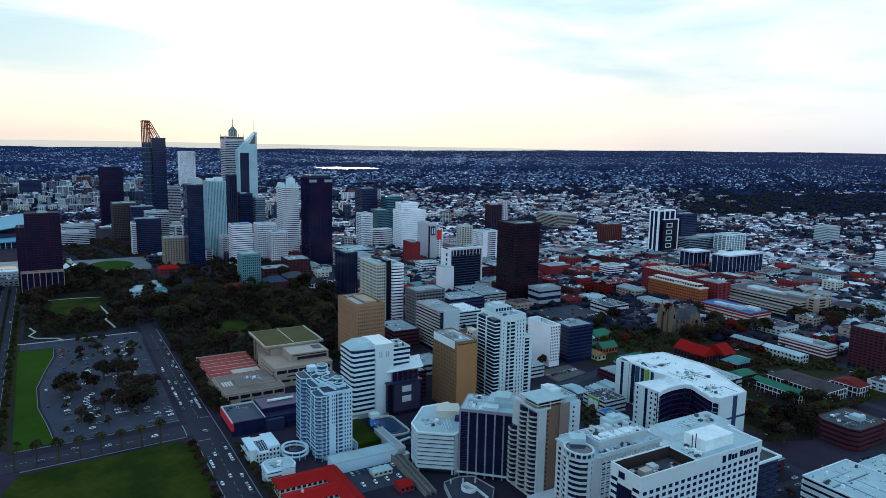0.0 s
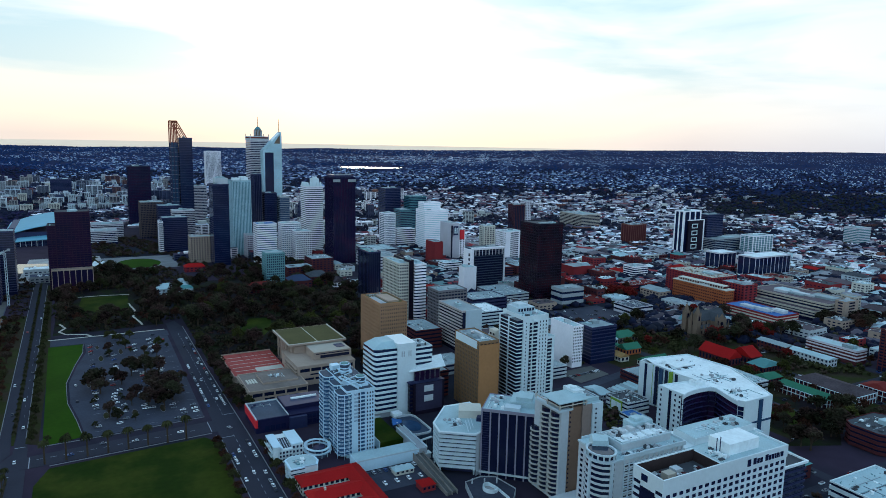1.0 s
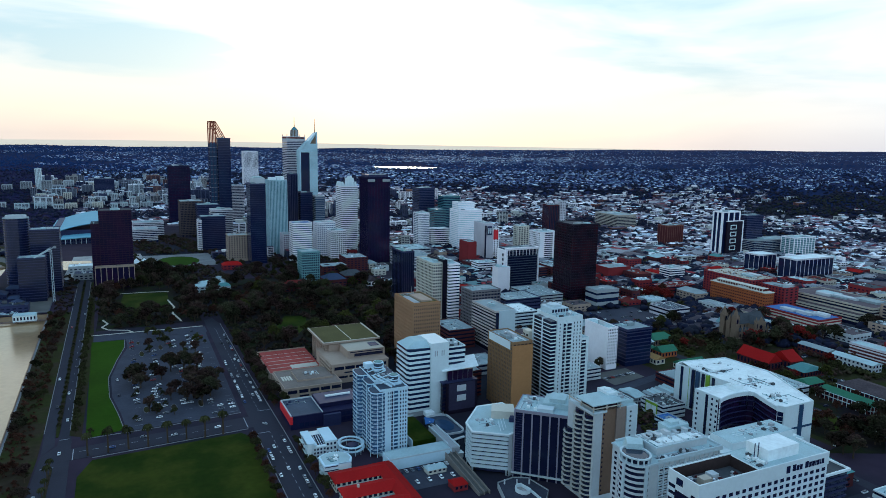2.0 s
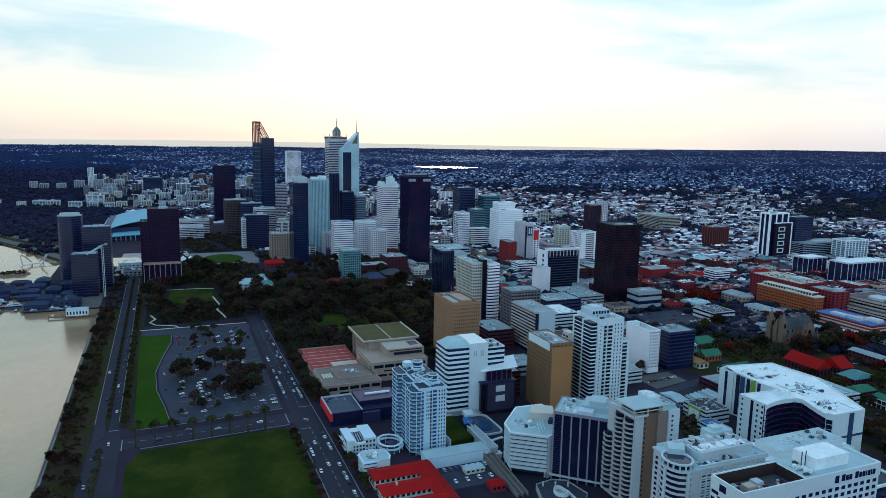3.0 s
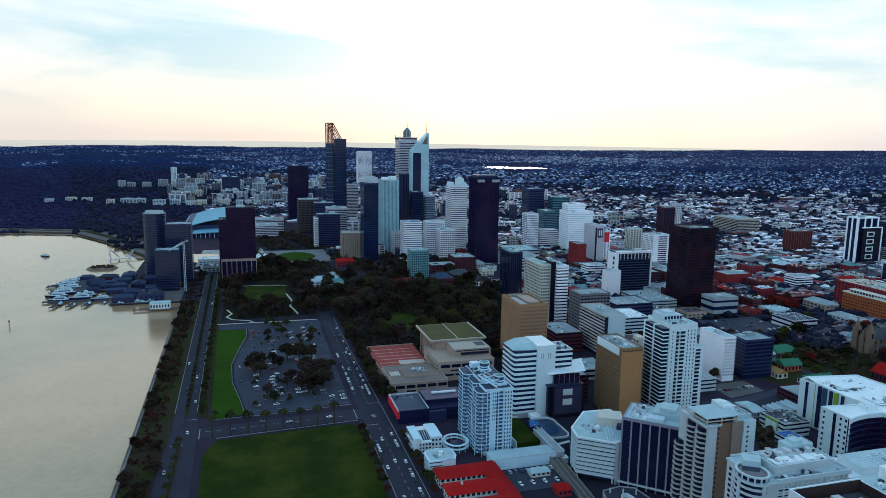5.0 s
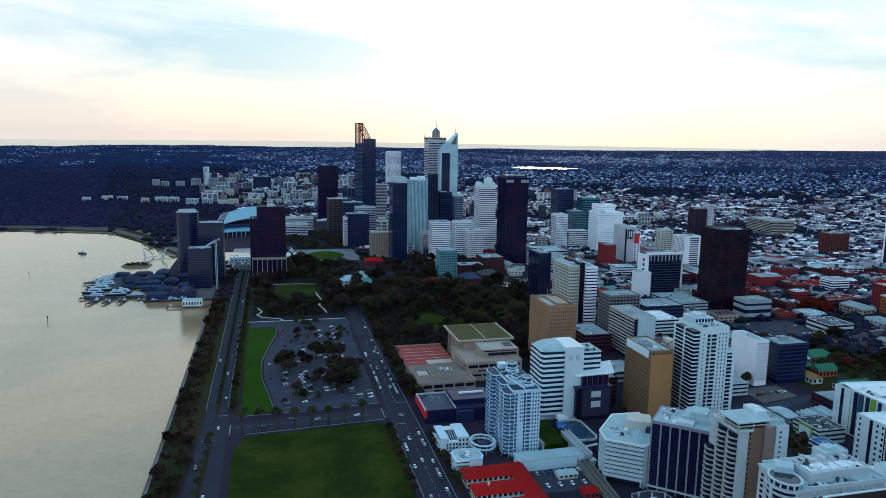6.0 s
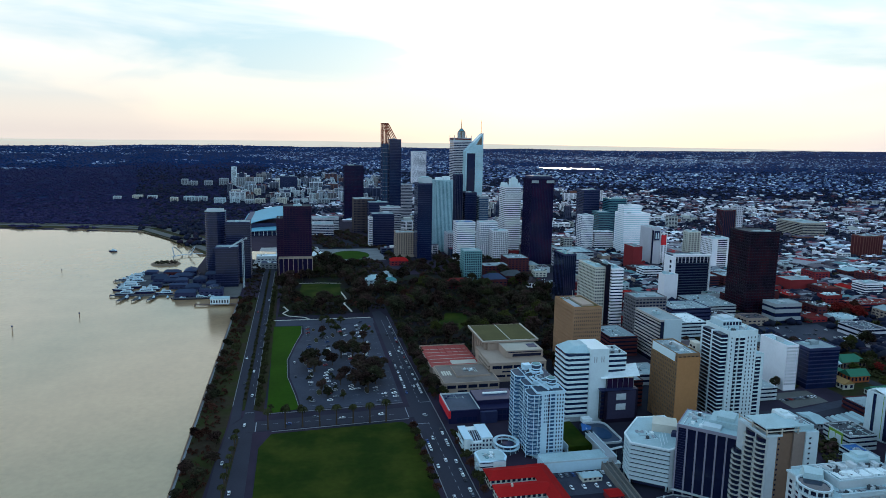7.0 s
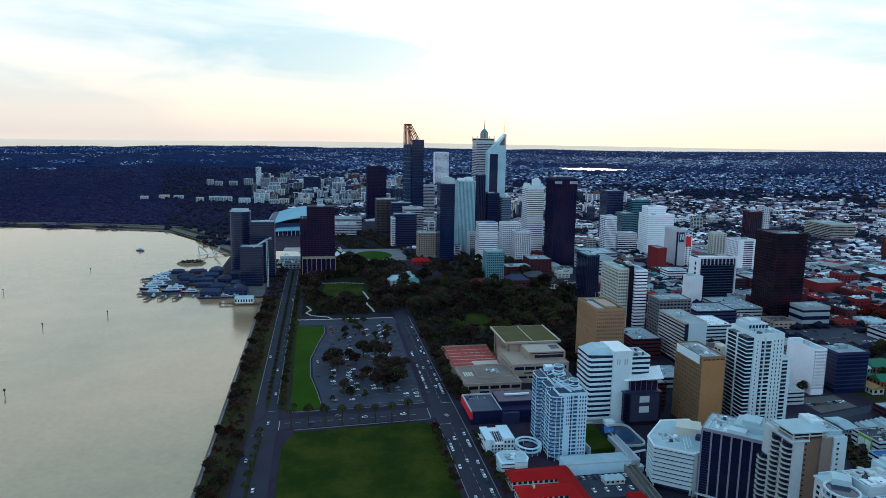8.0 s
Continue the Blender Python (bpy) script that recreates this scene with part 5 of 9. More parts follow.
def hospital():
    r = thing("hospital", "white hospital block with a curved dark glazed court", "hospital", 379, 337)
    claim(377, 304, 466, 414)
    h = 34.0
    curve = [(0.7, -1.3), (7, 1.4), (14, 3.0), (21, 3.8), (28, 3.6), (33, 3.0), (36, -0.2), (33.8, -6.5), (31.5, -13), (29.2, -20), (27.6, -26.3)]
    outline = [(-0.6, 21.4)] + curve + [(29.9, -30.8), (59.6, -30.3), (85, 27), (80, 67.5), (38, 74), (28.6, 71), (33, 55.6), (32, 31), (34.8, 17.5)]
    g = Geo()
    n = len(outline)
    # the plan is bent, so each wall is a slab of its own and the roof a fan of quads
    for i in range(n):
        a, b = outline[i], outline[(i + 1) % n]
        L = math.hypot(b[0] - a[0], b[1] - a[1])
        ox, oy = -(b[1] - a[1]) / L * 0.6, (b[0] - a[0]) / L * 0.6
        glazed = 1 <= i <= 10
        if glazed:
            pane = Geo().add([(a[0] + ox, a[1] + oy, 0), (b[0] + ox, b[1] + oy, 0), (b[0] + 2 * ox, b[1] + 2 * oy, 0), (a[0] + 2 * ox, a[1] + 2 * oy, 0)] +
                             [(p[0] + k * ox, p[1] + k * oy, h) for p, k in ((a, 1), (b, 1), (b, 2), (a, 2))],
                             [(3, 2, 1, 0), (4, 5, 6, 7), (0, 1, 5, 4), (1, 2, 6, 5), (2, 3, 7, 6), (3, 0, 4, 7)])
            part("glazing", pane, GLASS_RED, r)
            for k in range(8):
                z = 3 + k * 4.0
                part("floor_edge", Geo().add([(a[0] - 0.3 * ox, a[1] - 0.3 * oy, z), (b[0] - 0.3 * ox, b[1] - 0.3 * oy, z), (b[0] + ox, b[1] + oy, z), (a[0] + ox, a[1] + oy, z)] +
                                             [(p[0] + q * ox, p[1] + q * oy, z + (0.6 if k < 7 else 3)) for p, q in ((a, -0.3), (b, -0.3), (b, 1), (a, 1))],
                                             [(3, 2, 1, 0), (4, 5, 6, 7), (0, 1, 5, 4), (1, 2, 6, 5), (2, 3, 7, 6), (3, 0, 4, 7)]), DARKGREY if k < 7 else WHITE2, r)
        else:
            g = Geo().add([(a[0], a[1], 0), (b[0], b[1], 0), (b[0] + ox, b[1] + oy, 0), (a[0] + ox, a[1] + oy, 0)] +
                  [(p[0] + k * ox, p[1] + k * oy, h + 1) for p, k in ((a, 0), (b, 0), (b, 1), (a, 1))],
                  [(3, 2, 1, 0), (4, 5, 6, 7), (0, 1, 5, 4), (1, 2, 6, 5), (2, 3, 7, 6), (3, 0, 4, 7)])
            part("wall", g, WHITE2, r)
    part("roof", Geo().prism([(0.2, 20.8), (0.9, -0.6), (7, 2), (14, 3.6), (21, 4.4), (28, 4.2), (33.4, 3.6), (34.6, 17)], h - 0.2, h + 0.1).prism([(33.6, 3.8), (36.6, -0.2), (59, 10), (84, 27), (79.5, 67), (38.4, 73.4), (33.4, 55.6), (32.5, 31), (34.8, 17.2)], h - 0.2, h + 0.12)
         .prism([(36.4, -0.4), (34.4, -6.5), (32, -13), (28.2, -26.2), (30.2, -30.2), (59.3, -29.8), (83.6, 26.4)], h - 0.2, h + 0.14), ROOF_WHITE, r)
    # end wall: rows of small windows beside a dark glazed strip
    window_grid(r, -0.5, 20.5, 0.1, 12.5, 3, h, 2, 8, GLASS_DARK, 0.35, 0.45, (-1, 0))
    window_grid(r, 0.2, 7.5, 0.6, -0.5, 3, h, 2, 8, GLASS_DARK, 0.35, 0.45, (-1, 0))
    part("dark_strip", Geo().box(-0.3, 9.0, 0, 0.35, 11.2, h), GLASS_DARK, r, "narrow dark green glazed strip")
    for k in range(3):
        part("portal_frame", ring(Geo(), [(0, 0), (8.4, 0), (8.4, 8), (0, 8)], [(0.8, 0), (7.6, 0), (7.6, 7.2), (0.8, 7.2)], 0, 1.0), WHITE2, r).matrix_basis = pose(4 + k * 9, 0.6 + (k > 0) * 1.4, 0, 90, 0, 0)
    window_grid(r, 27.2, -26.5, 29.4, -30.6, 3, h - 3, 1, 8, GLASS_NAVY, 0.8, 0.85, (-0.88, -0.47))
    part("blue_strip", Geo().box(44.5, -31.1, 2, 48.5, -30.4, h).box(31, -30.9, 17, 59, -30.45, 18.4), GLASS_BLUE, r)
    # stripes of green and navy glazing on the rear wing
    for k in range(7):
        y0 = 33 + k * 5.2
        x0 = 32.0 + (k > 4) * 0.6 - (k > 5) * 2.0
        part("coloured_bay", Geo().box(x0 - 0.7, y0, 2, x0 + 0.9, y0 + (3.4 if k % 2 else 2.4), h), (GLASS_NAVY, LIME, GLASS_NAVY, GLASS_BLUE, GLASS_NAVY, LIME, GLASS_NAVY)[k], r)
    part("lime_strip", Geo().box(31.2, 38, 2, 32.0, 38.7, h + 1), LIME, r, "lime green wall strip")
    for a in ((24, 8, h, 34, 15, h + 3.2), (42, 44, h, 60, 58, h + 1.6), (26, 10, h + 3.2, 31, 13, h + 4.4)):
        part("plant_room", Geo().box(*a), ROOF_WHITE, r)
    roof_units(r, 40, 4, 70, 30, h + 0.12, 9, 16)
    roof_units(r, 38, 40, 72, 62, h + 0.12, 14, 17)
    roof_units(r, 33, -26, 56, -4, h + 0.14, 6, 18)


hospital()


def concert_hall():
    r = thing("concert_hall", "beige concrete concert hall with a wide flat roof", "concert hall", 117, 538)
    claim(112, 534, 226, 660)
    # lower wing
    gravel = mat("gravel_roof", (0.20, 0.155, 0.135), 0.95, var=0.25)
    part("lower_wing", Geo().box(0, 0, 0, 48, 46, 9), SAND, r)
    for k in range(5):
        part("wide_window", Geo().box(2.5 + k * 9.2, -0.12, 4.6, 10.2 + k * 9.2, 0.3, 7.4), GLASS_DARK, r)
    for k in range(3):
        part("low_window", Geo().box(12 + k * 10, -0.12, 1.4, 20 + k * 10, 0.3, 2.8), GLASS_DARK, r)
    for k in range(3):
        part("side_glazing", Geo().box(-0.12, 2, 0.8 + k * 2.8, 0.3, 44, 2.2 + k * 2.8), GLASS_DARK, r)
        part("side_fin", Geo().box(-1.6, 1, 2.2 + k * 2.8, 0, 45, 3.2 + k * 2.8), SAND, r)
    part("roof", Geo().box(0.5, 0.5, 9, 47.5, 45.5, 9.15), gravel, r)
    part("roof_step", Geo().box(14, 14, 9, 44, 40, 10.6), SAND, r)
    part("roof_step_deck", Geo().box(14.4, 14.4, 10.6, 43.6, 39.6, 10.75), gravel, r)
    parapet(r, rect(-0.3, -0.3, 48.3, 46.3), 9, 0.8, SAND, 0.97)
    for k in range(4):
        part("skylight", Geo().box(3 + k * 2.2, 20, 9.1, 4.4 + k * 2.2, 30, 9.7), CREAM, r)
    roof_units(r, 22, 22, 36, 34, 10.7, 5, 41)
    # main block with strips of wide windows
    part("main_block", Geo().box(46, 22, 0, 98, 74, 16.6), SAND, r)
    for k in range(5):
        part("wide_window", Geo().box(48 + k * 9.8, 21.88, 12.0, 56.6 + k * 9.8, 22.3, 14.8), GLASS_DARK, r)
    for a0, a1, z0, z1 in ((57, 70, 8.6, 9.8), (71, 84, 8.2, 10.2), (48, 60, 4.4, 6.2), (61.5, 74, 4.4, 6.2), (76, 96, 4.6, 5.8)):
        part("strip_window", Geo().box(a0, 21.88, z0, a1, 22.3, z1), GLASS_DARK, r)
    for k in range(5):
        part("side_glazing", Geo().box(45.88, 24, 1.2 + k * 3.0, 46.3, 58, 2.7 + k * 3.0), GLASS_DARK, r)
        part("side_fin", Geo().box(44.2, 23, 2.7 + k * 3.0, 46, 60, 3.9 + k * 3.0), SAND, r)
    part("garden_bank", Geo().prism([(-2, -2), (98, -2), (98, -16), (-2, -10)][::-1], 0, 1.2), LAWN, r, "planted bank below the hall")
    part("upper_roof", Geo().box(45.5, 22, 16.6, 98.5, 74, 17.4), SAND, r)
    part("upper_block", Geo().box(64, 34, 17.4, 99, 62, 24.0), SAND, r)
    part("upper_window", Geo().box(70, 33.8, 18.6, 97, 34.3, 21.2), GLASS_DARK, r)
    part("upper_window", Geo().box(66, 33.8, 22.2, 97, 34.3, 23.0), GLASS_DARK, r)
    part("upper_block_roof", Geo().box(64.4, 34.4, 24, 98.6, 61.6, 24.2), BEIGE, r)
    part("hatch", Geo().box(88, 42, 24.1, 96, 52, 24.6), DARKGREY, r)
    # auditorium with the great overhanging roof
    part("auditorium", Geo().box(54, 60, 0, 98, 110, 24), SAND, r)
    for k in range(7):
        part("column", Geo().box(51, 62 + k * 7.4, 0, 52.2, 63.2 + k * 7.4, 25.5), SAND, r)
    part("great_roof", Geo().box(48, 58, 24.8, 103, 114, 26.4), SAND, r, "wide overhanging flat concrete roof")
    part("great_roof_sheet", Geo().box(50, 60, 26.4, 101, 112, 26.8), ROOF_OLIVE, r, "olive weathered roof sheet")
    part("roof_seam", Geo().box(75.2, 60, 26.8, 75.7, 112, 27.1), CREAM, r)
    part("roof_rim", Geo().box(48, 58, 26.4, 103, 58.6, 27.0).box(48, 58.6, 26.4, 48.6, 114, 27.0).box(102.4, 58.6, 26.4, 103, 114, 27), CREAM, r)
    # red forecourt deck
    part("forecourt", Geo().box(-1, 52, 0, 46, 118, 5.6), DECK_RED, r, "red paved forecourt deck")
    part("forecourt_wall", Geo().box(-1.6, 51.4, 0, -1, 118, 6.6).box(-1, 118, 0, 46, 118.6, 6.6).box(-1, 51.4, 0, 46, 52, 6.4), SAND, r)
    for k in range(6):
        part("court_line", Geo().box(2, 56 + k * 10, 5.6, 44, 56.5 + k * 10, 5.75), CREAM, r)
        part("step", Geo().box(20, 60 + k * 1.6, 5.6, 44, 61.2 + k * 1.6, 5.9 + 0.05 * k), CREAM, r)
    for k in range(5):
        part("bollard_row", Geo().box(16 + k * 6, 92, 5.6, 16.6 + k * 6, 116, 6.2), DECK_RED, r)
    part("side_terrace", Geo().box(98, 66, 0, 112, 118, 5), DECK_RED, r)


concert_hall()

# ---- the cathedral quarter ----
def cathedral():
    r = thing("cathedral", "gothic sandstone cathedral with dark roof and pinnacled towers", "cathedral", 662, 528, 0, 90)
    claim(604, 516, 672, 566)
    part("nave", Geo().box(4, 0, 0, 20, 46, 15), STONE, r)
    part("nave_roof", Geo().gable(4, 0, 20, 46, 15, 25, "y", 0, 0.4), ROOF_DARK, r)
    for x0, x1 in ((-2, 4), (20, 26)):
        part("aisle", Geo().box(x0, 2, 0, x1, 44, 8), STONE, r)
        part("aisle_roof", Geo().add([(x0, 2, 8), (x1, 2, 8), (x1, 44, 8), (x0, 44, 8), (x1 if x0 < 0 else x0, 2, 11), (x1 if x0 < 0 else x0, 44, 11)],
                                     [(0, 1, 4), (2, 3, 5), (0, 4, 5, 3), (1, 2, 5, 4)]), ROOF_DARK, r)
    part("transept", Geo().box(-7, 14, 0, 31, 26, 15), STONE, r)
    part("transept_roof", Geo().gable(-7, 14, 31, 26, 15, 23, "x", 0, 0.4), ROOF_DARK, r)
    part("gable_wall", Geo().add([(-7.6, 13.6, 0), (-7.6, 26.4, 0), (-7.6, 26.4, 15.5), (-7.6, 20, 24.5), (-7.6, 13.6, 15.5), (-6.8, 13.6, 0), (-6.8, 26.4, 0), (-6.8, 26.4, 15.5), (-6.8, 20, 24.5), (-6.8, 13.6, 15.5)],
                                 [(4, 3, 2, 1, 0), (5, 6, 7, 8, 9), (0, 1, 6, 5), (1, 2, 7, 6), (2, 3, 8, 7), (3, 4, 9, 8), (4, 0, 5, 9)]), STONE, r)
    part("great_window", Geo().prism(disc(0, 0, 2.2, 2.2, 12), 0, 0.3), GLASS_DARK, r).matrix_basis = pose(-7.55, 20, 13, 0, -90, 0)
    for k in range(3):
        part("lancet", Geo().box(-7.75, 16.8 + k * 2.6, 4, -7.5, 18 + k * 2.6, 10).add([(-7.75, 16.8 + k * 2.6, 10), (-7.75, 18 + k * 2.6, 10), (-7.75, 17.4 + k * 2.6, 11.4)], [(0, 2, 1)]), GLASS_DARK, r)
    for x in (-3.2, 25.8):
        for k in range(9):
            y = 2 + k * 5.0
            if 12 < y < 27:
                continue
            b = part("buttress", Geo().box(x, y, 0, x + 1.4, y + 1.2, 10), STONE, r)
            part("pinnacle", Geo().prism(rect(x, y, x + 1.4, y + 1.2), 10, 14, 0.05), STONE, b)
            if x < 0:
                part("lancet", Geo().box(-2.12, y + 2.2, 2.5, -1.9, y + 3.6, 6), GLASS_DARK, r)
    for k in range(6):
        part("clerestory_window", Geo().box(3.88, 3 + k * 7, 10, 4.1, 4.6 + k * 7, 14), GLASS_DARK, r)
    for x, y, w, z in ((1, 44, 6, 24), (17, 44, 6, 24), (-9, 26, 3.4, 19), (8, 46, 5, 18)):
        t = part("bell_tower", Geo().box(x, y, 0, x + w, y + w, z), STONE, r)
        part("spire", Geo().prism(rect(x + 0.6, y + 0.6, x + w - 0.6, y + w - 0.6), z, z + w * 1.7, 0.03), STONE, t)
        for cx in (x, x + w - 0.8):
            for cy in (y, y + w - 0.8):
                part("pinnacle", Geo().prism(rect(cx, cy, cx + 0.8, cy + 0.8), z, z + 3.6, 0.05), STONE, t)
        part("louvre", Geo().box(x - 0.1, y + w * 0.3, z - 7, x + 0.1, y + w * 0.7, z - 2), GLASS_DARK, t)
    part("apse", Geo().prism(disc(12, 0, 8, 7, 10), 0, 12).prism(disc(12, 0, 8.2, 7.2, 10), 12, 18, 0.1), STONE, r)


cathedral()


def gabled_house(name, label, x, y, w, d, h, wall, roof, ridge=6.0, along="y", rot=0.0, hip=0.0, arcade=False, rows=1, category="church hall"):
    r = thing(name, label, category, x, y, 0, rot)
    claim(x - 2, y - 2, x + w + 2, y + d + 2)
    part("wall", Geo().box(0, 0, 0, w, d, h), wall, r)
    part("roof", Geo().gable(0, 0, w, d, h, h + ridge, along, hip, 0.8), roof, r)
    if not hip:
        if along == "y":
            part("gable_wall", Geo().add([(0, -0.1, h), (w, -0.1, h), (w / 2, -0.1, h + ridge), (0, 0.3, h), (w, 0.3, h), (w / 2, 0.3, h + ridge)],
                                         [(0, 1, 2), (5, 4, 3), (0, 3, 4, 1), (1, 4, 5, 2), (2, 5, 3, 0)]), wall, r)
    s = h / rows
    for i in range(rows):
        window_grid(r, 0, 0, w, 0, i * s + 0.5, (i + 1) * s, max(2, int(w / 4)), 1, GLASS_DARK, 0.45, 0.6)
        window_grid(r, 0, d, 0, 0, i * s + 0.5, (i + 1) * s, max(2, int(d / 4)), 1, GLASS_DARK, 0.45, 0.6, (-1, 0))
        if arcade:
            part("balcony", Geo().box(-1.6, 0, (i + 1) * s - 0.3, 0, d, (i + 1) * s).box(0, -1.6, (i + 1) * s - 0.3, w, 0, (i + 1) * s), WHITE, r)
    if arcade:
        for k in range(int(d / 4) + 1):
            part("column", Geo().box(-1.6, k * 4, 0, -1.2, k * 4 + 0.4, h), WHITE2, r)
        for k in range(int(w / 4) + 1):
            part("column", Geo().box(k * 4, -1.6, 0, k * 4 + 0.4, -1.2, h), WHITE2, r)
    return r


gabled_house("church_hall", "brick church with a steep bright red roof", 552, 436, 18, 36, 8, BRICK_DARK, TILE_RED, 8, "y")
gabled_house("church_hall", "brick church wing with red gabled roof", 576, 430, 16, 24, 8, BRICK_DARK, TILE_RED, 8, "x")
gabled_house("hall", "low hall with a teal sheet roof", 566, 408, 28, 18, 6, BRICK_DARK, ROOF_TEAL, 4, "y", 0, 4)
gabled_house("college_building", "two storey college wing with green roof and white arcade", 538, 326, 12, 48, 7.5, BRICK_DARK, ROOF_GREEN, 3.5, "y", 0, 4, True, 2, "college")
gabled_house("college_building", "long college block with white arcades and a dark roof", 560, 318, 30, 54, 9, BRICK_DARK, ROOF_PLUM, 4, "y", 0, 8, True, 2, "college")
gabled_house("college_building", "college wing with a red tiled roof", 598, 312, 18, 24, 9, BRICK_DARK, TILE_DULL, 4, "x", 0, 4, True, 2, "college")
gabled_house("hall", "green roofed hall beside the college", 540, 384, 20, 14, 6, BRICK_DARK, ROOF_GREEN, 3, "x", 0, 2)
gabled_house("hall", "cream house with a green roof among trees", 470, 520, 22, 26, 7, SAND, ROOF_GREEN, 4, "y", 0, 5)
gabled_house("hall", "old stone house with a green roof", 508, 540, 26, 22, 7, STONE, ROOF_GREEN, 4.5, "x", 0, 5)
gabled_house("school_block", "long school block with pale sheet roof", 640, 392, 14, 42, 8, PALE, ROOF_LIGHT, 2, "y", 0, 0, False, 2, "school")
gabled_house("school_block", "school wing with grey green roof", 640, 438, 14, 34, 8, BRICK_DARK, ROOF_GREY, 2, "y", 0, 0, False, 2, "school")


def octagon_block():
    r = thing("office_building", "dark brick office block with cut corners", "office building", 486, 251)
    claim(484, 249, 530, 285)
    poly = [(4, 0), (37, 0), (42, 6), (42, 26), (38, 32), (5, 32), (0, 26), (0, 6)]
    storeys(r, poly, 0.5, 15, 4, BRICK_DARK, GLASS_DARK, 0.6)
    part("roof", Geo().prism(offset_poly(poly, 0.98), 15, 15.3), ROOF_DARK, r)
    parapet(r, poly, 15.0, 0.9, BRICK_DARK)
    part("plant_room", Geo().box(20, 10, 15.3, 28, 18, 18.5), ROOF_LIGHT, r)
    roof_units(r, 5, 5, 37, 27, 15.3, 12, 21)


octagon_block()


def flat_block(label, x, y, w, d, h, wall, roof, rows, seed, name="office_building", pane=GLASS_DARK):
    r = thing(name, label, "office building", x, y)
    claim(x, y, x + w, y + d)
    storeys(r, rect(0, 0, w, d), 0.5, h, rows, wall, pane, 0.55)
    part("roof", Geo().box(0.4, 0.4, h, w - 0.4, d - 0.4, h + 0.15), roof, r)
    parapet(r, rect(0, 0, w, d), h - 0.1, 0.9, wall, 0.97)
    roof_units(r, 1, 1, w - 2, d - 2, h + 0.1, 9, seed)
    return r


flat_block("white commercial building with a pale roof", 372, 180, 44, 40, 24, WHITE2, ROOF_LIGHT, 6, 31)
flat_block("pale commercial block beside a white one", 424, 186, 34, 34, 18, PALE, ROOF_LIGHT, 5, 32)
flat_block("two storey grey building with green poster", 374, 384, 23, 25, 11, PALE, ROOF_DARK, 3, 33)
flat_block("low white building with blue roof", 364, 361, 13, 21, 7, WHITE, ROOF_BLUE, 2, 34)
flat_block("low pale shop row behind the hotel", 347, 300, 24, 44, 5, BRICK_DARK, ROOF_DARK, 1, 35)
flat_block("low grey office by the lane", 280, 340, 40, 50, 9, GREY, ROOF_GREY, 2, 36)
flat_block("low office with pale roof plant", 330, 480, 60, 34, 11, PALE, ROOF_GREY, 3, 37)
flat_block("dark brick office by the lane", 258, 486, 12, 40, 22, BRICK_DARK, ROOF_GREY, 6, 38)
flat_block("low grey shops along the terrace", 270, 530, 44, 30, 10, GREY, ROOF_GREY, 2, 39)
flat_block("low pale annex behind the tower", 296, 470, 30, 30, 34, PALE, ROOF_LIGHT, 9, 40)
flat("parking_lot_lane", [(392, 462), (432, 470), (432, 496), (392, 494)], 0.0, 0.13, PAVING, "small street side parking lot", "car park")
flat("road_side", [(346, 440), (392, 448), (500, 474), (500, 484), (392, 459), (346, 452)], 0.0, 0.15, CARPARK, "asphalt side street past the sheds", "road")
claim(346, 440, 500, 496)


def market_stall(k):
    r = thing("market_stall", "narrow open shed with a pale roof", "shed", 398 + k * 5.4, 416 + k * 1.2, 0, 0, "row of sheds")
    part("roof", Geo().gable(0, 0, 4.4, 18, 3.2, 4.4, "y", 0, 0.3), ROOF_LIGHT if k % 3 else ROOF_GREY, r)
    part("wall", Geo().box(0.3, 0.3, 0, 4.1, 17.6, 3.2), BEIGE if k % 2 else GREY, r)
    part("doorway", Geo().box(0.22, 3, 0, 0.4, 14, 2.6), GLASS_DARK, r)


for k in range(6):
    market_stall(k)
claim(396, 414, 432, 440)
for k in range(3):
    kiosk(352 + k * 14, 412 + k * 5, 12, 22, 4.5, (GREY, PALE, GREY)[k], (ROOF_GREY, ROOF_DARK, ROOF_LIGHT)[k], "low grey shed with a pitched roof", "shed")
flat_block("low white hall with a pale flat roof", 506, 376, 24, 38, 9, PALE, ROOF_LIGHT, 2, 47)
flat_block("brown low shop block", 434, 412, 22, 46, 8, BRICK_DARK, ROOF_GREY, 2, 42)
gabled_house("house", "small house with an ochre tiled roof", 466, 492, 11, 16, 5, CREAM, mat("ochre_tile", (0.36, 0.20, 0.07), 0.85, var=0.15), 3.5)
gabled_house("house", "old house with a dark green roof", 486, 506, 20, 13, 6, BRICK_ORANGE, ROOF_GREEN, 5, "x")
gabled_house("house", "long low house with a green roof", 478, 470, 30, 12, 4.5, CREAM, ROOF_GREEN, 4, "x")
gabled_house("house", "pale sheet roofed shed behind offices", 470, 540, 36, 16, 6, GREY, ROOF_LIGHT, 2.5, "x")
flat_block("dark brick office behind the gold tower", 300, 610, 30, 44, 20, BRICK_DARK, ROOF_GREY, 5, 43)
flat_block("white low office with vaulted roof", 392, 650, 40, 40, 20, WHITE, ROOF_WHITE, 5, 44)
flat_block("dark blue office podium", 420, 700, 50, 40, 22, DARKGREY, ROOF_GREY, 5, 45)
flat_block("pale low roof block by the dark tower", 480, 730, 44, 60, 16, GREY, ROOF_GREY, 4, 46)

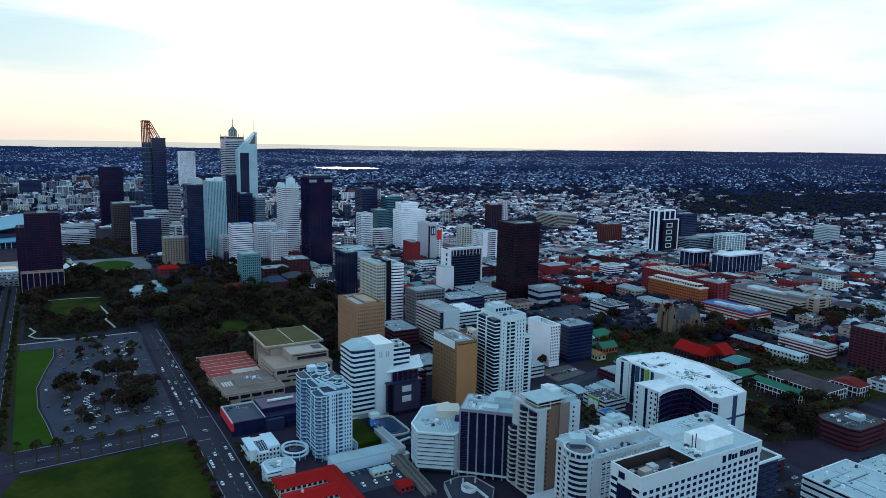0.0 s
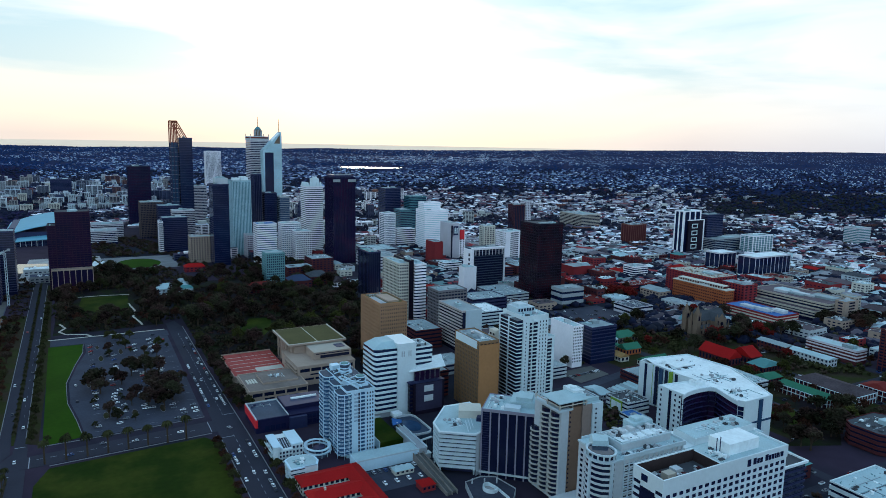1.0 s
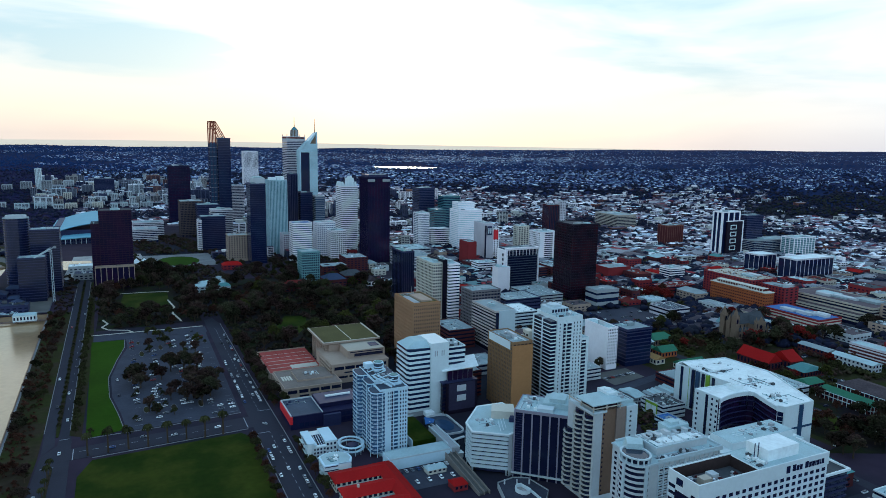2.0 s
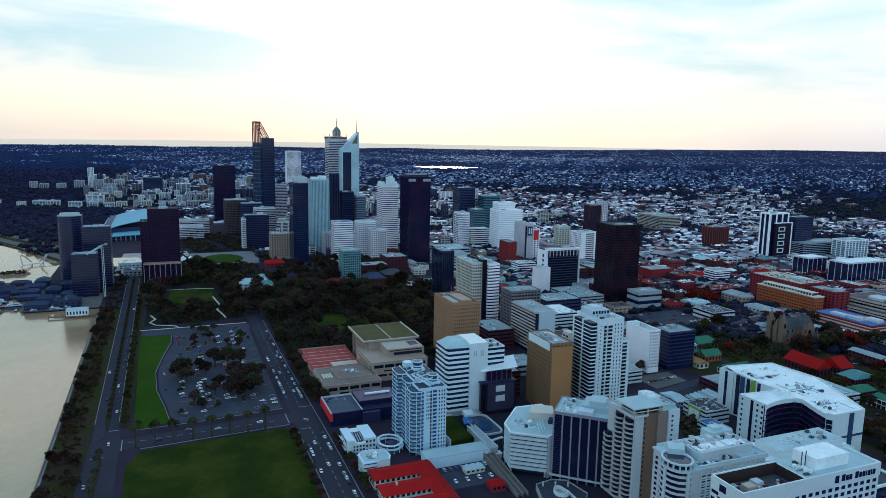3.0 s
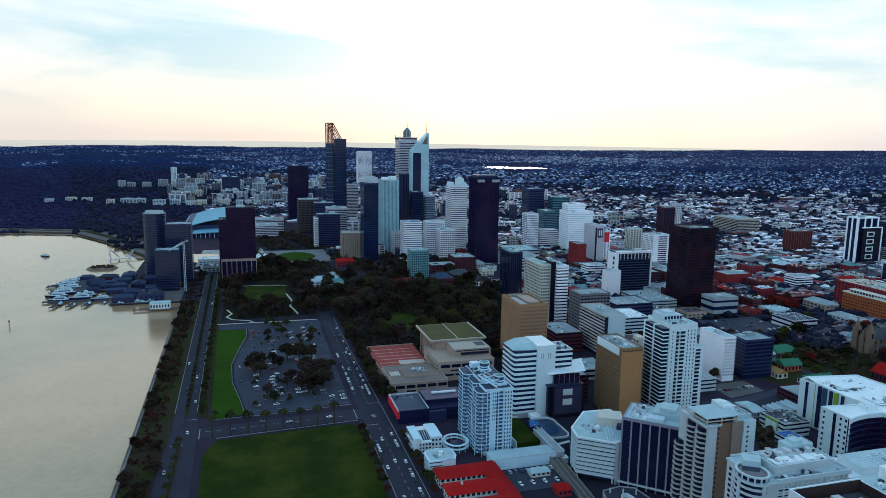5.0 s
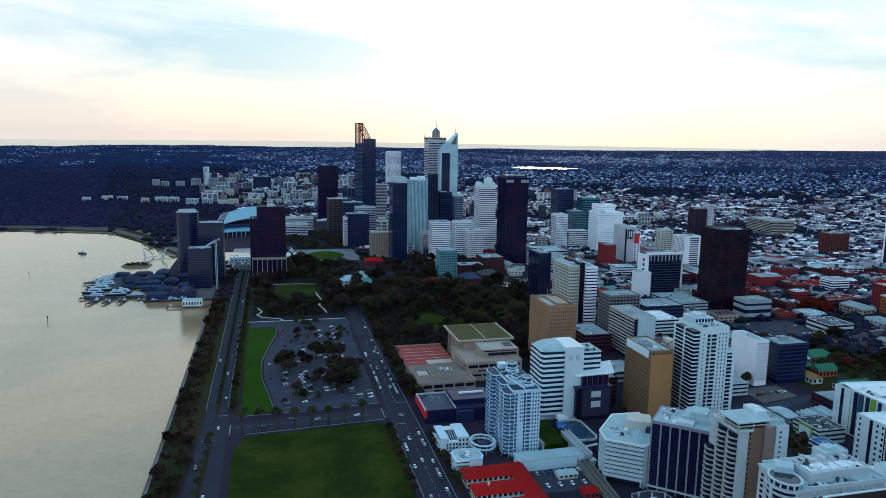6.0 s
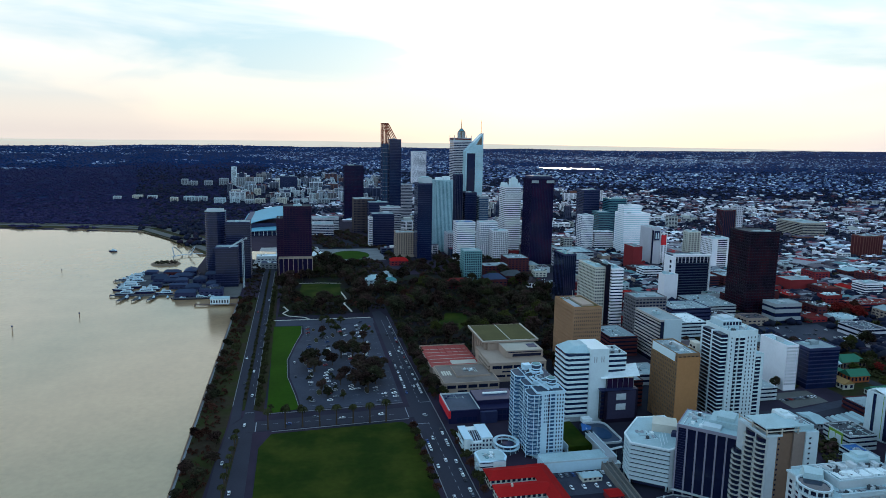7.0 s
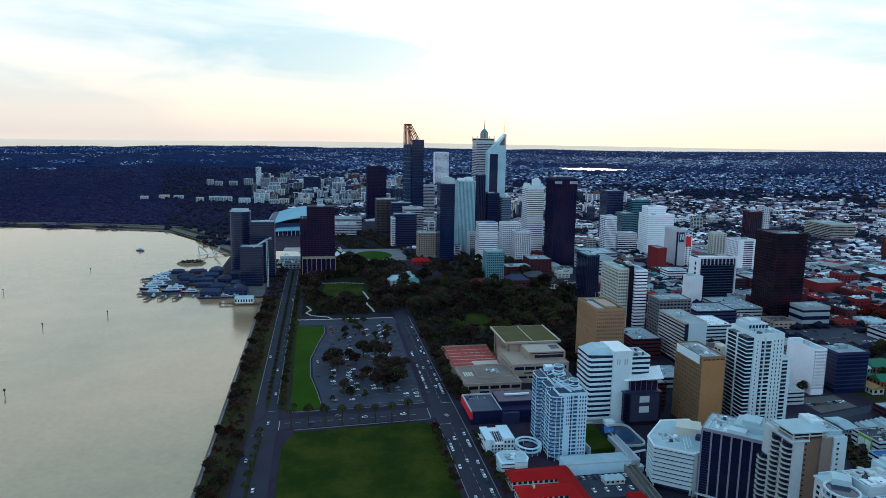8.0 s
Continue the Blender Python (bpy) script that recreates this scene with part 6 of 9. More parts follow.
flat_block("grey green shopping hall roof", 424, 1040, 54, 60, 20, PALE_CITY, ROOF_GREY, 4, 61)
flat_block("pale shopping hall with a glazed roof", 450, 1110, 56, 60, 20, GREY, ROOF_LIGHT, 4, 62)
flat_block("low white shops with flat roofs", 526, 968, 32, 24, 16, WHITE_CITY, ROOF_LIGHT, 4, 63)
flat_block("white stepped flats with terraces", 572, 1256, 40, 24, 34, WHITE_CITY, ROOF_WHITE, 8, 64)
flat_block("long low shops with blue grey roofs", 606, 624, 34, 34, 11, PALE_CITY, SLATE_BLUE, 2, 65)
flat_block("red brick shops with dull red roofs", 702, 736, 60, 26, 9, BRICK, TILE_DULL, 2, 66)
gabled_house("chapel", "small white gabled chapel among brick terraces", 326, 932, 14, 18, 7, WHITE_CITY, ROOF_PLUM, 7, "y", 0, 0, False, 1, "chapel")

# ---- towers of the middle distance and the business district ----
def city(label, x, y, w, d, h, style="bands", wall=WHITE, pane=GLASS_DARK, roof=ROOF_GREY, name="office_tower", **more):
    more.setdefault("fine", False)
    # distant walls swap to the copies toned for distance
    wall = {WHITE: WHITE_CITY, WHITE2: WHITE_CITY, PALE: PALE_CITY}.get(wall, wall)
    more.setdefault("plant", 2)
    return tower(name, label, x, y, w, d, h, style, wall, pane, roof, **more)


city("white apartment block with a blank side wall", 411, 499, 12, 35, 40, "punched", WHITE2, GLASS_DARK, ROOF_LIGHT, "apartment_block", storey=3.0, bays=(6, 0))
city("dark blue glass office building", 434, 499, 31, 24, 36, "bands", DARKGREY, GLASS_NAVY, ROOF_GREY, band=0.25, fine=True)
city("pale grey apartment block with banded windows", 336, 580, 23, 50, 44, "bands", mat("pinkish_beige_panel", (0.50, 0.43, 0.40), 0.8, var=0.08), GLASS_DARK, ROOF_GREY, storey=3.2, band=0.5, fine=True)
city("grey office block with a flat roof", 349, 655, 36, 26, 48, "grid", mat("taupe_concrete", (0.18, 0.16, 0.17), 0.85, var=0.1), GLASS_DARK, ROOF_GREY, bays=(9, 7), fine=True)
city("pale office tower with a square window grid", 322, 700, 12, 47, 73, "grid", CREAM, GLASS_DARK, ROOF_LIGHT, bays=(4, 12))
city("dark core tower between two pale towers", 334, 698, 5, 44, 76, "fins", BLACK, GLASS_DARK, ROOF_DARK, bays=(3, 8))
city("white office tower with blue window bands", 339.3, 694, 14, 40, 72, "bands", WHITE2, GLASS_NAVY, ROOF_LIGHT, band=0.6)
city("dark green glass office block", 346, 850, 17, 40, 62, "fins", DARKGREY, GLASS_DARK, ROOF_TEAL, bays=(6, 8), pier=0.3)
city("narrow white tower with fine windows", 540, 1246, 23.5, 26, 68, "grid", WHITE2, GLASS_BLUE, ROOF_LIGHT, bays=(10, 3), pier=0.6)
city("large white stepped office building", 598.4, 1186, 51.8, 40, 78, "bands", WHITE2, GLASS_PALE, ROOF_WHITE, band=0.75)
city("white upper block of a stepped office", 601.3, 1196, 36.6, 25, 92, "bands", WHITE2, GLASS_PALE, ROOF_WHITE, band=0.75)
city("plain brick red warehouse wall building", 541, 1033, 16, 34, 40, "blank", BRICK, GLASS_DARK, ROOF_GREY, bays=(2, 2))
city("pale tower with a painted panel at the top", 588, 1062, 17, 40, 67, "blank", PALE, GLASS_DARK, ROOF_GREY)
city("white block with a red panel", 608, 1066, 12, 30, 57, "punched", WHITE, GLASS_DARK, ROOF_LIGHT, bays=(2, 4))
city("black glass office with a white frame", 502, 839, 52, 24, 59, "bands", mat("slate_blue_panel", (0.030, 0.052, 0.095), 0.6, var=0.15), GLASS_DARK, ROOF_GREY, band=0.3)
city("white block with banded windows", 682, 1028, 38, 35, 52, "punched", WHITE, GLASS_DARK, ROOF_LIGHT, bays=(1, 9))
city("cream apartment block with dark stair core", 686, 1109, 25, 17, 53, "grid", CREAM, GLASS_DARK, ROOF_LIGHT, bays=(4, 3), pier=2.0)
city("black glass tower with faint window grid", 540, 736, 40, 42, 105, "grid", BLACK, GLASS_BRONZE, ROOF_DARK, bays=(11, 11), band=0.3, pier=0.5)
city("small plain white block with blank walls", 476, 818, 19.5, 16, 37.5, "blank", WHITE2, GLASS_DARK, ROOF_LIGHT, bays=(1, 1))
city("low grey modern building on columns", 556, 701, 36, 24, 23, "bands", GREY, GLASS_NAVY, ROOF_GREY, storey=8, band=0.5)
city("long orange brick hospital building", 746, 602, 15, 90, 24, "grid", BRICK_ORANGE, BRICK_DARK, BEIGE, "hospital", bays=(4, 24), storey=4.2, band=0.55, plant=5)
roof_units(city("long brown brick hospital block with cluttered roof", 765, 640, 48, 84, 33, "punched", BRICK, GLASS_DARK, BEIGE, "hospital", bays=(8, 16)), 2, 2, 46, 82, 33.1, 60, 71, (BEIGE, SAND, CREAM, GREY, BROWN))
city("long beige concrete car park building", 814, 506, 58, 112, 21, "bands", BEIGE, GLASS_DARK, ROOF_PLUM, "parking_garage", storey=4.5, plant=5)
city("lower front deck of the car park building", 799, 512, 14.6, 96, 12, "bands", BEIGE, GLASS_DARK, ROOF_PLUM, "parking_garage", storey=4.5, plant=0)
city("blank sandy stair tower of the car park", 826, 492, 26, 13.4, 26, "punched", SAND, GLASS_DARK, ROOF_GREY, "stair_tower", bays=(1, 1), plant=1)
city("low stair block on the car park side", 873, 508, 12, 20, 24, "punched", BEIGE, GLASS_DARK, ROOF_GREY, "stair_tower", bays=(2, 2), plant=0)
city("blue roofed brick institute building", 717, 505, 40, 76, 16, "bands", BRICK, CREAM, ROOF_BLUE, "institute", plant=6)
city("orange brick hospital annex with a pale roof", 776, 598, 26, 40, 30, "punched", BRICK, GLASS_DARK, ROOF_GREY, "hospital", bays=(3, 8))
city("brick school block with white bands and a pale roof", 672, 384, 17, 54, 14.5, "bands", PALE, BRICK_DARK, ROOF_LIGHT, "school_block", band=0.4)
city("dark brick apartment block with balconies", 681, 337, 29, 32, 40, "grid", BRICK_DARK, GLASS_DARK, ROOF_GREY, "apartment_block", bays=(6, 7), storey=3)
city("white framed office tower with dark glass bays", 1058, 966, 48, 24, 84, "fins", WHITE2, GLASS_NAVY, ROOF_WHITE, bays=(3, 2), pier=3.4)
city("dark blue office tower on the plain", 1123, 964, 46, 30, 75, "bands", DARKGREY, GLASS_NAVY, ROOF_GREY)
city("black pavilion with a thin white roof", 975, 806, 42, 30, 30, "fins", PALE, GLASS_NAVY, ROOF_WHITE, bays=(4, 3), pier=0.6, plant=0)
city("wide black pavilion with a thin white roof", 973, 733, 88, 34, 34, "fins", PALE, GLASS_NAVY, ROOF_WHITE, bays=(9, 3), pier=0.6, plant=0)
city("white ribbed apartment block with dark glass", 1183, 901, 60, 30, 37, "grid", WHITE, GLASS_TEAL, ROOF_LIGHT, "apartment_block", bays=(7, 3), pier=1.6, band=0.2)
city("low glass office with pale bands", 1120, 940, 110, 40, 29, "bands", GREY, GLASS_NAVY, ROOF_GREY, band=0.3)
city("red brown brick box", 1054, 1105, 44, 30, 41, "fins", mat("brown_brick", (0.19, 0.075, 0.06), 0.9, grain=1.5, var=0.15, spec=0.06), BRICK_DARK, ROOF_GREY, bays=(8, 4), pier=1.2)
city("green tinted civic office block on columns", 239.6, 975, 26.5, 26, 47.6, "grid", mat("pale_teal_panel", (0.16, 0.34, 0.36), 0.5, var=0.1), GLASS_NAVY, ROOF_GREY, bays=(9, 6), pier=0.9, band=0.35)
city("white office block with a square grid", 336.7, 1160, 27.6, 26, 51.8, "grid", WHITE2, GLASS_DARK, ROOF_LIGHT, bays=(8, 6))
city("white office slab behind a smaller one", 319.3, 1186, 33.3, 26, 63.6, "grid", WHITE2, GLASS_BLUE, ROOF_LIGHT, bays=(9, 6))
city("white office tower with blue window stripes", 264.6, 1134, 32.4, 30, 70.3, "bands", WHITE2, GLASS_BLUE, ROOF_BLUE, band=0.6)
city("tall white office tower with a serrated crown", 377.5, 1229, 31, 38, 124, "bands", WHITE2, GLASS_DARK, ROOF_LIGHT, band=0.6)
city("tall black office tower with red reflections", 388.3, 1112, 39.2, 46, 147, "fins", NAVY_PANEL, GLASS_RED, ROOF_DARK, bays=(14, 12), pier=0.5)
city("pale teal office tower with vertical ribs", 252, 1261, 32.6, 38, 134, "fins", GLASS_PALE, GLASS_TEAL, ROOF_LIGHT, bays=(12, 12), pier=1.6)
city("dark blue glass office tower", 202, 1170, 26.2, 36, 134, "bands", DARKGREY, GLASS_NAVY, ROOF_DARK, band=0.12)
city("dark glass office tower with thin bands", 328, 1338, 24, 34, 105, "bands", DARKGREY, GLASS_NAVY, ROOF_DARK, band=0.2)
city("blue glass office tower with grey bands", 354.5, 1326, 19, 30, 98, "bands", GREY, GLASS_BLUE, ROOF_GREY, band=0.2)
city("slim dark office tower with fine fins", 310, 1345, 14, 30, 141, "fins", DARKGREY, GLASS_DARK, ROOF_DARK, bays=(4, 6), pier=0.8)
city("dark maroon office tower with a grid", 117.5, 1776, 48.5, 45, 138.5, "grid", NAVY_PANEL, GLASS_RED, ROOF_DARK, bays=(14, 10), pier=0.5, band=0.3)
city("brown stepped hotel with deep windows", 122, 1541, 46, 50, 74, "grid", mat("umber_concrete", (0.105, 0.078, 0.078), 0.85, var=0.12, spec=0.06), GLASS_DARK, ROOF_GREY, bays=(16, 10))
city("ochre brick apartment building", 170, 1206, 34, 28, 44, "punched", SAND, GLASS_DARK, ROOF_GREY, "apartment_block", bays=(8, 6))
city("lower wing of the dark quay tower", -32.6, 1058, 10.2, 34, 88, "grid", PLUM_PANEL, GLASS_RED, ROOF_DARK, "apartment_tower", bays=(2, 7), pier=0.6, band=0.3, storey=3.2, plant=1)
city("maroon podium with pale columns under the quay tower", -30, 1047, 50, 8.4, 30, "fins", SAND, GLASS_RED, ROOF_DARK, "podium", bays=(7, 2), pier=0.8, plant=0)
city("dark glass residential tower by the quay", -22.2, 1056, 41.6, 38, 106.5, "grid", PLUM_PANEL, GLASS_RED, ROOF_DARK, "apartment_tower", bays=(9, 8), pier=0.6, band=0.3, storey=3.2)


def round_tower(x, y, w, d, h):
    r = thing("apartment_tower", "dark grey residential tower with rounded corners by the water", "apartment tower", x, y)
    claim(x, y, x + w, y + d)
    poly = rounded(0, 0, w, d, 12)
    storeys(r, poly, 4, h, 26, DARKGREY, GLASS_NAVY, 0.3, "floor_edge", 0.96)
    part("lobby", Geo().prism(offset_poly(poly, 0.9), 0, 4), GLASS_DARK, r)
    part("roof", Geo().prism(poly, h - 0.04, h + 0.5), ROOF_GREY, r)
    part("roof_screen", ring(Geo(), offset_poly(poly, 0.8), offset_poly(poly, 0.76), h + 0.5, h + 3.5), PALE, r)


round_tower(-141.4, 1095, 31.6, 32, 95)
city("dark grey residential tower by the quay", -105.3, 1050, 35, 30, 84, "bands", DARKGREY, GLASS_DARK, ROOF_GREY, "apartment_tower", band=0.3, storey=3.2)
city("unfinished concrete tower beside a crane", -114.6, 990, 30.7, 26, 56, "bands", DARKGREY, GLASS_DARK, ROOF_GREY, "unfinished_tower", band=0.25, storey=3.4)


def hospital_frames():
    r = thing("roof_frame", "cream concrete frames along the hospital roof", "roof frame", 746, 602, 24)
    part("cornice", Geo().box(-0.8, -0.8, 0.9, 16, 90.8, 2.0), CREAM, r)
    part("penthouse", Geo().box(4, 8, 2.0, 13, 84, 5.0), BRICK_DARK, r)
    for k in range(18):
        part("rib", Geo().box(3.2, 8 + k * 4.3, 2.0, 3.9, 9 + k * 4.3, 5.4), CREAM, r)
    part("beam", Geo().box(3, 7, 5.0, 14, 85, 5.6), CREAM, r)


hospital_frames()


def white_fin_wall():
    r = thing("end_wall", "plain white end wall of a banded block", "end wall", 336.2, 579.6)
    part("wall", Geo().box(4, -0.3, 0, 22.6, 0.5, 44.9), WHITE, r)
    part("window_strip", Geo().box(0.4, -0.2, 3, 3.6, 0.4, 43), GLASS_DARK, r)


white_fin_wall()

# ---- crowns of the three landmark towers ----
def landmark_frame():
    r = city("tall dark blue tower with an open orange frame on top", 213.4, 1633, 28.4, 40, 207, "bands", DARKGREY, GLASS_NAVY, ROOF_DARK, band=0.15, plant=1)
    for k in range(3):
        for y in (3, 30):
            part("frame_post", Geo().box(-17 + k * 6.4, y, 196, -14.8 + k * 6.4, y + 2.2, 245), STEEL_RUST, r, "orange painted steel post")
            part("side_post", Geo().box(-17 + k * 6.4, y, 0, -15.4 + k * 6.4, y + 2, 196), DARKGREY, r)
    part("side_strip", Geo().box(-15.5, 6, 0, -1, 29, 198), GLASS_BLUE, r)
    for k in range(20):
        part("side_rung", Geo().box(-16.4, 5, 6 + k * 10, -0.4, 30, 6.6 + k * 10), GREY, r)
    for y in (4, 31):
        part("frame_brace", Geo().bar((-2.5, y, 244), (17, y, 208), 1.9).bar((-9, y, 236), (3, y, 208), 1.5).bar((-15, y, 244), (-2, y, 244), 2.0).bar((-15, y, 228), (4, y, 228), 1.4).bar((-9, y, 244), (9, y, 208), 1.3), STEEL_RUST, r, "orange painted steel brace")


def landmark_mast():
    r = city("tall banded office tower with a domed crown and mast", 330.7, 1461, 38.6, 45, 206, "bands", PALE, GLASS_NAVY, ROOF_LIGHT, band=0.5, plant=0)
    part("crown_band", Geo().box(-0.4, -0.4, 206, 39, 45.4, 214), PALE, r)
    part("crown_panel", Geo().box(1, -0.8, 209.6, 37, -0.4, 212.4), TILE_DULL, r, "dull red crown sign strip")
    part("crown_panel", Geo().box(-0.8, 3, 209.6, -0.4, 42, 212.4), TILE_DULL, r, "dull red crown sign strip")
    drum = part("crown_drum", Geo().cyl(21, 22, 214, 228, 8.6, 16, 7.6), STONE, r)
    for k in range(16):
        a = k * math.pi / 8
        part("drum_rib", Geo().box(21 + 8.4 * math.cos(a) - 0.4, 22 + 8.4 * math.sin(a) - 0.4, 214, 21 + 8.4 * math.cos(a) + 0.4, 22 + 8.4 * math.sin(a) + 0.4, 227), PALE, drum)
    part("crown_dome", Geo().cyl(21, 22, 228, 231, 7.4, 16, 5.2).cyl(21, 22, 231, 234, 5.2, 16, 2.2), GLASS_TEAL, r)
    part("mast", Geo().cyl(21, 22, 233, 254, 0.9, 8, 0.3), STEEL_RUST, r)
    for k in range(4):
        part("corner_post", Geo().box(37.6 * (k % 2), 44 * (k // 2), 214, 37.6 * (k % 2) + 1, 44 * (k // 2) + 1, 219), STEEL, r)


def landmark_wedge():
    r = thing("office_tower", "pale teal tower with a sloping top and mast", "office building", 345, 1412)
    claim(342, 1410, 386, 1456)
    prof = [(0, 0), (37.6, 0), (37.6, 224), (34.5, 222), (0, 186)]
    v = [(x, y, z) for y in (0, 26) for x, z in prof]
    part("wall", Geo().add(v, [(0, 1, 2, 3, 4), (9, 8, 7, 6, 5), (0, 5, 6, 1), (1, 6, 7, 2), (2, 7, 8, 3), (3, 8, 9, 4), (4, 9, 5, 0)]), GLASS_PALE, r)
    part("dark_panel", Geo().box(3, -0.5, 20, 20.5, 0.2, 182), GLASS_NAVY, r, "dark navy glazed front panel")
    part("top_glazing", Geo().add([(22, -0.3, 200), (34, -0.3, 200), (34, -0.3, 217), (33, -0.3, 217), (22, 0.2, 200), (34, 0.2, 200), (34, 0.2, 217), (33, 0.2, 217)],
                                  [(0, 1, 2, 3), (7, 6, 5, 4), (0, 4, 5, 1), (1, 5, 6, 2), (2, 6, 7, 3), (3, 7, 4, 0)]), STONE, r)
    part("mast", Geo().cyl(35.5, 13, 222, 250, 0.8, 8, 0.25), STEEL_RUST, r)
    for k in range(46):
        z = 6 + k * 3.9
        part("floor_line", Geo().box(21.5, -0.12, z, 37.7, 0.1, z + 0.5), PALE, r)


landmark_frame()
landmark_mast()
landmark_wedge()

# serrated crown of the white tower and roof plant of its neighbours
def crown_white():
    r = thing("roof_crown", "white serrated roof crown of an office tower", "roof plant", 377.5, 1229, 124)
    for k in range(5):
        part("crown_fin", Geo().prism(rect(0.6 + k * 6.1, 0, 5.2 + k * 6.1, 6), 1, 9, 0.45), WHITE2, r)
        part("crown_fin", Geo().prism(rect(0, 2 + k * 7, 5, 7 + k * 7), 1, 8, 0.45), WHITE2, r)
    part("lift_room", Geo().box(15, 10, 1, 27, 28, 15).box(17, 12, 15, 24, 20, 18), WHITE2, r)
    part("mast", Geo().cyl(20, 14, 18, 25, 0.3, 6), STEEL, r)


def crown_black():
    r = thing("roof_crown", "dark stepped roof crown of a black tower", "roof plant", 388.3, 1112, 148)
    part("plant_room", Geo().box(2, 3, 0, 37, 43, 3.2), DARKGREY, r)
    part("louvre_band", Geo().box(-0.5, -0.5, -8, 12, 0.2, -3.5).box(26, -0.5, -8, 39.6, 0.2, -3.5), GREY, r, "pale louvred plant band")
    part("mast", Geo().cyl(20, 20, 3, 13, 0.35, 6), STEEL, r)
    for k in range(4):
        part("air_unit", Geo().box(6 + k * 7.5, 6, 3.2, 11 + k * 7.5, 12, 5), GREY, r)


def crown_blue():
    r = thing("roof_crown", "pale plant screen on a dark blue tower", "roof plant", 202, 1170, 135)
    part("screen", Geo().box(6, 6, 0, 26, 30, 9), PALE, r)
    part("plant_room", Geo().box(9, 9, 9, 22, 26, 11), ROOF_LIGHT, r)
    s = thing("roof_crown", "white plant rooms on a pale teal tower", "roof plant", 252, 1261, 135)
    part("screen", Geo().box(3, 5, 0, 14, 26, 4).box(17, 8, 0, 29, 28, 6), ROOF_WHITE, s)


crown_black()
crown_blue()
crown_white()
for label, x, y, w, d, h, style, wall, pane in (
        ("white square windowed office tower in the distance", 445, 2700, 55, 40, 157, "grid", WHITE, GLASS_DARK),
        ("grey office tower in the distance", 250, 1700, 30, 30, 96, "bands", PALE, GLASS_NAVY),
        ("dark curved office tower behind a bridge", 595, 1370, 37, 40, 108, "bands", DARKGREY, GLASS_NAVY),
        ("teal glazed office building with a plant tower", 596, 1292, 26, 36, 69, "bands", GLASS_TEAL, GLASS_NAVY),
        ("teal office block with a stair tower", 634, 1330, 40, 30, 93, "bands", GLASS_TEAL, GLASS_NAVY),
        ("blue grey office block between towers", 268, 1225, 40, 28, 40, "grid", PALE, GLASS_DARK),
        ("dark office with a lit roof sign", 140, 1330, 44, 34, 64, "bands", DARKGREY, GLASS_NAVY),
        ("pale banded office behind the sign", 164, 1375, 40, 30, 72, "bands", PALE, GLASS_DARK),
        ("slim white banded stair tower", 134, 1322, 7, 24, 58, "bands", WHITE, GLASS_DARK),
                ("dark blue glazed hotel tower", 152, 1500, 44, 40, 70, "bands", DARKGREY, GLASS_NAVY),
        ("low pale office with a flat roof", 20, 1480, 54, 40, 26, "bands", PALE, GLASS_NAVY),
        ("grey pavilion office with a white deck", 30, 1560, 60, 40, 30, "bands", PALE, GLASS_DARK)):
    city(label, x, y, w, d, h, style, wall, pane, ROOF_GREY, bays=(max(3, int(w / 4)), max(3, int(d / 4))))
for label, x, y, w, d, h, style, wall, pane in (
        ("dark office slab in the distance", -60, 2480, 60, 30, 70, "bands", DARKGREY, GLASS_NAVY),
        ("brown brick office in the middle distance", 852, 1252, 26, 26, 76, "fins", BRICK_DARK, GLASS_DARK),
        ("grey concrete office beside a brown one", 880, 1250, 14, 24, 84, "punched", PALE, GLASS_DARK),
        ("pale apartment block by the park", 1530, 900, 46, 34, 38, "bands", PALE, GLASS_TEAL),
        ("white apartment block with glazed corners", 1290, 640, 36, 30, 30, "bands", WHITE, GLASS_TEAL),
        ("low white hotel with banded windows", 782, 808, 30, 24, 19, "bands", WHITE2, GLASS_NAVY),
        ("long olive roofed exhibition building", 1130, 1360, 60, 90, 34, "bands", BEIGE, GLASS_DARK),
        ("plain red brick market hall with a pale roof", 693, 848, 44, 34, 18, "blank", BRICK, GLASS_DARK),
        ("dark office behind the market", 560, 880, 40, 40, 20, "bands", BRICK_DARK, GLASS_DARK)):
    city(label, x, y, w, d, h, style, wall, pane, ROOF_GREY, bays=(max(3, int(w / 4)), max(3, int(d / 4))))

# panels on the sign tower
def sign_panels():
    r = thing("wall_sign", "red and white painted sign panels on towers", "sign", 588, 1061)
    part("window_strip", Geo().box(0.6, -1.1, 4, 2.6, -0.2 + 1.1, 64), GLASS_DARK, r, "dark narrow window strip")
    part("panel", Geo().box(4.4, -1.6, 47, 13.6, -0.9, 63), DARKGREY, r, "dark square emblem panel")
    part("panel", Geo().box(20.4, 3.8, 38, 29.6, 4.6, 55), RED_PAINT, r, "bright red sign panel")
    part("panel", Geo().box(6, -1.9, 50, 8, -1.5, 60), WHITE2, r, "white bar on the panel")
    part("panel", Geo().box(10, -1.9, 50, 12, -1.5, 60), WHITE2, r, "white bar on the panel")


sign_panels()

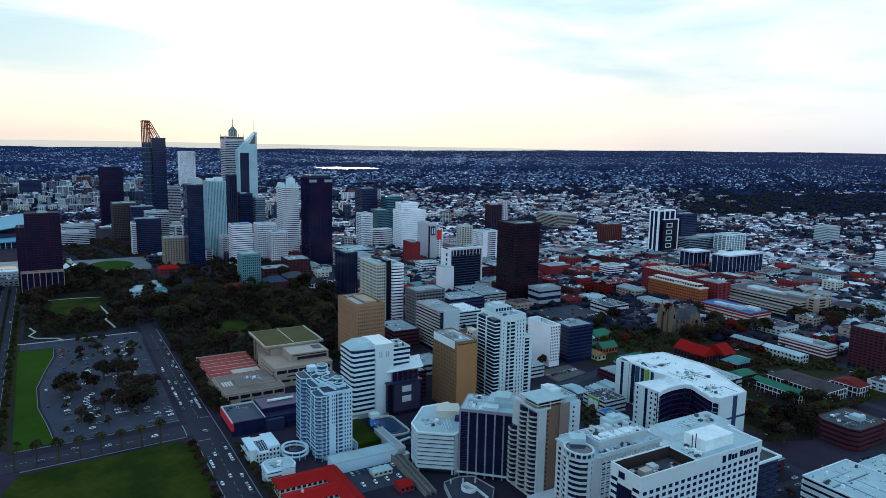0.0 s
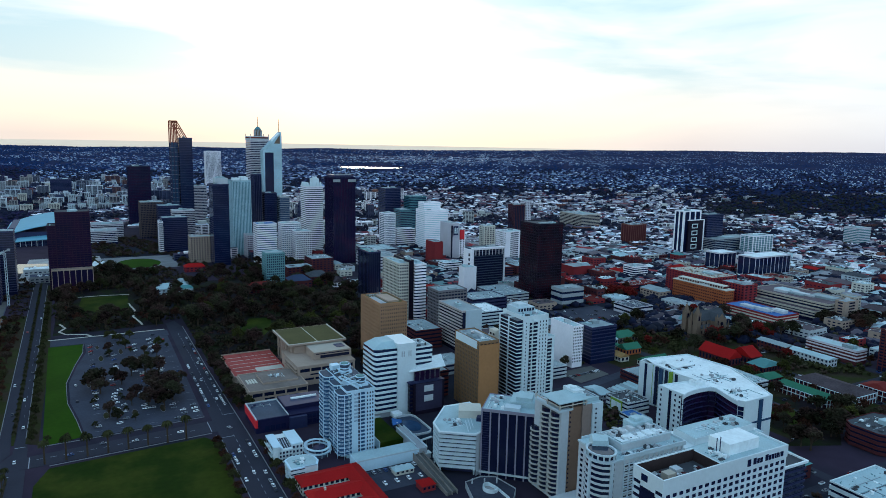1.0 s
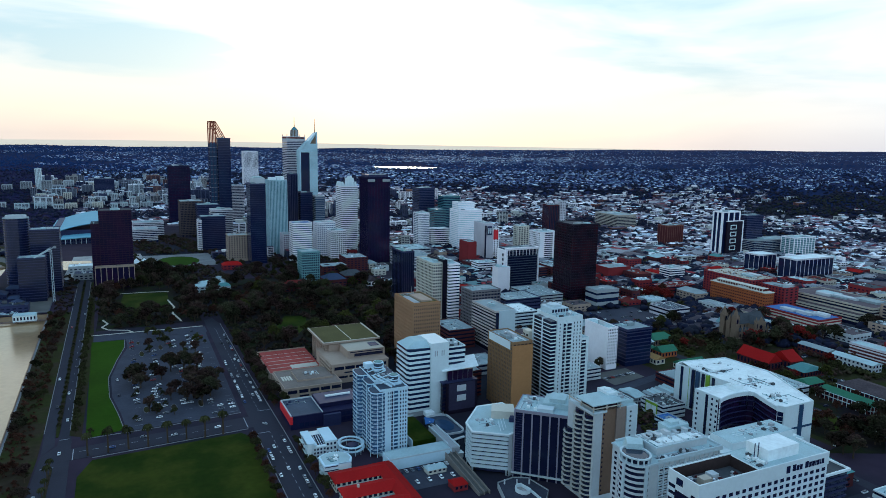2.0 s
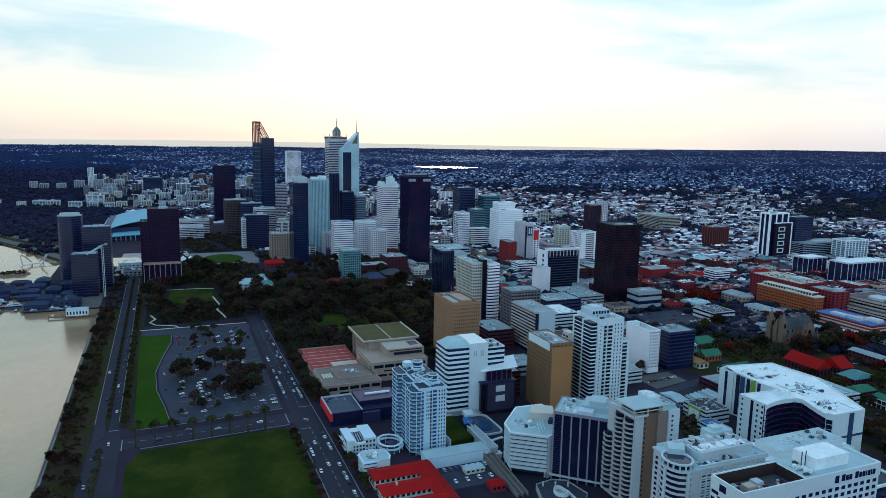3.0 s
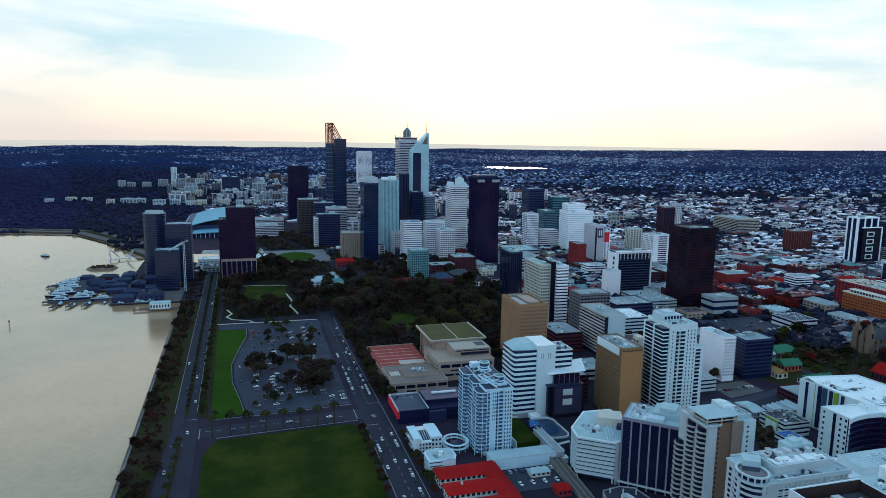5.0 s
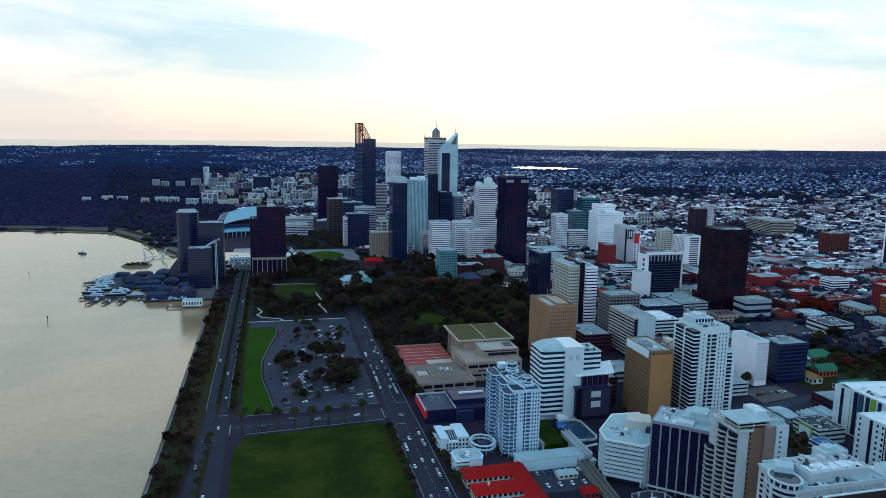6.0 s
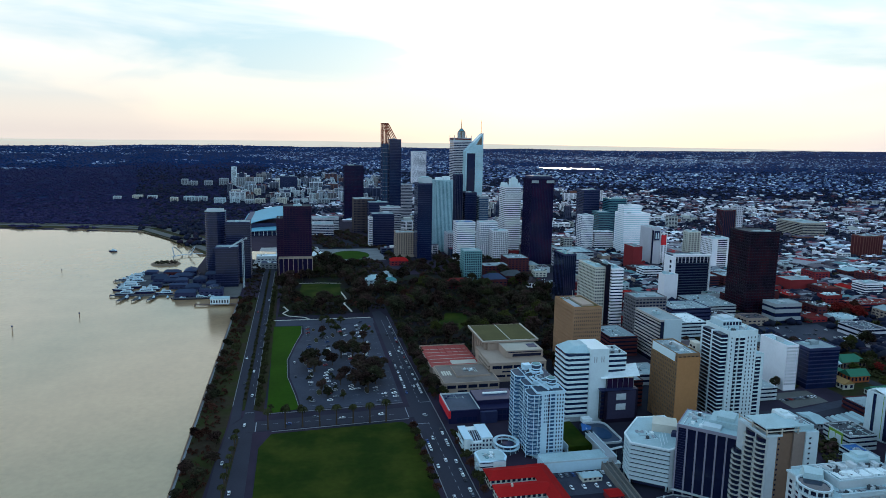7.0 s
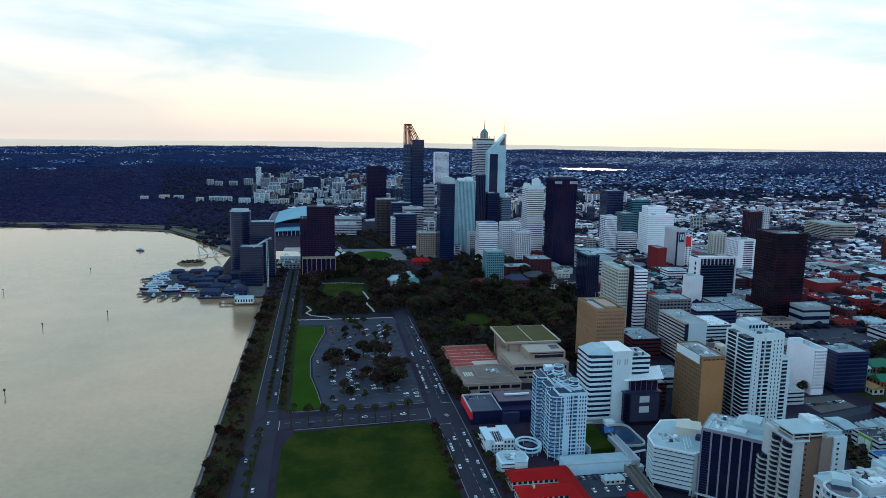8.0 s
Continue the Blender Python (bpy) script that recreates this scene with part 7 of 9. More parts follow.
# white portal frame over the black office
def portal():
    r = thing("roof_frame", "white portal frame round a black office", "roof frame", 502, 838)
    part("beam", Geo().box(-3, -1, 58, 53, 3, 61), WHITE_CITY, r)
    part("leg", Geo().box(-3, -1, 0, 0, 24, 58), WHITE_CITY, r)
    part("leg", Geo().box(52, -1, 0, 53.4, 2, 58), WHITE_CITY, r)
    for k in range(9):
        part("rib", Geo().box(3 + k * 5.6, -0.8, 50, 4 + k * 5.6, -0.1, 58), PALE_CITY, r)
    for k in range(6):
        part("wall_window", Geo().box(-3.2, 5, 14 + k * 7, -2.9, 9, 18 + k * 7), GLASS_DARK, r)


portal()

# gold screens of the square-framed tower on the plain
def framed_tower():
    r = thing("facade_frame", "white square frames on a dark tower front", "facade frame", 1058, 962)
    part("screen", Geo().box(10, -1, 4, 50, 2, 66), BLACK, r)
    part("edge", Geo().box(50, -1.3, 4, 53, 2.3, 67.4), WHITE_CITY, r)
    part("edge", Geo().box(8.6, -1.3, 66, 50, 2.3, 67.4), WHITE_CITY, r)
    for k in range(4):
        z = 10 + k * 13.5
        part("frame", ring(Geo(), [(0, 0), (16, 0), (16, 9), (0, 9)], [(1.6, 1.6), (14.4, 1.6), (14.4, 7.4), (1.6, 7.4)], 0, 0.8), WHITE2, r).matrix_basis = pose(18, -1.1, z, 90, 0, 0)


framed_tower()


# ---- the quay, jetties and convention centre ----
def convention_centre():
    r = thing("convention_centre", "long hall with a curved pale teal roof", "convention centre", -122, 1500, -4)
    claim(-126, 1498, -28, 1820)
    part("wall", Geo().box(4, 6, 0, 86, 300, 14), DARKGREY, r)
    window_grid(r, 4, 6, 86, 6, 1, 13, 16, 2, GLASS_NAVY, 0.7, 0.7)
    n = 14
    for j in range(2):
        v, f = [], []
        z0 = 12 + 6 * j
        y0, y1 = (0, 70) if j == 0 else (55, 310)
        for k in range(n + 1):
            a = math.pi / 2 * k / n
            x, z = -2 + 96 * k / n, z0 + (5 if j == 0 else 20) * math.sin(a)
            v += [(x, y0, z), (x, y1, z), (x, y0, z - 1.2), (x, y1, z - 1.2)]
        for k in range(n):
            b = 4 * k
            f += [(b, b + 4, b + 5, b + 1), (b + 2, b + 3, b + 7, b + 6), (b, b + 2, b + 6, b + 4), (b + 1, b + 5, b + 7, b + 3)]
        part("roof", Geo().add(v, f), mat("aqua_roof_sheet", (0.12, 0.36, 0.47), 0.6, var=0.08), r, "curved pale teal sheet roof")
    part("wall_upper", Geo().box(4, 60, 14, 86, 300, 24), DARKGREY, r)
    for k in range(10):
        part("strut", Geo().bar((4 + k * 9, 2, 0), (4 + k * 9, 2, 15), 0.8), WHITE2, r)


convention_centre()


def jetty(poly, label, material, z=0.6):
    r = thing("jetty", label, "jetty", poly[0][0], poly[0][1], 0, 0, "jetties")
    loc = [(x - poly[0][0], y - poly[0][1]) for x, y in poly]
    part("deck", Geo().prism(loc, z - 0.5, z), material, r)
    part("edge", ring(Geo(), loc, offset_poly(loc, 0.985), z, z + 0.25), DARKGREY, r)
    for k, (x, y) in enumerate(loc):
        part("pile", Geo().cyl(x, y, -4, z + 1.0, 0.4, 8), BROWN, r)
    return r


jetty([(-162, 925), (-78, 925), (-78, 1010), (-162, 1010)], "paved quay platform with low buildings", PAVING, 0.5)
jetty([(-250, 1010), (-150, 1010), (-150, 1100), (-232, 1120)], "broad timber and concrete wharf", ROOF_DARK, 0.6)
for k in range(3):
    jetty([(-229 + k * 18, 921), (-224 + k * 18, 921), (-219 + k * 18, 952), (-224 + k * 18, 952)], "narrow dark finger jetty over the river", ROOF_DARK, 0.7)
jetty([(-262, 1048), (-180, 1040), (-180, 1050), (-262, 1058)], "narrow wharf for ferries", ROOF_DARK, 0.7)
jetty([(-244, 952), (-160, 946), (-160, 952), (-244, 958)], "dark walkway joining the finger jetties", ROOF_DARK, 0.7)
jetty([(-129, 885), (-78, 884), (-78, 889), (-129, 890)], "short timber landing stage", BROWN, 0.8)


def boat(x, y, rot, s=1.0, label="white ferry with a dark hull"):
    r = thing("boat", label, "boat", x, y, -1.5, rot, "moored boats")
    hull = [(-2.6, -9), (2.6, -9), (2.9, 2), (1.6, 8), (0, 11), (-1.6, 8), (-2.9, 2)]
    part("hull", Geo().prism(offset_poly(hull, s * 0.9), 0, 2.0 * s, 1.1), NAVY_PANEL, r)
    part("deck", Geo().prism(offset_poly(hull, s * 0.98), 2.0 * s, 2.3 * s), GREY, r)
    part("cabin", Geo().prism(rect(-2 * s, -7 * s, 2 * s, 4 * s), 2.3 * s, 4.0 * s, 0.95), PALE_BLUE, r)
    part("cabin_window", Geo().box(-2.05 * s, -6 * s, 3.0 * s, 2.05 * s, 3 * s, 3.7 * s), GLASS_NAVY, r)
    part("upper_deck", Geo().box(-1.8 * s, -6 * s, 4.4 * s, 1.8 * s, 2 * s, 4.6 * s).box(-1.2 * s, -1 * s, 4.6 * s, 1.2 * s, 2 * s, 6.2 * s), WHITE, r)


rb = random.Random(3)
for x, y, q in ((-236, 990, 1.4), (-232, 1006, 1.6), (-236, 1022, 1.5), (-230, 1040, 1.4), (-205, 972, 1.5), (-200, 988, 1.3), (-228, 964, 1.3), (-178, 962, 1.2), (-238, 1060, 1.4), (-238, 1080, 1.2)):
    boat(x, y, 90 + rb.uniform(-5, 5), q, "long white ferry with a dark blue hull")
for k in range(4):
    boat(-221 + k * 17, 934 + rb.uniform(-6, 10), rb.uniform(-6, 6), rb.uniform(0.5, 0.8))
for k in range(7):
    boat(-158 + k * 7, 932 + rb.uniform(-3, 3), 90 + rb.uniform(-9, 9), rb.uniform(0.5, 0.9))
for k in range(8):
    boat(-250 + rb.uniform(-5, 5) + k * 3, 1066 + k * 6 + rb.uniform(-2, 2), 84 + rb.uniform(-6, 6), rb.uniform(0.6, 0.9))
boat(-330, 1330, 60, 0.9, "small motor boat on the river")
boat(-850, 1520, 80, 0.9, "small motor boat far out on the river")


def quay_house(x, y, w, d, h, wall, roof, pitched, seed):
    low_building(x, y, w, d, h, wall, roof, random.Random(seed), pitched, "quay_building", "quay buildings")


def marker(x, y):
    r = thing("channel_marker", "slim dark channel marker pile in the river", "channel marker", x, y, -1.5, 0, "channel markers")
    part("pile", Geo().cyl(0, 0, -3, 4.5, 0.35, 8), BROWN, r)
    part("topmark", Geo().box(-0.7, -0.7, 4.5, 0.7, 0.7, 6.0), DARKGREY, r)


for x, y in ((-258, 590), (-305, 800), (-252, 850), (-330, 660), (-500, 1080), (-420, 985), (-355, 1130), (-460, 760)):
    marker(x, y)


def crane():
    r = thing("tower_crane", "white tower crane beside the unfinished tower", "tower crane", -77.6, 984)
    g = Geo()
    for k in range(4):
        x, y = (k % 2) * 2.0, (k // 2) * 2.0
        g.box(x, y, 0, x + 0.5, y + 0.5, 66)
    part("mast", g, WHITE, r)
    for k in range(17):
        part("mast_brace", Geo().bar((0.2, 0.2, k * 3.9), (2.2, 0.2, k * 3.9 + 3.9), 0.35).bar((0.2, 2.2, k * 3.9), (0.2, 0.2, k * 3.9 + 3.9), 0.35), WHITE, r)
    part("jib", Geo().bar((1.1, 1.1, 67.6), (-17.6, 1.1, 57.4), 1.7).bar((1.1, 1.1, 69.6), (-17.6, 1.1, 57.8), 0.6), WHITE, r)
    part("cab", Geo().box(-1.5, -2, 64.5, 1.4, 0, 67), STEEL, r)
    part("counterweight", Geo().bar((1.1, 1.1, 67.6), (6.4, 1.1, 71), 1.5).box(4.4, 0, 68.6, 7.2, 2.6, 71), GREY, r)


crane()


def arch_bridge():
    r = thing("footbridge", "curved footbridge with two leaning steel arches", "footbridge", -212, 1266)
    for k, (x0, lean) in enumerate(((4, -0.55), (22, 0.75))):
        g = Geo()
        pts = []
        for j in range(13):
            up = 14 * math.sin(math.pi * j / 12)
            pts.append((x0 + 7 * (j / 12 - 0.5) + lean * up, 16 * (1 - 2 * j / 12) * (1 if k else -1), up + 1.5))
        for a, b in zip(pts, pts[1:]):
            g.bar(a, b, 1.3)
        part("arch", g, GREY, r)
    part("deck", Geo().prism([(-4, -18), (0, -20), (12, -4), (26, 4), (44, 6), (44, 9), (25, 7.4), (9, -1)], 1.4, 2.1), PALE, r)
    for x, y in ((-1, -18), (11, -2), (26, 5.5), (40, 7)):
        part("pier", Geo().cyl(x, y, -4, 1.4, 0.7, 8), GREY, r)


arch_bridge()


# ---- trees ----
def ico():
    bm = bmesh.new()
    bmesh.ops.create_icosphere(bm, subdivisions=1, radius=1.0)
    v = np.array([p.co[:] for p in bm.verts])
    f = np.array([[q.index for q in p.verts] for p in bm.faces])
    bm.free()
    return v, f


ICO_V, ICO_F = ico()


def clumps(name, centres, radii, material, squash=0.8, seed=1):
    """Many small leafy clumps in one mesh, each dented in its own way."""
    rng = np.random.default_rng(seed)
    n = len(centres)
    dent = rng.uniform(0.62, 1.25, (n, len(ICO_V), 1))
    v = ICO_V[None] * dent * np.asarray(radii).reshape(n, 1, -1) * np.array([1, 1, squash]) + np.asarray(centres)[:, None]
    f = ICO_F[None] + (np.arange(n) * len(ICO_V))[:, None, None]
    return sheet(name, v.reshape(-1, 3), f.reshape(-1, 3), material)


OCT_V = np.array([(1, 0, 0), (-1, 0, 0), (0, 1, 0), (0, -1, 0), (0, 0, 1), (0, 0, -1)], float)
OCT_F = np.array([(0, 2, 4), (2, 1, 4), (1, 3, 4), (3, 0, 4), (2, 0, 5), (1, 2, 5), (3, 1, 5), (0, 3, 5)])


def tufts(name, centres, radii, material, squash=0.75, seed=1):
    """Very many small ragged leaf tufts in one mesh, each turned and dented in its own way."""
    rng = np.random.default_rng(seed)
    n = len(centres)
    v = OCT_V[None] * rng.uniform(0.45, 1.4, (n, 6, 1))
    turn = rng.uniform(0, 2 * math.pi, (n, 2))
    c, q, c2, q2 = np.cos(turn[:, :1]), np.sin(turn[:, :1]), np.cos(turn[:, 1:]), np.sin(turn[:, 1:])
    x, y, z = v[:, :, 0], v[:, :, 1], v[:, :, 2]
    x, y = x * c - y * q, x * q + y * c
    y, z = y * c2 - z * q2, y * q2 + z * c2
    v = np.stack([x, y, z * squash], 2) * np.asarray(radii).reshape(n, 1, 1) + np.asarray(centres)[:, None]
    f = OCT_F[None] + (np.arange(n) * 6)[:, None, None]
    return sheet(name, v.reshape(-1, 3), f.reshape(-1, 3), material)


def tree_kind(seed, height, spread, material, count=70, label="", category="tree"):
    """A tapered trunk with limbs, and a ragged crown of leaf tufts gathered round the limbs' ends, with gaps."""
    rng = np.random.default_rng(seed)
    g = Geo().cyl(0, 0, 0, height * 0.45, 0.035 * height, 8, 0.02 * height)
    tips = []
    for k in range(13):
        a = k * 2.4 + rng.uniform(-0.4, 0.4)
        r = spread * rng.uniform(0.25, 0.86)
        tip = (math.cos(a) * r, math.sin(a) * r, height * (0.80 - 0.42 * (r / spread) ** 2 + rng.uniform(-0.12, 0.10)))
        g.bar((0, 0, height * rng.uniform(0.2, 0.38)), tip, 0.022 * height)
        tips.append((tip, spread * rng.uniform(0.26, 0.46)))
    tips.append(((0, 0, height * 0.82), spread * 0.4))
    c, rad = [], []
    for k in range(count * 5):
        t, bough = tips[rng.integers(len(tips))]
        d = rng.normal(0, 1, 3)
        d *= bough * rng.uniform(0.45, 1.08) / np.linalg.norm(d)
        c.append([t[0] + d[0], t[1] + d[1], max(height * 0.16, t[2] + d[2] * 0.8)])
        rad.append(spread * rng.uniform(0.06, 0.17))
    return g, tufts("crown", c, rad, material, 0.75, seed), label, category


def make_tree(kind, name, x, y, z=0.0):
    g, crown, label, category = kind
    root = thing(name, label, category, x, y, z, 0)
    part("trunk", g.mesh("trunk", BARK), BARK, root)
    part("crown", crown, None, root)
    return root


TREE_KINDS = [
    tree_kind(1, 13, 6.5, LEAF_DARK, 115, "broad dark evergreen fig tree"),
    tree_kind(2, 15, 5.5, LEAF_DARK, 105, "tall dark green gum tree"),
    tree_kind(3, 10, 4.6, LEAF, 80, "round dull green street tree"),
    tree_kind(4, 11, 4.8, LEAF_OLIVE, 80, "olive green tree with a loose crown"),
    tree_kind(5, 9, 4.0, LEAF_AUTUMN, 60, "russet autumn tree with thinning leaves"),
    tree_kind(6, 6, 2.6, LEAF, 45, "small dark green street tree"),
]


def palm_kind():
    rng = np.random.default_rng(9)
    g = Geo().cyl(0, 0, 0, 10.6, 0.5, 8, 0.34)
    c = Geo()
    for k in range(26):
        a, lift = 2 * math.pi * k / 13 + 0.1 * (k > 12), (1.6 if k < 13 else 0.2) + rng.uniform(-0.3, 0.3)
        dx, dy = math.cos(a), math.sin(a)
        p = [(0, 0, 10.5), (dx * 1.1, dy * 1.1, 10.7 + lift * 0.8), (dx * 2.2, dy * 2.2, 10.4 + lift * 0.6), (dx * 2.9, dy * 2.9, 9.2 + lift * 0.3)]
        wd = (0.1, 0.42, 0.40, 0.06)
        v = []
        for q, s in zip(p, wd):
            v += [(q[0] - dy * s, q[1] + dx * s, q[2] - 0.15), (q[0], q[1], q[2] + 0.1), (q[0] + dy * s, q[1] - dx * s, q[2] - 0.15)]
        c.add(v, [f for j in range(3) for f in ((3 * j, 3 * j + 3, 3 * j + 4, 3 * j + 1), (3 * j + 1, 3 * j + 4, 3 * j + 5, 3 * j + 2))])
    c.cyl(0, 0, 9.8, 10.9, 0.7, 8, 0.25)
    return g, c.mesh("crown", LEAF), "tall palm with a drooping crown of fronds", "palm tree"


TREE_KINDS.append(palm_kind())
TREE_KINDS.append(tree_kind(17, 10, 4.8, LEAF_RED, 75, "crimson autumn tree in full leaf"))
TREE_MADE = {}


TREE_NAMES = ("fig_tree", "gum_tree", "street_tree", "olive_tree", "autumn_tree", "young_tree", "palm_tree", "crimson_tree")


def tree(kind, x, y, s=1.0, z=0.0, name="", group=""):
    name = TREE_NAMES[kind]
    rng = random.Random(f"{x:.1f}{y:.1f}")
    m = pose(x, y, z, 0, 0, rng.uniform(0, 360))
    if kind not in TREE_MADE:
        TREE_MADE[kind] = make_tree(TREE_KINDS[kind], name, x, y, z)
        ob = TREE_MADE[kind]
    else:
        ob = copy_thing(TREE_MADE[kind], m)
    ob.scale = (s, s, s * rng.uniform(0.9, 1.1))
    if group:
        tagged(ob, group=group)
    return ob


def grove(n, x0, y0, x1, y1, kinds, lo=0.8, hi=1.3, keep=None, gap=4.0, group="", seed=0):
    rng = random.Random(f"{x0}{y0}{seed}")
    got, tries = [], 0
    while len(got) < n and tries < n * 30:
        tries += 1
        x, y = rng.uniform(x0, x1), rng.uniform(y0, y1)
        if (keep and not keep(x, y)) or not free(x, y, 2.0) or any((x - a) ** 2 + (y - b) ** 2 < gap * gap for a, b in got):
            continue
        got.append((x, y))
        tree(rng.choice(kinds), x, y, rng.uniform(lo, hi), group=group)


# ---- low buildings of the inland streets ----
ROOFS = (ROOF_LIGHT, ROOF_GREY, ROOF_GREY, ROOF_PLUM, ROOF_PLUM, ROOF_DARK, TILE_DULL, TILE_RED, ROOF_TEAL)
WALLS = (PALE, CREAM, WHITE, BRICK, BRICK, BRICK_DARK, BRICK_DARK, BEIGE, SAND)
WORDS = {ROOF_LIGHT: "pale sheet roof", ROOF_GREY: "grey flat roof", ROOF_WHITE: "white flat roof", ROOF_DARK: "dark flat roof", TILE_RED: "red tiled roof", ROOF_PLUM: "brown grey roof", TILE_DULL: "dull red tiled roof",
         ROOF_TEAL: "teal sheet roof", PALE: "pale grey", CREAM: "cream", WHITE: "white", BRICK: "red brick", GREY: "grey concrete", BEIGE: "beige", SAND: "sandy brown",
         ROOF_GREEN: "green roof", ROOF_SLATE: "blue slate roof", DARKGREY: "dark grey", ROOF_BLUE: "blue sheet roof", BRICK_DARK: "dark brick", BRICK_ORANGE: "orange brick"}


ROOF_CLUTTER = Geo()
UNIT_MIX = palette("roof_unit_paint", ((0.0, (0.70, 0.76, 0.78)), (0.4, (0.30, 0.33, 0.36)), (0.7, (0.08, 0.09, 0.11))), 0.6)


def low_building(x, y, w, d, h, wall, roof, rng, pitched=False, name="low_building", group="inland street buildings"):
    root = thing(name, f"{WORDS[wall]} street building with a {WORDS[roof]}", "building", x, y, 0, 0, group)
    part("wall", Geo().box(0, 0, 0, w, d, h), wall, root)
    g = Geo()
    for i in range(max(1, int(h / 3.6))):
        z = 1.2 + 3.6 * i
        if z + 1.6 > h:
            break
        for k in range(max(1, int(w / 6))):
            g.box(2 + k * 6, -0.08, z, 5.4 + k * 6 if 5.4 + k * 6 < w - 0.6 else w - 0.6, 0.2, z + 1.5)
        for k in range(max(1, int(d / 6))):
            g.box(-0.08, 2 + k * 6, z, 0.2, 5.4 + k * 6 if 5.4 + k * 6 < d - 0.6 else d - 0.6, z + 1.5)
    part("window_rows", g, GLASS_DARK, root, kind="stuff")
    if pitched:
        part("roof", Geo().gable(0, 0, w, d, h, h + min(w, d) * 0.22, "y" if d > w else "x", min(w, d) * 0.3, 0.5), roof, root)
    else:
        g = Geo().box(0.3, 0.3, h - 0.3, w - 0.3, d - 0.3, h + 0.1)
        part("roof", g, roof, root)
        for _ in range(rng.randint(3, 9)):
            ux, uy, s = x + rng.uniform(0.08, 0.85) * w, y + rng.uniform(0.08, 0.85) * d, rng.uniform(0.8, 2.6)
            ROOF_CLUTTER.box(ux, uy, h + 0.05, ux + s, uy + s * rng.uniform(0.5, 1.6), h + rng.uniform(0.5, 1.8))
        g = Geo()
        for a in ((0, 0, w, 0.3), (0, d - 0.3, w, d), (0, 0.3, 0.3, d - 0.3), (w - 0.3, 0.3, w, d - 0.3)):
            g.box(a[0] - 0.03, a[1] - 0.03, h, a[2] + 0.03, a[3] + 0.03, h + 0.6)
        part("parapet", g, wall, root)
        g = Geo()
        for k in range(rng.randint(2, 6)):
            a, b = rng.uniform(0.1, 0.8) * w, rng.uniform(0.1, 0.8) * d
            s = rng.uniform(1.0, 3.2)
            g.box(a, b, h, min(a + s * 1.5, w - 0.5), min(b + s, d - 0.5), h + rng.uniform(0.6, 2.0))
        part("roof_plant", g, rng.choice((ROOF_WHITE, GREY, ROOF_DARK)), root, kind="stuff")
    claim(x, y, x + w, y + d)
    return root




def islet():
    r = thing("islet", "small rocky islet with low bushes", "islet", -216, 1192, -1.5)
    part("bank", Geo().prism(disc(0, 0, 24, 20, 18), 0, 2.5, 0.85), STONE, r)
    rng = np.random.default_rng(4)
    c = [(rng.uniform(-17, 17), rng.uniform(-13, 13), 3.0) for _ in range(46)]
    part("bushes", clumps("bushes", c, [rng.uniform(1.2, 2.8) for _ in c], LEAF_DARK, 0.8, 4), None, r, kind="stuff")


islet()
WHARF = (
        (-160, 930, 26, 16, 7, DARKGREY, ROOF_SLATE, True),
        (-130, 934, 30, 18, 9, DARKGREY, ROOF_SLATE, False),
        (-205, 1030, 22, 14, 6, DARKGREY, ROOF_SLATE, True),
        (-180, 1050, 26, 16, 6, DARKGREY, ROOF_SLATE, True),
        (-170, 1075, 18, 24, 8, DARKGREY, ROOF_SLATE, True),
        (-200, 1080, 24, 14, 6, BRICK_DARK, ROOF_SLATE, True),
        (-150, 1020, 18, 20, 6, DARKGREY, ROOF_SLATE, True),
        (-212, 1052, 22, 12, 6, DARKGREY, ROOF_SLATE, True),
        (-128, 990, 20, 14, 6, DARKGREY, ROOF_SLATE, True),
        (-152, 962, 20, 18, 7, DARKGREY, ROOF_SLATE, True),
        (-122, 964, 12, 20, 5, BRICK_DARK, ROOF_SLATE, True),
        (-228, 1090, 18, 12, 5, DARKGREY, ROOF_SLATE, True),
        (-136, 1046, 22, 16, 8, DARKGREY, ROOF_SLATE, True),
        (-190, 1022, 20, 10, 5, DARKGREY, ROOF_SLATE, True))
WHARF += ((-176, 985, 24, 10, 6, DARKGREY, ROOF_SLATE, True), (-170, 1002, 16, 14, 9, DARKGREY, ROOF_SLATE, True), (-204, 1000, 16, 9, 5, DARKGREY, ROOF_SLATE, True), (-148, 940, 14, 10, 6, GREY, ROOF_LIGHT, False), (-186, 1036, 14, 10, 7, DARKGREY, ROOF_SLATE, True))
TOWN = (
        (-60, 1120, 30, 24, 9, GREY, ROOF_SLATE, False),
        (-70, 1180, 40, 22, 10, PALE, ROOF_WHITE, False),
        (-20, 1070, 36, 16, 7, WHITE, ROOF_WHITE, True),
        (92, 975, 20, 14, 8, WHITE, ROOF_LIGHT, True),
        (116, 968, 22, 16, 8, WHITE, ROOF_TEAL, True),
        (100, 994, 34, 14, 8, WHITE, ROOF_LIGHT, True),
        (122, 1012, 16, 20, 8, WHITE, ROOF_GREY, True),
        (206, 938, 36, 22, 9, BRICK_DARK, TILE_DULL, True),
        (262, 930, 30, 30, 14, BRICK_DARK, ROOF_SLATE, True),
        (150, 1128, 30, 20, 8, BRICK, TILE_RED, True),
        (280, 1010, 40, 30, 18, BRICK_DARK, ROOF_GREY, False),
        (330, 1050, 36, 40, 22, BRICK_DARK, ROOF_GREY, False),
        (300, 960, 30, 30, 12, BRICK_DARK, ROOF_DARK, True),
        (260, 1060, 24, 30, 14, PALE, ROOF_GREY, False))
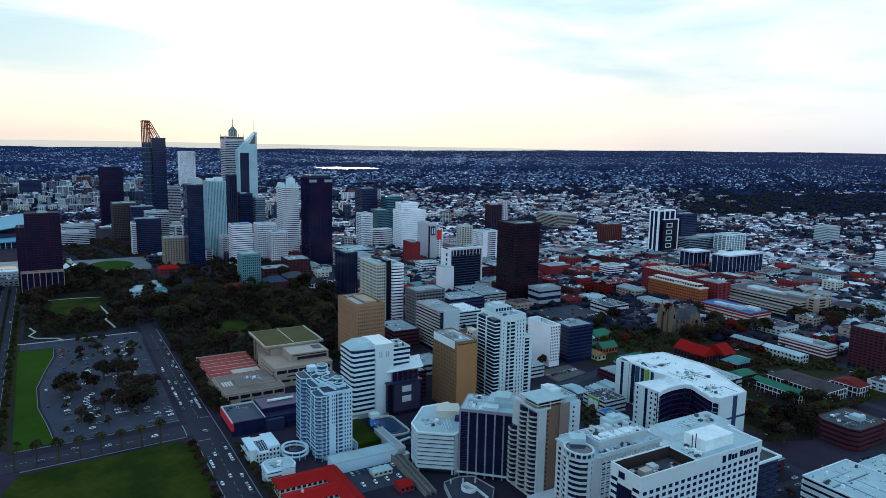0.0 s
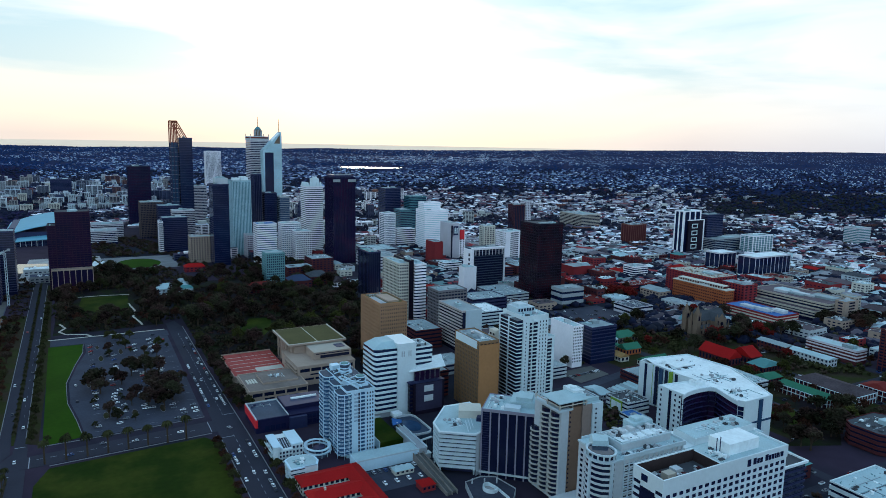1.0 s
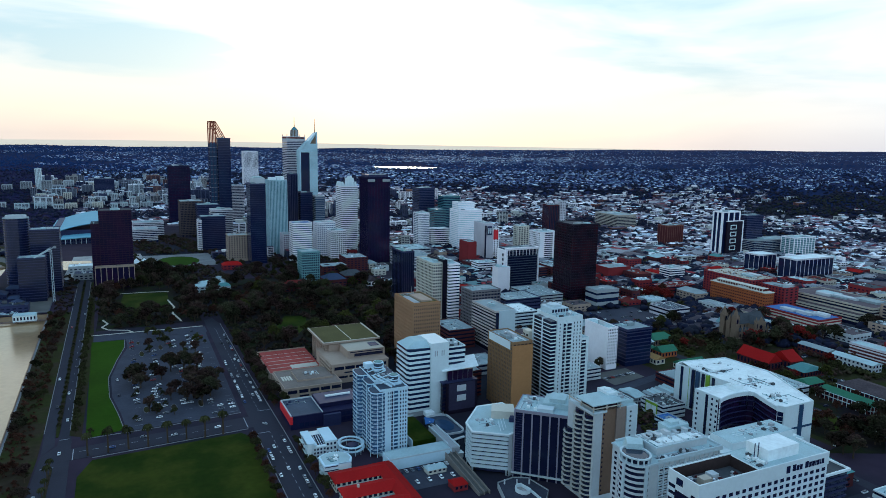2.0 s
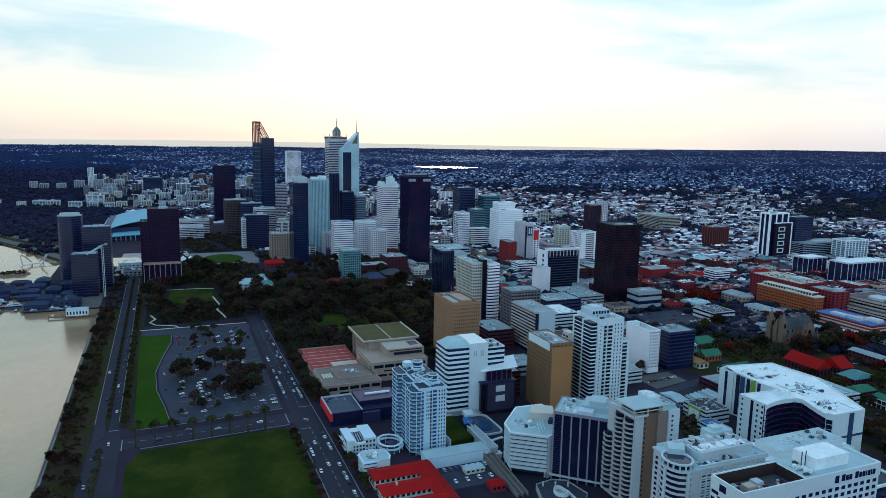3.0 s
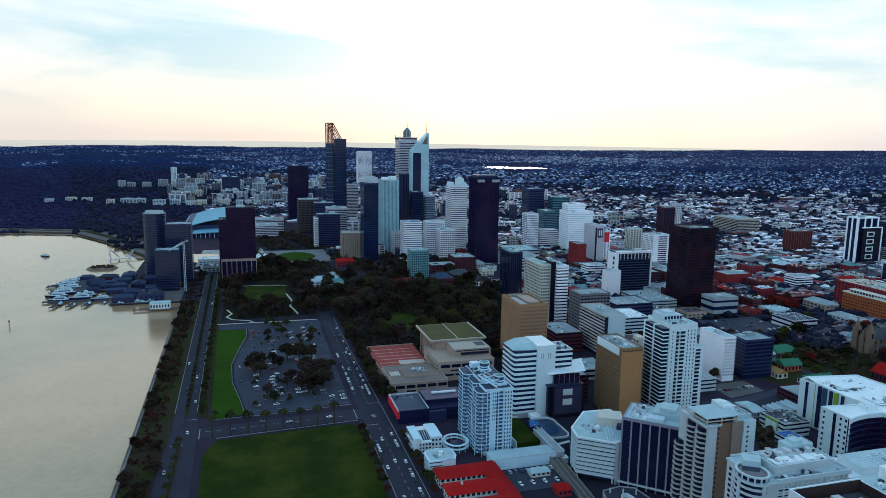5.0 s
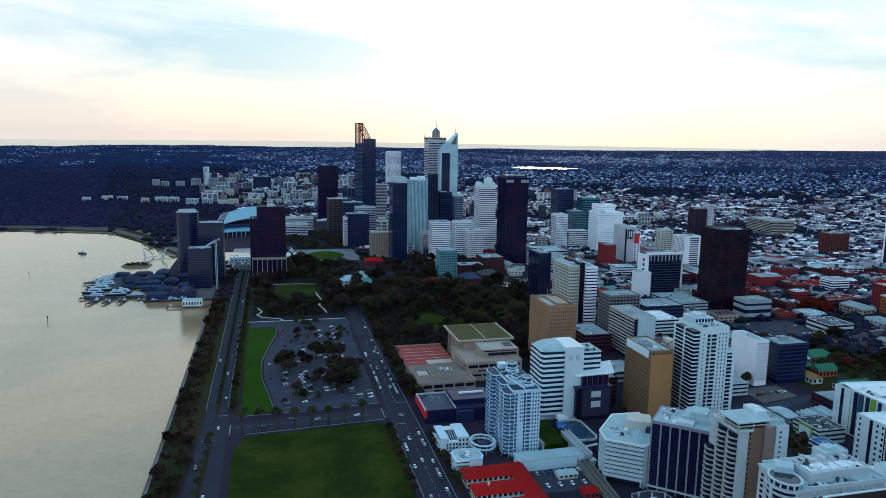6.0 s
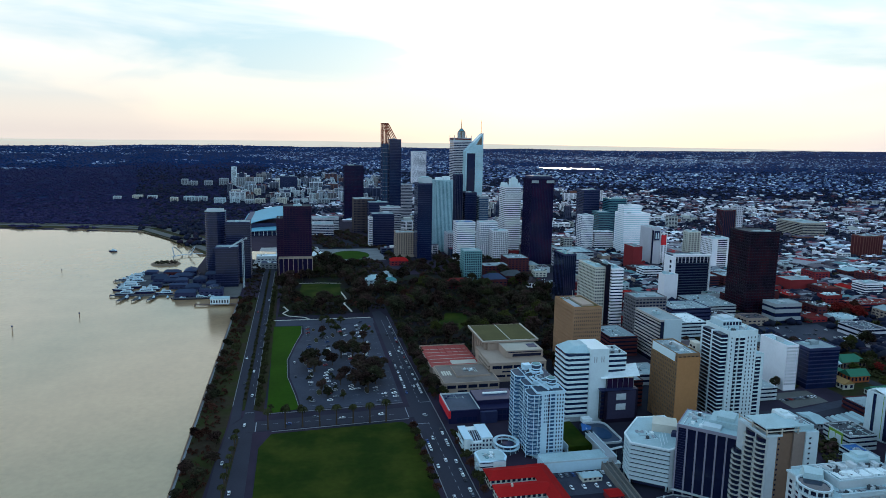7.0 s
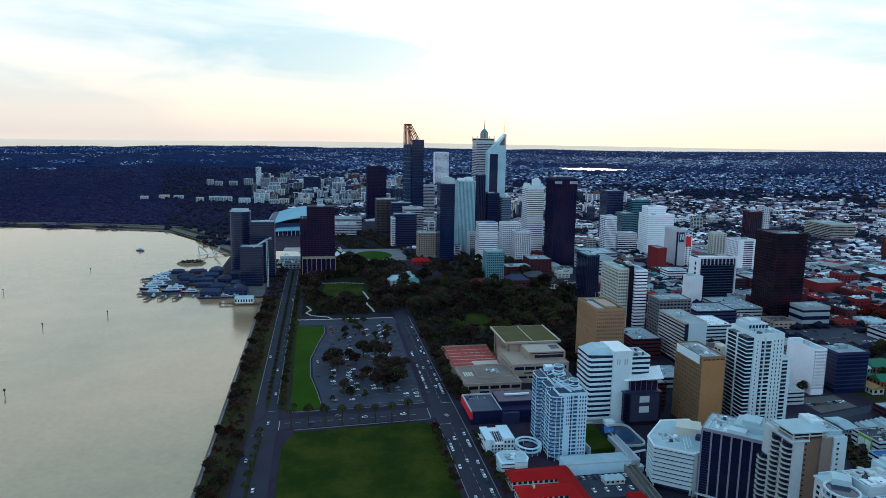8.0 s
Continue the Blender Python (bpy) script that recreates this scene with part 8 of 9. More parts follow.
for k, (x, y, w, d, h, wall, roof, pitched) in enumerate(WHARF):
    quay_house(x, y, w, d, h, wall, roof, pitched, k)
for k, (x, y, w, d, h, wall, roof, pitched) in enumerate(TOWN):
    quay_house(x, y, w, d, h, wall, roof, pitched, 40 + k)
kiosk(-110.6, 885, 23, 11, 8, WHITE2, ROOF_LIGHT, "white boathouse on piles over the water", "boathouse")


def tent(x, y, w, h):
    r = thing("marquee", "white peaked marquee by the quay", "tent", x, y)
    claim(x, y, x + w, y + w)
    part("canopy", Geo().prism(rect(0, 0, w, w), 3, 3 + h, 0.06), ROOF_WHITE, r)
    for px in (0.3, w - 0.7):
        for py in (0.3, w - 0.7):
            part("pole", Geo().box(px, py, 0, px + 0.4, py + 0.4, 3.1), STEEL, r)


flat("road_quay", [(-12, 1050), (2, 1050), (44, 1190), (36, 1340), (22, 1340), (30, 1190)], 0.0, 0.18, DUST, "pale concrete road to the quay yard", "road")
tent(20, 1222, 13, 7)
tent(34, 1236, 9, 5)
flat("quay_yard", [(-76, 1130), (44, 1130), (40, 1184), (28, 1340), (-70, 1340)], 0.0, 0.11, DUST, "dusty paved construction yard by the quay", "pavement")
flat("inlet", [(-92, 1215), (-36, 1205), (-42, 1290), (-84, 1300)], 0.0, 0.16, WATER, "square basin of still water in the quay", "water")
flat("parking_lot_inland", rect(520, 612, 606, 690), 0.0, 0.1, CARPARK, "inland asphalt parking lot with rows of cars", "car park")
flat("road_cross", [(346, 428), (395, 440), (520, 476), (520, 490), (395, 455), (346, 444)], 0.0, 0.12, ASPHALT, "cross street between inland blocks", "road")
flat("road_rail", [(760, 505), (870, 505), (1240, 590), (1240, 612), (870, 528), (760, 528)], 0.0, 0.14, ASPHALT, "open street beside the car park building", "road")
flat("road_lane", rect(339, 150, 344.6, 900), 0.0, 0.12, ASPHALT, "narrow asphalt lane behind the towers", "road")
claim(520, 612, 606, 690)
claim(760, 505, 1000, 535)


def poster_wall():
    r = thing("wall_poster", "green framed white poster on a grey wall", "poster", 373.7, 390)
    part("frame", Geo().box(-0.2, 0, 2.2, 0.1, 13, 11.2), LIME, r, "lime green poster frame")
    part("sheet", Geo().box(-0.32, 1.0, 2.8, -0.1, 6.2, 9.4), WHITE2, r)
    part("sheet", Geo().box(-0.32, 6.8, 2.8, -0.1, 12, 9.4), WHITE2, r)


poster_wall()

def inland():
    rng = random.Random(5)
    count = 0
    cells = sorted(((345 + i * 84, 250 + j * 106) for i in range(15) for j in range(13)), key=lambda c: math.hypot(*c))
    for bx, by in cells:
        for q in range(9):
            w, d = rng.uniform(13, 34), rng.uniform(14, 42)
            x, y = bx + rng.uniform(0, 72 - w), by + rng.uniform(0, 94 - d)
            if math.hypot(x, y) < 400 or count > 165 or not free(x + w / 2, y + d / 2, max(w, d) / 2 - 2) or (x < 700 and 380 < y < 600 and x > 500) or (420 < x < 620 and 270 < y < 375) or (630 < x < 700 and 330 < y < 420):
                continue
            h = rng.choice((5, 6, 7, 8, 10, 12, 15)) + rng.uniform(0, 2)
            low_building(x, y, w, d, h, rng.choice(WALLS), rng.choice(ROOFS), rng, rng.random() < 0.25)
            count += 1


inland()


tagged(new("rooftop_units", ROOF_CLUTTER.mesh("rooftop_units", UNIT_MIX)), "grey air conditioning boxes on the low street roofs", "roof units", kind="stuff")


def parked_cars():
    """Rows of parked cars along the inland streets, too many and small to part."""
    rng = random.Random(77)
    body, cab = Geo(), Geo()
    for _ in range(1500):
        along = rng.random() < 0.5
        if along:
            x, y = 345 + 84 * rng.randint(0, 12) - rng.choice((3.2, 8.6)), rng.uniform(250, 1500)
            w, d = 1.9, 4.6
        else:
            x, y = rng.uniform(345, 1500), 250 + 106 * rng.randint(0, 11) - rng.choice((2.6, 9.4))
            w, d = 4.6, 1.9
        if not free(x + 2, y + 2, 3.2):
            continue
        body.box(x, y, 0.25, x + w, y + d, 0.95)
        cab.box(x + w * 0.18, y + d * 0.18, 0.95, x + w * 0.82, y + d * 0.82, 1.5)
    tagged(new("street_cars", body.mesh("street_cars", CAR_MIX)), "parked cars along the inland streets", "cars", kind="stuff")
    tagged(new("street_car_cabins", cab.mesh("street_car_cabins", GLASS_DARK)), "dark glazed cabins of the parked cars", "cars", kind="stuff")


CAR_MIX = palette("car_paint_mix", ((0.0, (0.75, 0.77, 0.80)), (0.45, (0.30, 0.32, 0.35)), (0.65, (0.03, 0.03, 0.05)), (0.85, (0.30, 0.02, 0.02)), (0.92, (0.02, 0.06, 0.22))), 0.3)
parked_cars()
for k in range(10):
    flat("road_street", rect(345 + 84 * k - 10.5, 236, 345 + 84 * k - 1.0, 1500), 0.0, 0.09 + 0.002 * k, ASPHALT, "straight asphalt street of the inland grid", "road")
for k in range(10):
    flat("road_avenue", rect(348, 250 + 106 * k - 10.5, 1300, 250 + 106 * k - 1.2), 0.0, 0.05 + 0.002 * k, ASPHALT, "asphalt avenue crossing the inland grid", "road")

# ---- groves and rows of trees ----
# dark floor that shows through the gaps between the crowns
GROVE_FLOOR = mat("grove_floor", (0.020, 0.015, 0.020), 0.95, grain=0.3, stain=0.04, var=0.35, tint=(0.016, 0.020, 0.008), spec=0.04)
flat("ground_garden", [(106, 640), (232, 668), (330, 690), (332, 1010), (214, 1050), (106, 1050)], 0.0, 0.06, GROVE_FLOOR, "dark earth floor under the garden trees", "ground")
flat("ground_riverside", [(-26, 815), (84, 822), (84, 1040), (106, 1050), (106, 1176), (-20, 1176)], 0.0, 0.05, GROVE_FLOOR, "dark earth floor under the riverside trees", "ground")
flat("ground_churchyard", [(455, 300), (668, 300), (668, 610), (455, 600)], 0.0, 0.04, SCRUB, "dry planted earth round the church", "ground")
claim(84, 100, 103, 830)
claim(-53, 300, -38, 1250)
for x, y in ((-18, 850), (-20, 834), (-14, 817), (-4, 812), (6, 807), (10, 797), (58, 905), (56, 869), (60, 845), (62, 827), (40, 797), (70, 797), (-25, 797)):
    claim(x - 4, y - 20, x + 4, y + 4)
grove(125, 106, 600, 330, 1010, (0, 0, 0, 1, 4, 2, 3), 1.2, 2.0, lambda x, y: not (152 < x < 196 and 724 < y < 804) and not (x > 230 and y < 640), 8, "garden trees")
grove(80, -26, 815, 108, 1180, (0, 0, 1, 4, 2), 1.05, 1.75, lambda x, y: not (-3 < x < 64 and 862 < y < 1010), 8, "garden trees")
grove(14, 104, 530, 118, 640, (0, 1, 2), 0.8, 1.2, None, 6, "garden trees")
grove(12, 226, 590, 238, 690, (0, 1, 2), 0.8, 1.2, None, 6, "garden trees")
for k, (x, y, q) in enumerate(((9, 624, 1.45), (12, 612, 1.15), (6, 634, 1.05), (38, 648, 1.35), (49, 645, 1.5), (60, 640, 1.25), (55, 556, 1.35), (63, 572, 1.35), (50, 578, 1.5), (61, 590, 1.5), (45, 570, 1.1),
                                (52, 602, 1.4), (66, 606, 1.2), (38, 592, 0.9), (16, 555, 0.95), (21, 549, 0.75), (76, 618, 0.75), (33, 574, 0.8), (29, 628, 0.9), (24, 650, 0.8))):
    tree((0, 0, 1)[k % 3], x, y, q, group="car park trees")
grove(16, 14, 680, 78, 790, (2, 1, 5, 3), 0.7, 1.15, None, 7, "car park trees")
grove(9, 4, 530, 36, 600, (2, 5, 5), 0.6, 0.95, None, 8, "car park trees")
grove(62, -76, 330, -58, 905, (4, 4, 0, 1, 2, 5), 0.6, 1.15, None, 5, "river verge trees")
for k in range(52):
    y = 530 + k * 8.4
    tree((5, 2)[k % 3 == 0], -33.6 + 0.8 * math.sin(k * 2.3), y, (0.95 if k % 3 else 0.62) + 0.25 * (k * 37 % 10) / 10, group="avenue trees")
for k in range(46):
    tree(5, -45.0, 548 + k * 12.0, 0.62 + 0.2 * (k * 53 % 10) / 10, group="avenue trees")
for k in range(8):
    tree(6, -24.7 + k * 12.4, 490.3 + (k % 3) * 0.5, 1.28 + 0.14 * (k * 7 % 5) / 5, group="avenue palms")
for x, y in ((-24, 527), (-12, 524), (-1, 521)):
    tree(5, x, y, 1.0, group="avenue trees")
for k in range(7):
    tree(6, -47.5 + 0.4 * k, 392 + k * 13.0, 0.85 + 0.15 * (k * 3 % 4) / 4, group="drive palms")
flat("verge_drive", [(-49, 380), (-47, 380), (-44.4, 478), (-45.8, 478)], 0.0, 0.24, SCRUB, "narrow planted median under palms", "verge")
for k in range(18):
    tree((4, 2, 5)[k % 3], 106.5, 372 + k * 11.0 if k < 9 else 430 + k * 11.0, 0.75 + 0.25 * (k * 29 % 10) / 10, group="terrace trees")
for k in range(9):
    tree((4, 2)[k % 2], 79.0, 380 + k * 11.0, 0.75 + 0.3 * (k * 31 % 10) / 10, group="terrace trees")
grove(64, 455, 290, 720, 620, (0, 1, 2, 3, 4, 4, 7), 0.9, 1.5, None, 8, "churchyard trees")
grove(14, 612, 700, 700, 742, (7, 7, 4), 1.2, 1.9, None, 6, "street trees")
grove(26, 604, 480, 700, 530, (0, 1, 4, 7), 1.0, 1.7, None, 7, "churchyard trees")
grove(14, 790, 440, 900, 500, (0, 1, 4), 1.2, 1.9, None, 8, "street trees")
flat("lawn_hospital", [(478, 318), (500, 316), (512, 340), (490, 348)], 0.0, 0.14, LAWN, "small lawn under street trees", "lawn")
flat("ground_hospital", [(440, 296), (480, 278), (566, 336), (520, 366), (462, 366), (462, 300)], 0.0, 0.08, GROVE_FLOOR, "dark planted earth beside the hospital", "ground")
grove(22, 440, 276, 572, 368, (4, 0, 4, 1), 0.9, 1.4, lambda x, y: not (478 < x < 512 and 316 < y < 348), 7, "street trees", 3)
grove(6, 455, 290, 500, 335, (4, 0, 4), 1.2, 1.7, None, 8, "street trees")
grove(6, 545, 405, 600, 450, (4, 7), 0.8, 1.2, None, 6, "churchyard trees")
grove(16, 345, 420, 520, 620, (2, 0, 3), 0.8, 1.2, None, 8, "street trees")
grove(22, 180, 1040, 345, 1130, (0, 1, 2), 0.9, 1.5, None, 8, "street trees")
grove(16, -25, 1180, 200, 1420, (1, 2, 5), 0.9, 1.3, lambda x, y: not (40 < x < 150 and 1185 < y < 1310), 9, "street trees")


def undergrowth(name, n, x0, y0, x1, y1, keep, lo, hi, label, seed, material=LEAF_DARK, many=9):
    """Shrubs and lower crowns that fill the floor of a grove, each a heap of leaf tufts."""
    rng = random.Random(seed)
    c, r, got, tries = [], [], 0, 0
    while got < n and tries < n * 20:
        tries += 1
        x, y = rng.uniform(x0, x1), rng.uniform(y0, y1)
        if keep(x, y) and free(x, y, 1.5):
            got += 1
            s = rng.uniform(lo, hi)
            for k in range(many):
                a, q = rng.uniform(0, 6.28), s * rng.uniform(0.1, 0.9)
                c.append((x + math.cos(a) * q, y + math.sin(a) * q, max(0.3, s * 1.15 - q * 0.8 + rng.uniform(-0.5, 0.5))))
                r.append(s * rng.uniform(0.28, 0.55))
    tagged(new(name, tufts(name, c, r, material, 0.8, seed)), label, "shrubs", kind="stuff")


undergrowth("garden_shrubs", 1300, 106, 640, 330, 1000, lambda x, y: not (152 < x < 196 and 724 < y < 804), 1.5, 4.0, "dark shrubs under the garden trees", 41)
undergrowth("garden_shrubs", 800, -26, 815, 106, 1180, lambda x, y: not (-6 < x < 68 and 908 < y < 1036), 1.5, 3.5, "dark shrubs under the garden trees", 42)
undergrowth("verge_shrubs", 420, -76, 330, -60, 905, lambda x, y: True, 0.8, 2.2, "low russet shrubs along the river wall", 43, LEAF_AUTUMN)
undergrowth("street_trees_inland", 3600, 345, 230, 1600, 1600, lambda x, y: (math.sin(x * 0.075) > 0.2 or math.sin(y * 0.06) > 0.5) and not (420 < x < 640 and 250 < y < 375), 2.2, 5.4, "dark trees along the inland streets", 44)
undergrowth("city_street_trees", 1500, -20, 1040, 345, 1560, lambda x, y: not (40 < x < 150 and 1185 < y < 1310) and math.sin(x * 0.09 + y * 0.02) > -0.5, 2.4, 5.6, "dark trees between the towers", 45)
undergrowth("inland_shrubs", 1100, 345, 250, 760, 760, lambda x, y: math.sin(x * 0.06) + math.sin(y * 0.05) > 0.3 and not (420 < x < 640 and 250 < y < 375), 1.5, 4.4, "dark trees and shrubs among the inland blocks", 46, LEAF)
undergrowth("quay_trees", 150, -100, 900, -46, 1160, lambda x, y: x > -76 or y > 1010, 1.5, 3.6, "dark trees between the quay buildings", 47)
undergrowth("forecourt_trees", 120, -20, 1330, 140, 1500, lambda x, y: True, 2.0, 4.2, "dark trees behind the oval lawn", 48)

# ---- cars and road markings ----
CAR_PAINT = palette("car_paint", ((0.0, (0.85, 0.86, 0.88)), (0.48, (0.45, 0.47, 0.50)), (0.62, (0.04, 0.04, 0.05)), (0.78, (0.15, 0.17, 0.20)), (0.88, (0.35, 0.03, 0.03)), (0.94, (0.04, 0.09, 0.25))), 0.3, True, 0.02)
TYRE = mat("tyre_rubber", (0.02, 0.02, 0.02), 0.9)


def car_thing(x, y, rot):
    r = thing("car", "parked passenger car on the asphalt", "car", x, y, 0.16, rot, "parked cars")
    side = [(-2.2, 0.35), (2.2, 0.35), (2.25, 0.8), (1.2, 0.95), (-2.2, 1.0)]
    v = [(sx * 0.88, y, z) for sx in (-1, 1) for y, z in side]
    n = len(side)
    g = Geo().add(v, [tuple(range(n)), tuple(range(2 * n - 1, n - 1, -1))] + [(i, n + i, n + (i + 1) % n, (i + 1) % n) for i in range(n)]).box(-0.64, -1.45, 1.45, 0.64, 0.36, 1.5)
    painted = len(g.f)
    c = [(math.cos(k * math.pi / 4) * 0.33, math.sin(k * math.pi / 4) * 0.33) for k in range(8)]
    for wx in (-0.82, 0.82):
        for wy in (-1.35, 1.35):
            g.add([(wx - 0.11, wy + a, 0.33 + b) for a, b in c] + [(wx + 0.11, wy + a, 0.33 + b) for a, b in c],
                  [tuple(range(8)), tuple(range(15, 7, -1))] + [(i, 8 + i, 8 + (i + 1) % 8, (i + 1) % 8) for i in range(8)])
    body = part("body", g, CAR_PAINT, r)
    body.data.materials.append(TYRE)
    for face in body.data.polygons[painted:]:
        face.material_index = 1
    cab = [(-1.9, 0.97), (1.1, 0.93), (0.4, 1.45), (-1.5, 1.46)]
    v = [(sx * (0.8 if z < 1.2 else 0.66), y, z) for sx in (-1, 1) for y, z in cab]
    part("cabin_glass", Geo().add(v, [(0, 1, 2, 3), (7, 6, 5, 4)] + [(i, 4 + i, 4 + (i + 1) % 4, (i + 1) % 4) for i in range(4)]), GLASS_DARK, body)
    return r


CARS = [car_thing(88.2, 372, 0)]


def car(x, y, rot=0.0, z=0.14):
    CARS.append(copy_thing(CARS[0], pose(x, y, z, 0, 0, rot)))


def park_cars():
    rng = random.Random(8)
    for k in range(62):
        y = 366 + k * 6.4
        if 470 < y < 540 or rng.random() < 0.3:
            continue
        car(99.6 if y < 500 else 98.6, y, rng.uniform(-2, 2))
    for k in range(48):
        y = 380 + k * 6.4
        if 470 < y < 540 or rng.random() < 0.45:
            continue
        car(86.4, y, 180 + rng.uniform(-2, 2))
    for row, x in enumerate((8, 22, 27, 42, 47, 62, 67, 76)):
        for k in range(34):
            y = 532 + k * 7.4
            if rng.random() < 0.66 or y > 780 - (80 - x) * 0.25:
                continue
            car(x + rng.uniform(-0.6, 0.6), y, 90 + rng.uniform(-4, 4) + (30 if y > 690 else 0))
    for x, y, a in ((93, 420, 0), (91, 455, 180), (95, 560, 0), (91, 610, 180), (96, 660, 0), (92, 720, 0), (-44, 400, 0), (-52, 440, 180), (-40, 560, 0), (-42, 620, 180), (-39, 690, 0),
                    (-39, 780, 0), (-50, 840, 180), (-39, 900, 0), (-51, 660, 180), (-48.5, 590, 180), (-10, 497, 90), (30, 502, 90), (10, 507, -90), (60, 504, 90), (-42, 500, 0), (93, 497, 30), (-6, 640, 10), (-5, 600, 0)):
        car(x, y, a)
    for k in range(9):
        car(157 + k * 4.1, 386, rng.uniform(-3, 3))
        if k % 2:
            car(158 + k * 4.1, 370, 180 + rng.uniform(-3, 3))
    for k in range(9):
        car(394 + k * 4.2, 478 + k * 0.4, 10 + rng.uniform(-3, 3))
    for row in range(5):
        for k in range(12):
            if rng.random() < 0.5:
                car(524 + k * 6.6 + rng.uniform(-0.4, 0.4), 620 + row * 15, rng.uniform(-3, 3))
    for k in range(10):
        x, y = rng.uniform(345, 760), rng.uniform(300, 720)
        if free(x, y, 3):
            car(x, y, rng.choice((0, 90, 180)))


park_cars()


def markings(name, owner, boxes):
    for x0, y0, x1, y1, z in boxes:
        part(name, Geo().box(x0, y0, z - 0.02, x1, y1, z + 0.015), LINE, bpy.data.objects[owner])


markings("lane_dash", "road_terrace", [(93.2, 372 + k * 9, 93.45, 376 + k * 9, 0.135) for k in range(46) if not 480 < 372 + k * 9 < 520])
markings("lane_dash", "road_riverside", [(-40.7, 550 + k * 11, -40.5, 554 + k * 11, 0.135) for k in range(28) if k % 2])
markings("lane_dash", "road_avenue", [(-30 + k * 8, 499.5 + k * 0.3, -26 + k * 8, 499.8 + k * 0.3, 0.175) for k in range(13)])
markings("stop_line", "road_avenue", [(-34, 487.5, -33.4, 505, 0.175), (80, 495.5, 80.6, 515, 0.175)])
markings("stop_line", "road_terrace", [(85, 482, 93, 482.6, 0.135), (94, 524, 102, 524.6, 0.135)])
markings("stop_line", "road_riverside", [(-52, 480, -44, 480.6, 0.135), (-43.2, 524, -37, 524.6, 0.135)])
markings("bay_line", "car_park", [(x - 2.6, 531 + k * 9.0, x + 2.6, 531.14 + k * 9.0, 0.115) for x in (8, 24.5, 44.5, 64.5, 76) for k in range(0, 24, 2) if 531 + k * 9 < 775 - (80 - x) * 0.25])


def kerb(name, pts, label):
    r = thing(name, label, "kerb", pts[0][0], pts[0][1], 0, 0, kind="structure")
    for a, b in zip(pts, pts[1:]):
        part("kerb_stone", Geo().bar((a[0] - pts[0][0], a[1] - pts[0][1], 0.16), (b[0] - pts[0][0], b[1] - pts[0][1], 0.16), 0.45), KERB, r)


kerb("kerb_terrace", [(84, 100), (84, 300), (84, 480), (82, 488)], "pale kerb of the terrace lawn side")
kerb("kerb_terrace_town", [(103.3, 100), (103.3, 300), (103.3, 480), (101.4, 640), (101.3, 800)], "pale kerb of the terrace town side")
kerb("kerb_avenue", [(-28, 520), (20, 521), (80, 526)], "pale kerb between avenue and car park")
kerb("kerb_avenue_lawn", [(-22, 486), (30, 489.5), (80, 493)], "pale kerb between avenue and lawn")
kerb("kerb_car_park", [(-2, 526), (-6, 560), (-12, 600), (-13, 650), (-6, 700), (1, 740), (1.8, 770)], "curved pale kerb of the car park")
kerb("kerb_drive", [(-37.4, 540), (-37.4, 720), (-37.4, 1100)], "pale kerb of the river drive")
kerb("kerb_drive_west", [(-53.7, 540), (-53.7, 720), (-53.7, 1100)], "pale kerb of the outer carriageway")


def path(name, pts, label, w=2.2):
    r = thing(name, label, "path", pts[0][0], pts[0][1], 0, 0, kind="structure")
    for k, (a, b) in enumerate(zip(pts, pts[1:])):
        part("path_piece", Geo().bar((a[0] - pts[0][0], a[1] - pts[0][1], -0.9 + 0.004 * k), (b[0] - pts[0][0], b[1] - pts[0][1], -0.9 + 0.004 * k), w), mat("pale_gravel", (0.50, 0.46, 0.40), 0.95, var=0.15), r)


path("path_garden", [(-20, 864), (-14.5, 844), (-20.4, 830), (-14.2, 817), (5.9, 807.5), (10.7, 797)], "pale gravel garden path winding under trees")
path("path_oval", [(55, 945), (60, 900), (55.7, 869), (61, 838), (62, 827)], "pale gravel path beside the garden lawn")
path("path_lawn", [(-6, 1004), (4, 1002.5), (30, 1002), (60, 996)], "pale gravel path at the head of the lawn")
path("path_river", [(-73, 340), (-72.5, 500), (-74, 650), (-72, 905)], "narrow riverside footpath", 1.8)
path("path_hall", [(-30, 798), (10, 797.5), (50, 797), (82, 797)], "pale footpath at the end of the car park")


def island_bed(pts, label):
    r = thing("planted_island", label, "traffic island", pts[0][0], pts[0][1], 0, 0, "car park islands")
    loc = [(x - pts[0][0], y - pts[0][1]) for x, y in pts]
    part("bed", Geo().prism(loc, 0.05, 0.24), SCRUB, r)
    part("kerb_rim", ring(Geo(), offset_poly(loc, 1.04), offset_poly(loc, 0.99), 0.05, 0.32), KERB, r)


for cx, cy, rx, ry in ((14, 560, 2.0, 7), (34, 556, 2.2, 8), (54, 558, 2.0, 8), (16, 712, 2.2, 9), (34, 728, 2.0, 9), (56, 732, 2.4, 10), (14, 752, 1.8, 6), (40, 770, 2.0, 8), (68, 690, 1.8, 9), (70, 620, 1.8, 9), (4, 640, 1.6, 8)):
    island_bed(disc(cx, cy, rx, ry, 14), "planted kerbed island in the car park")

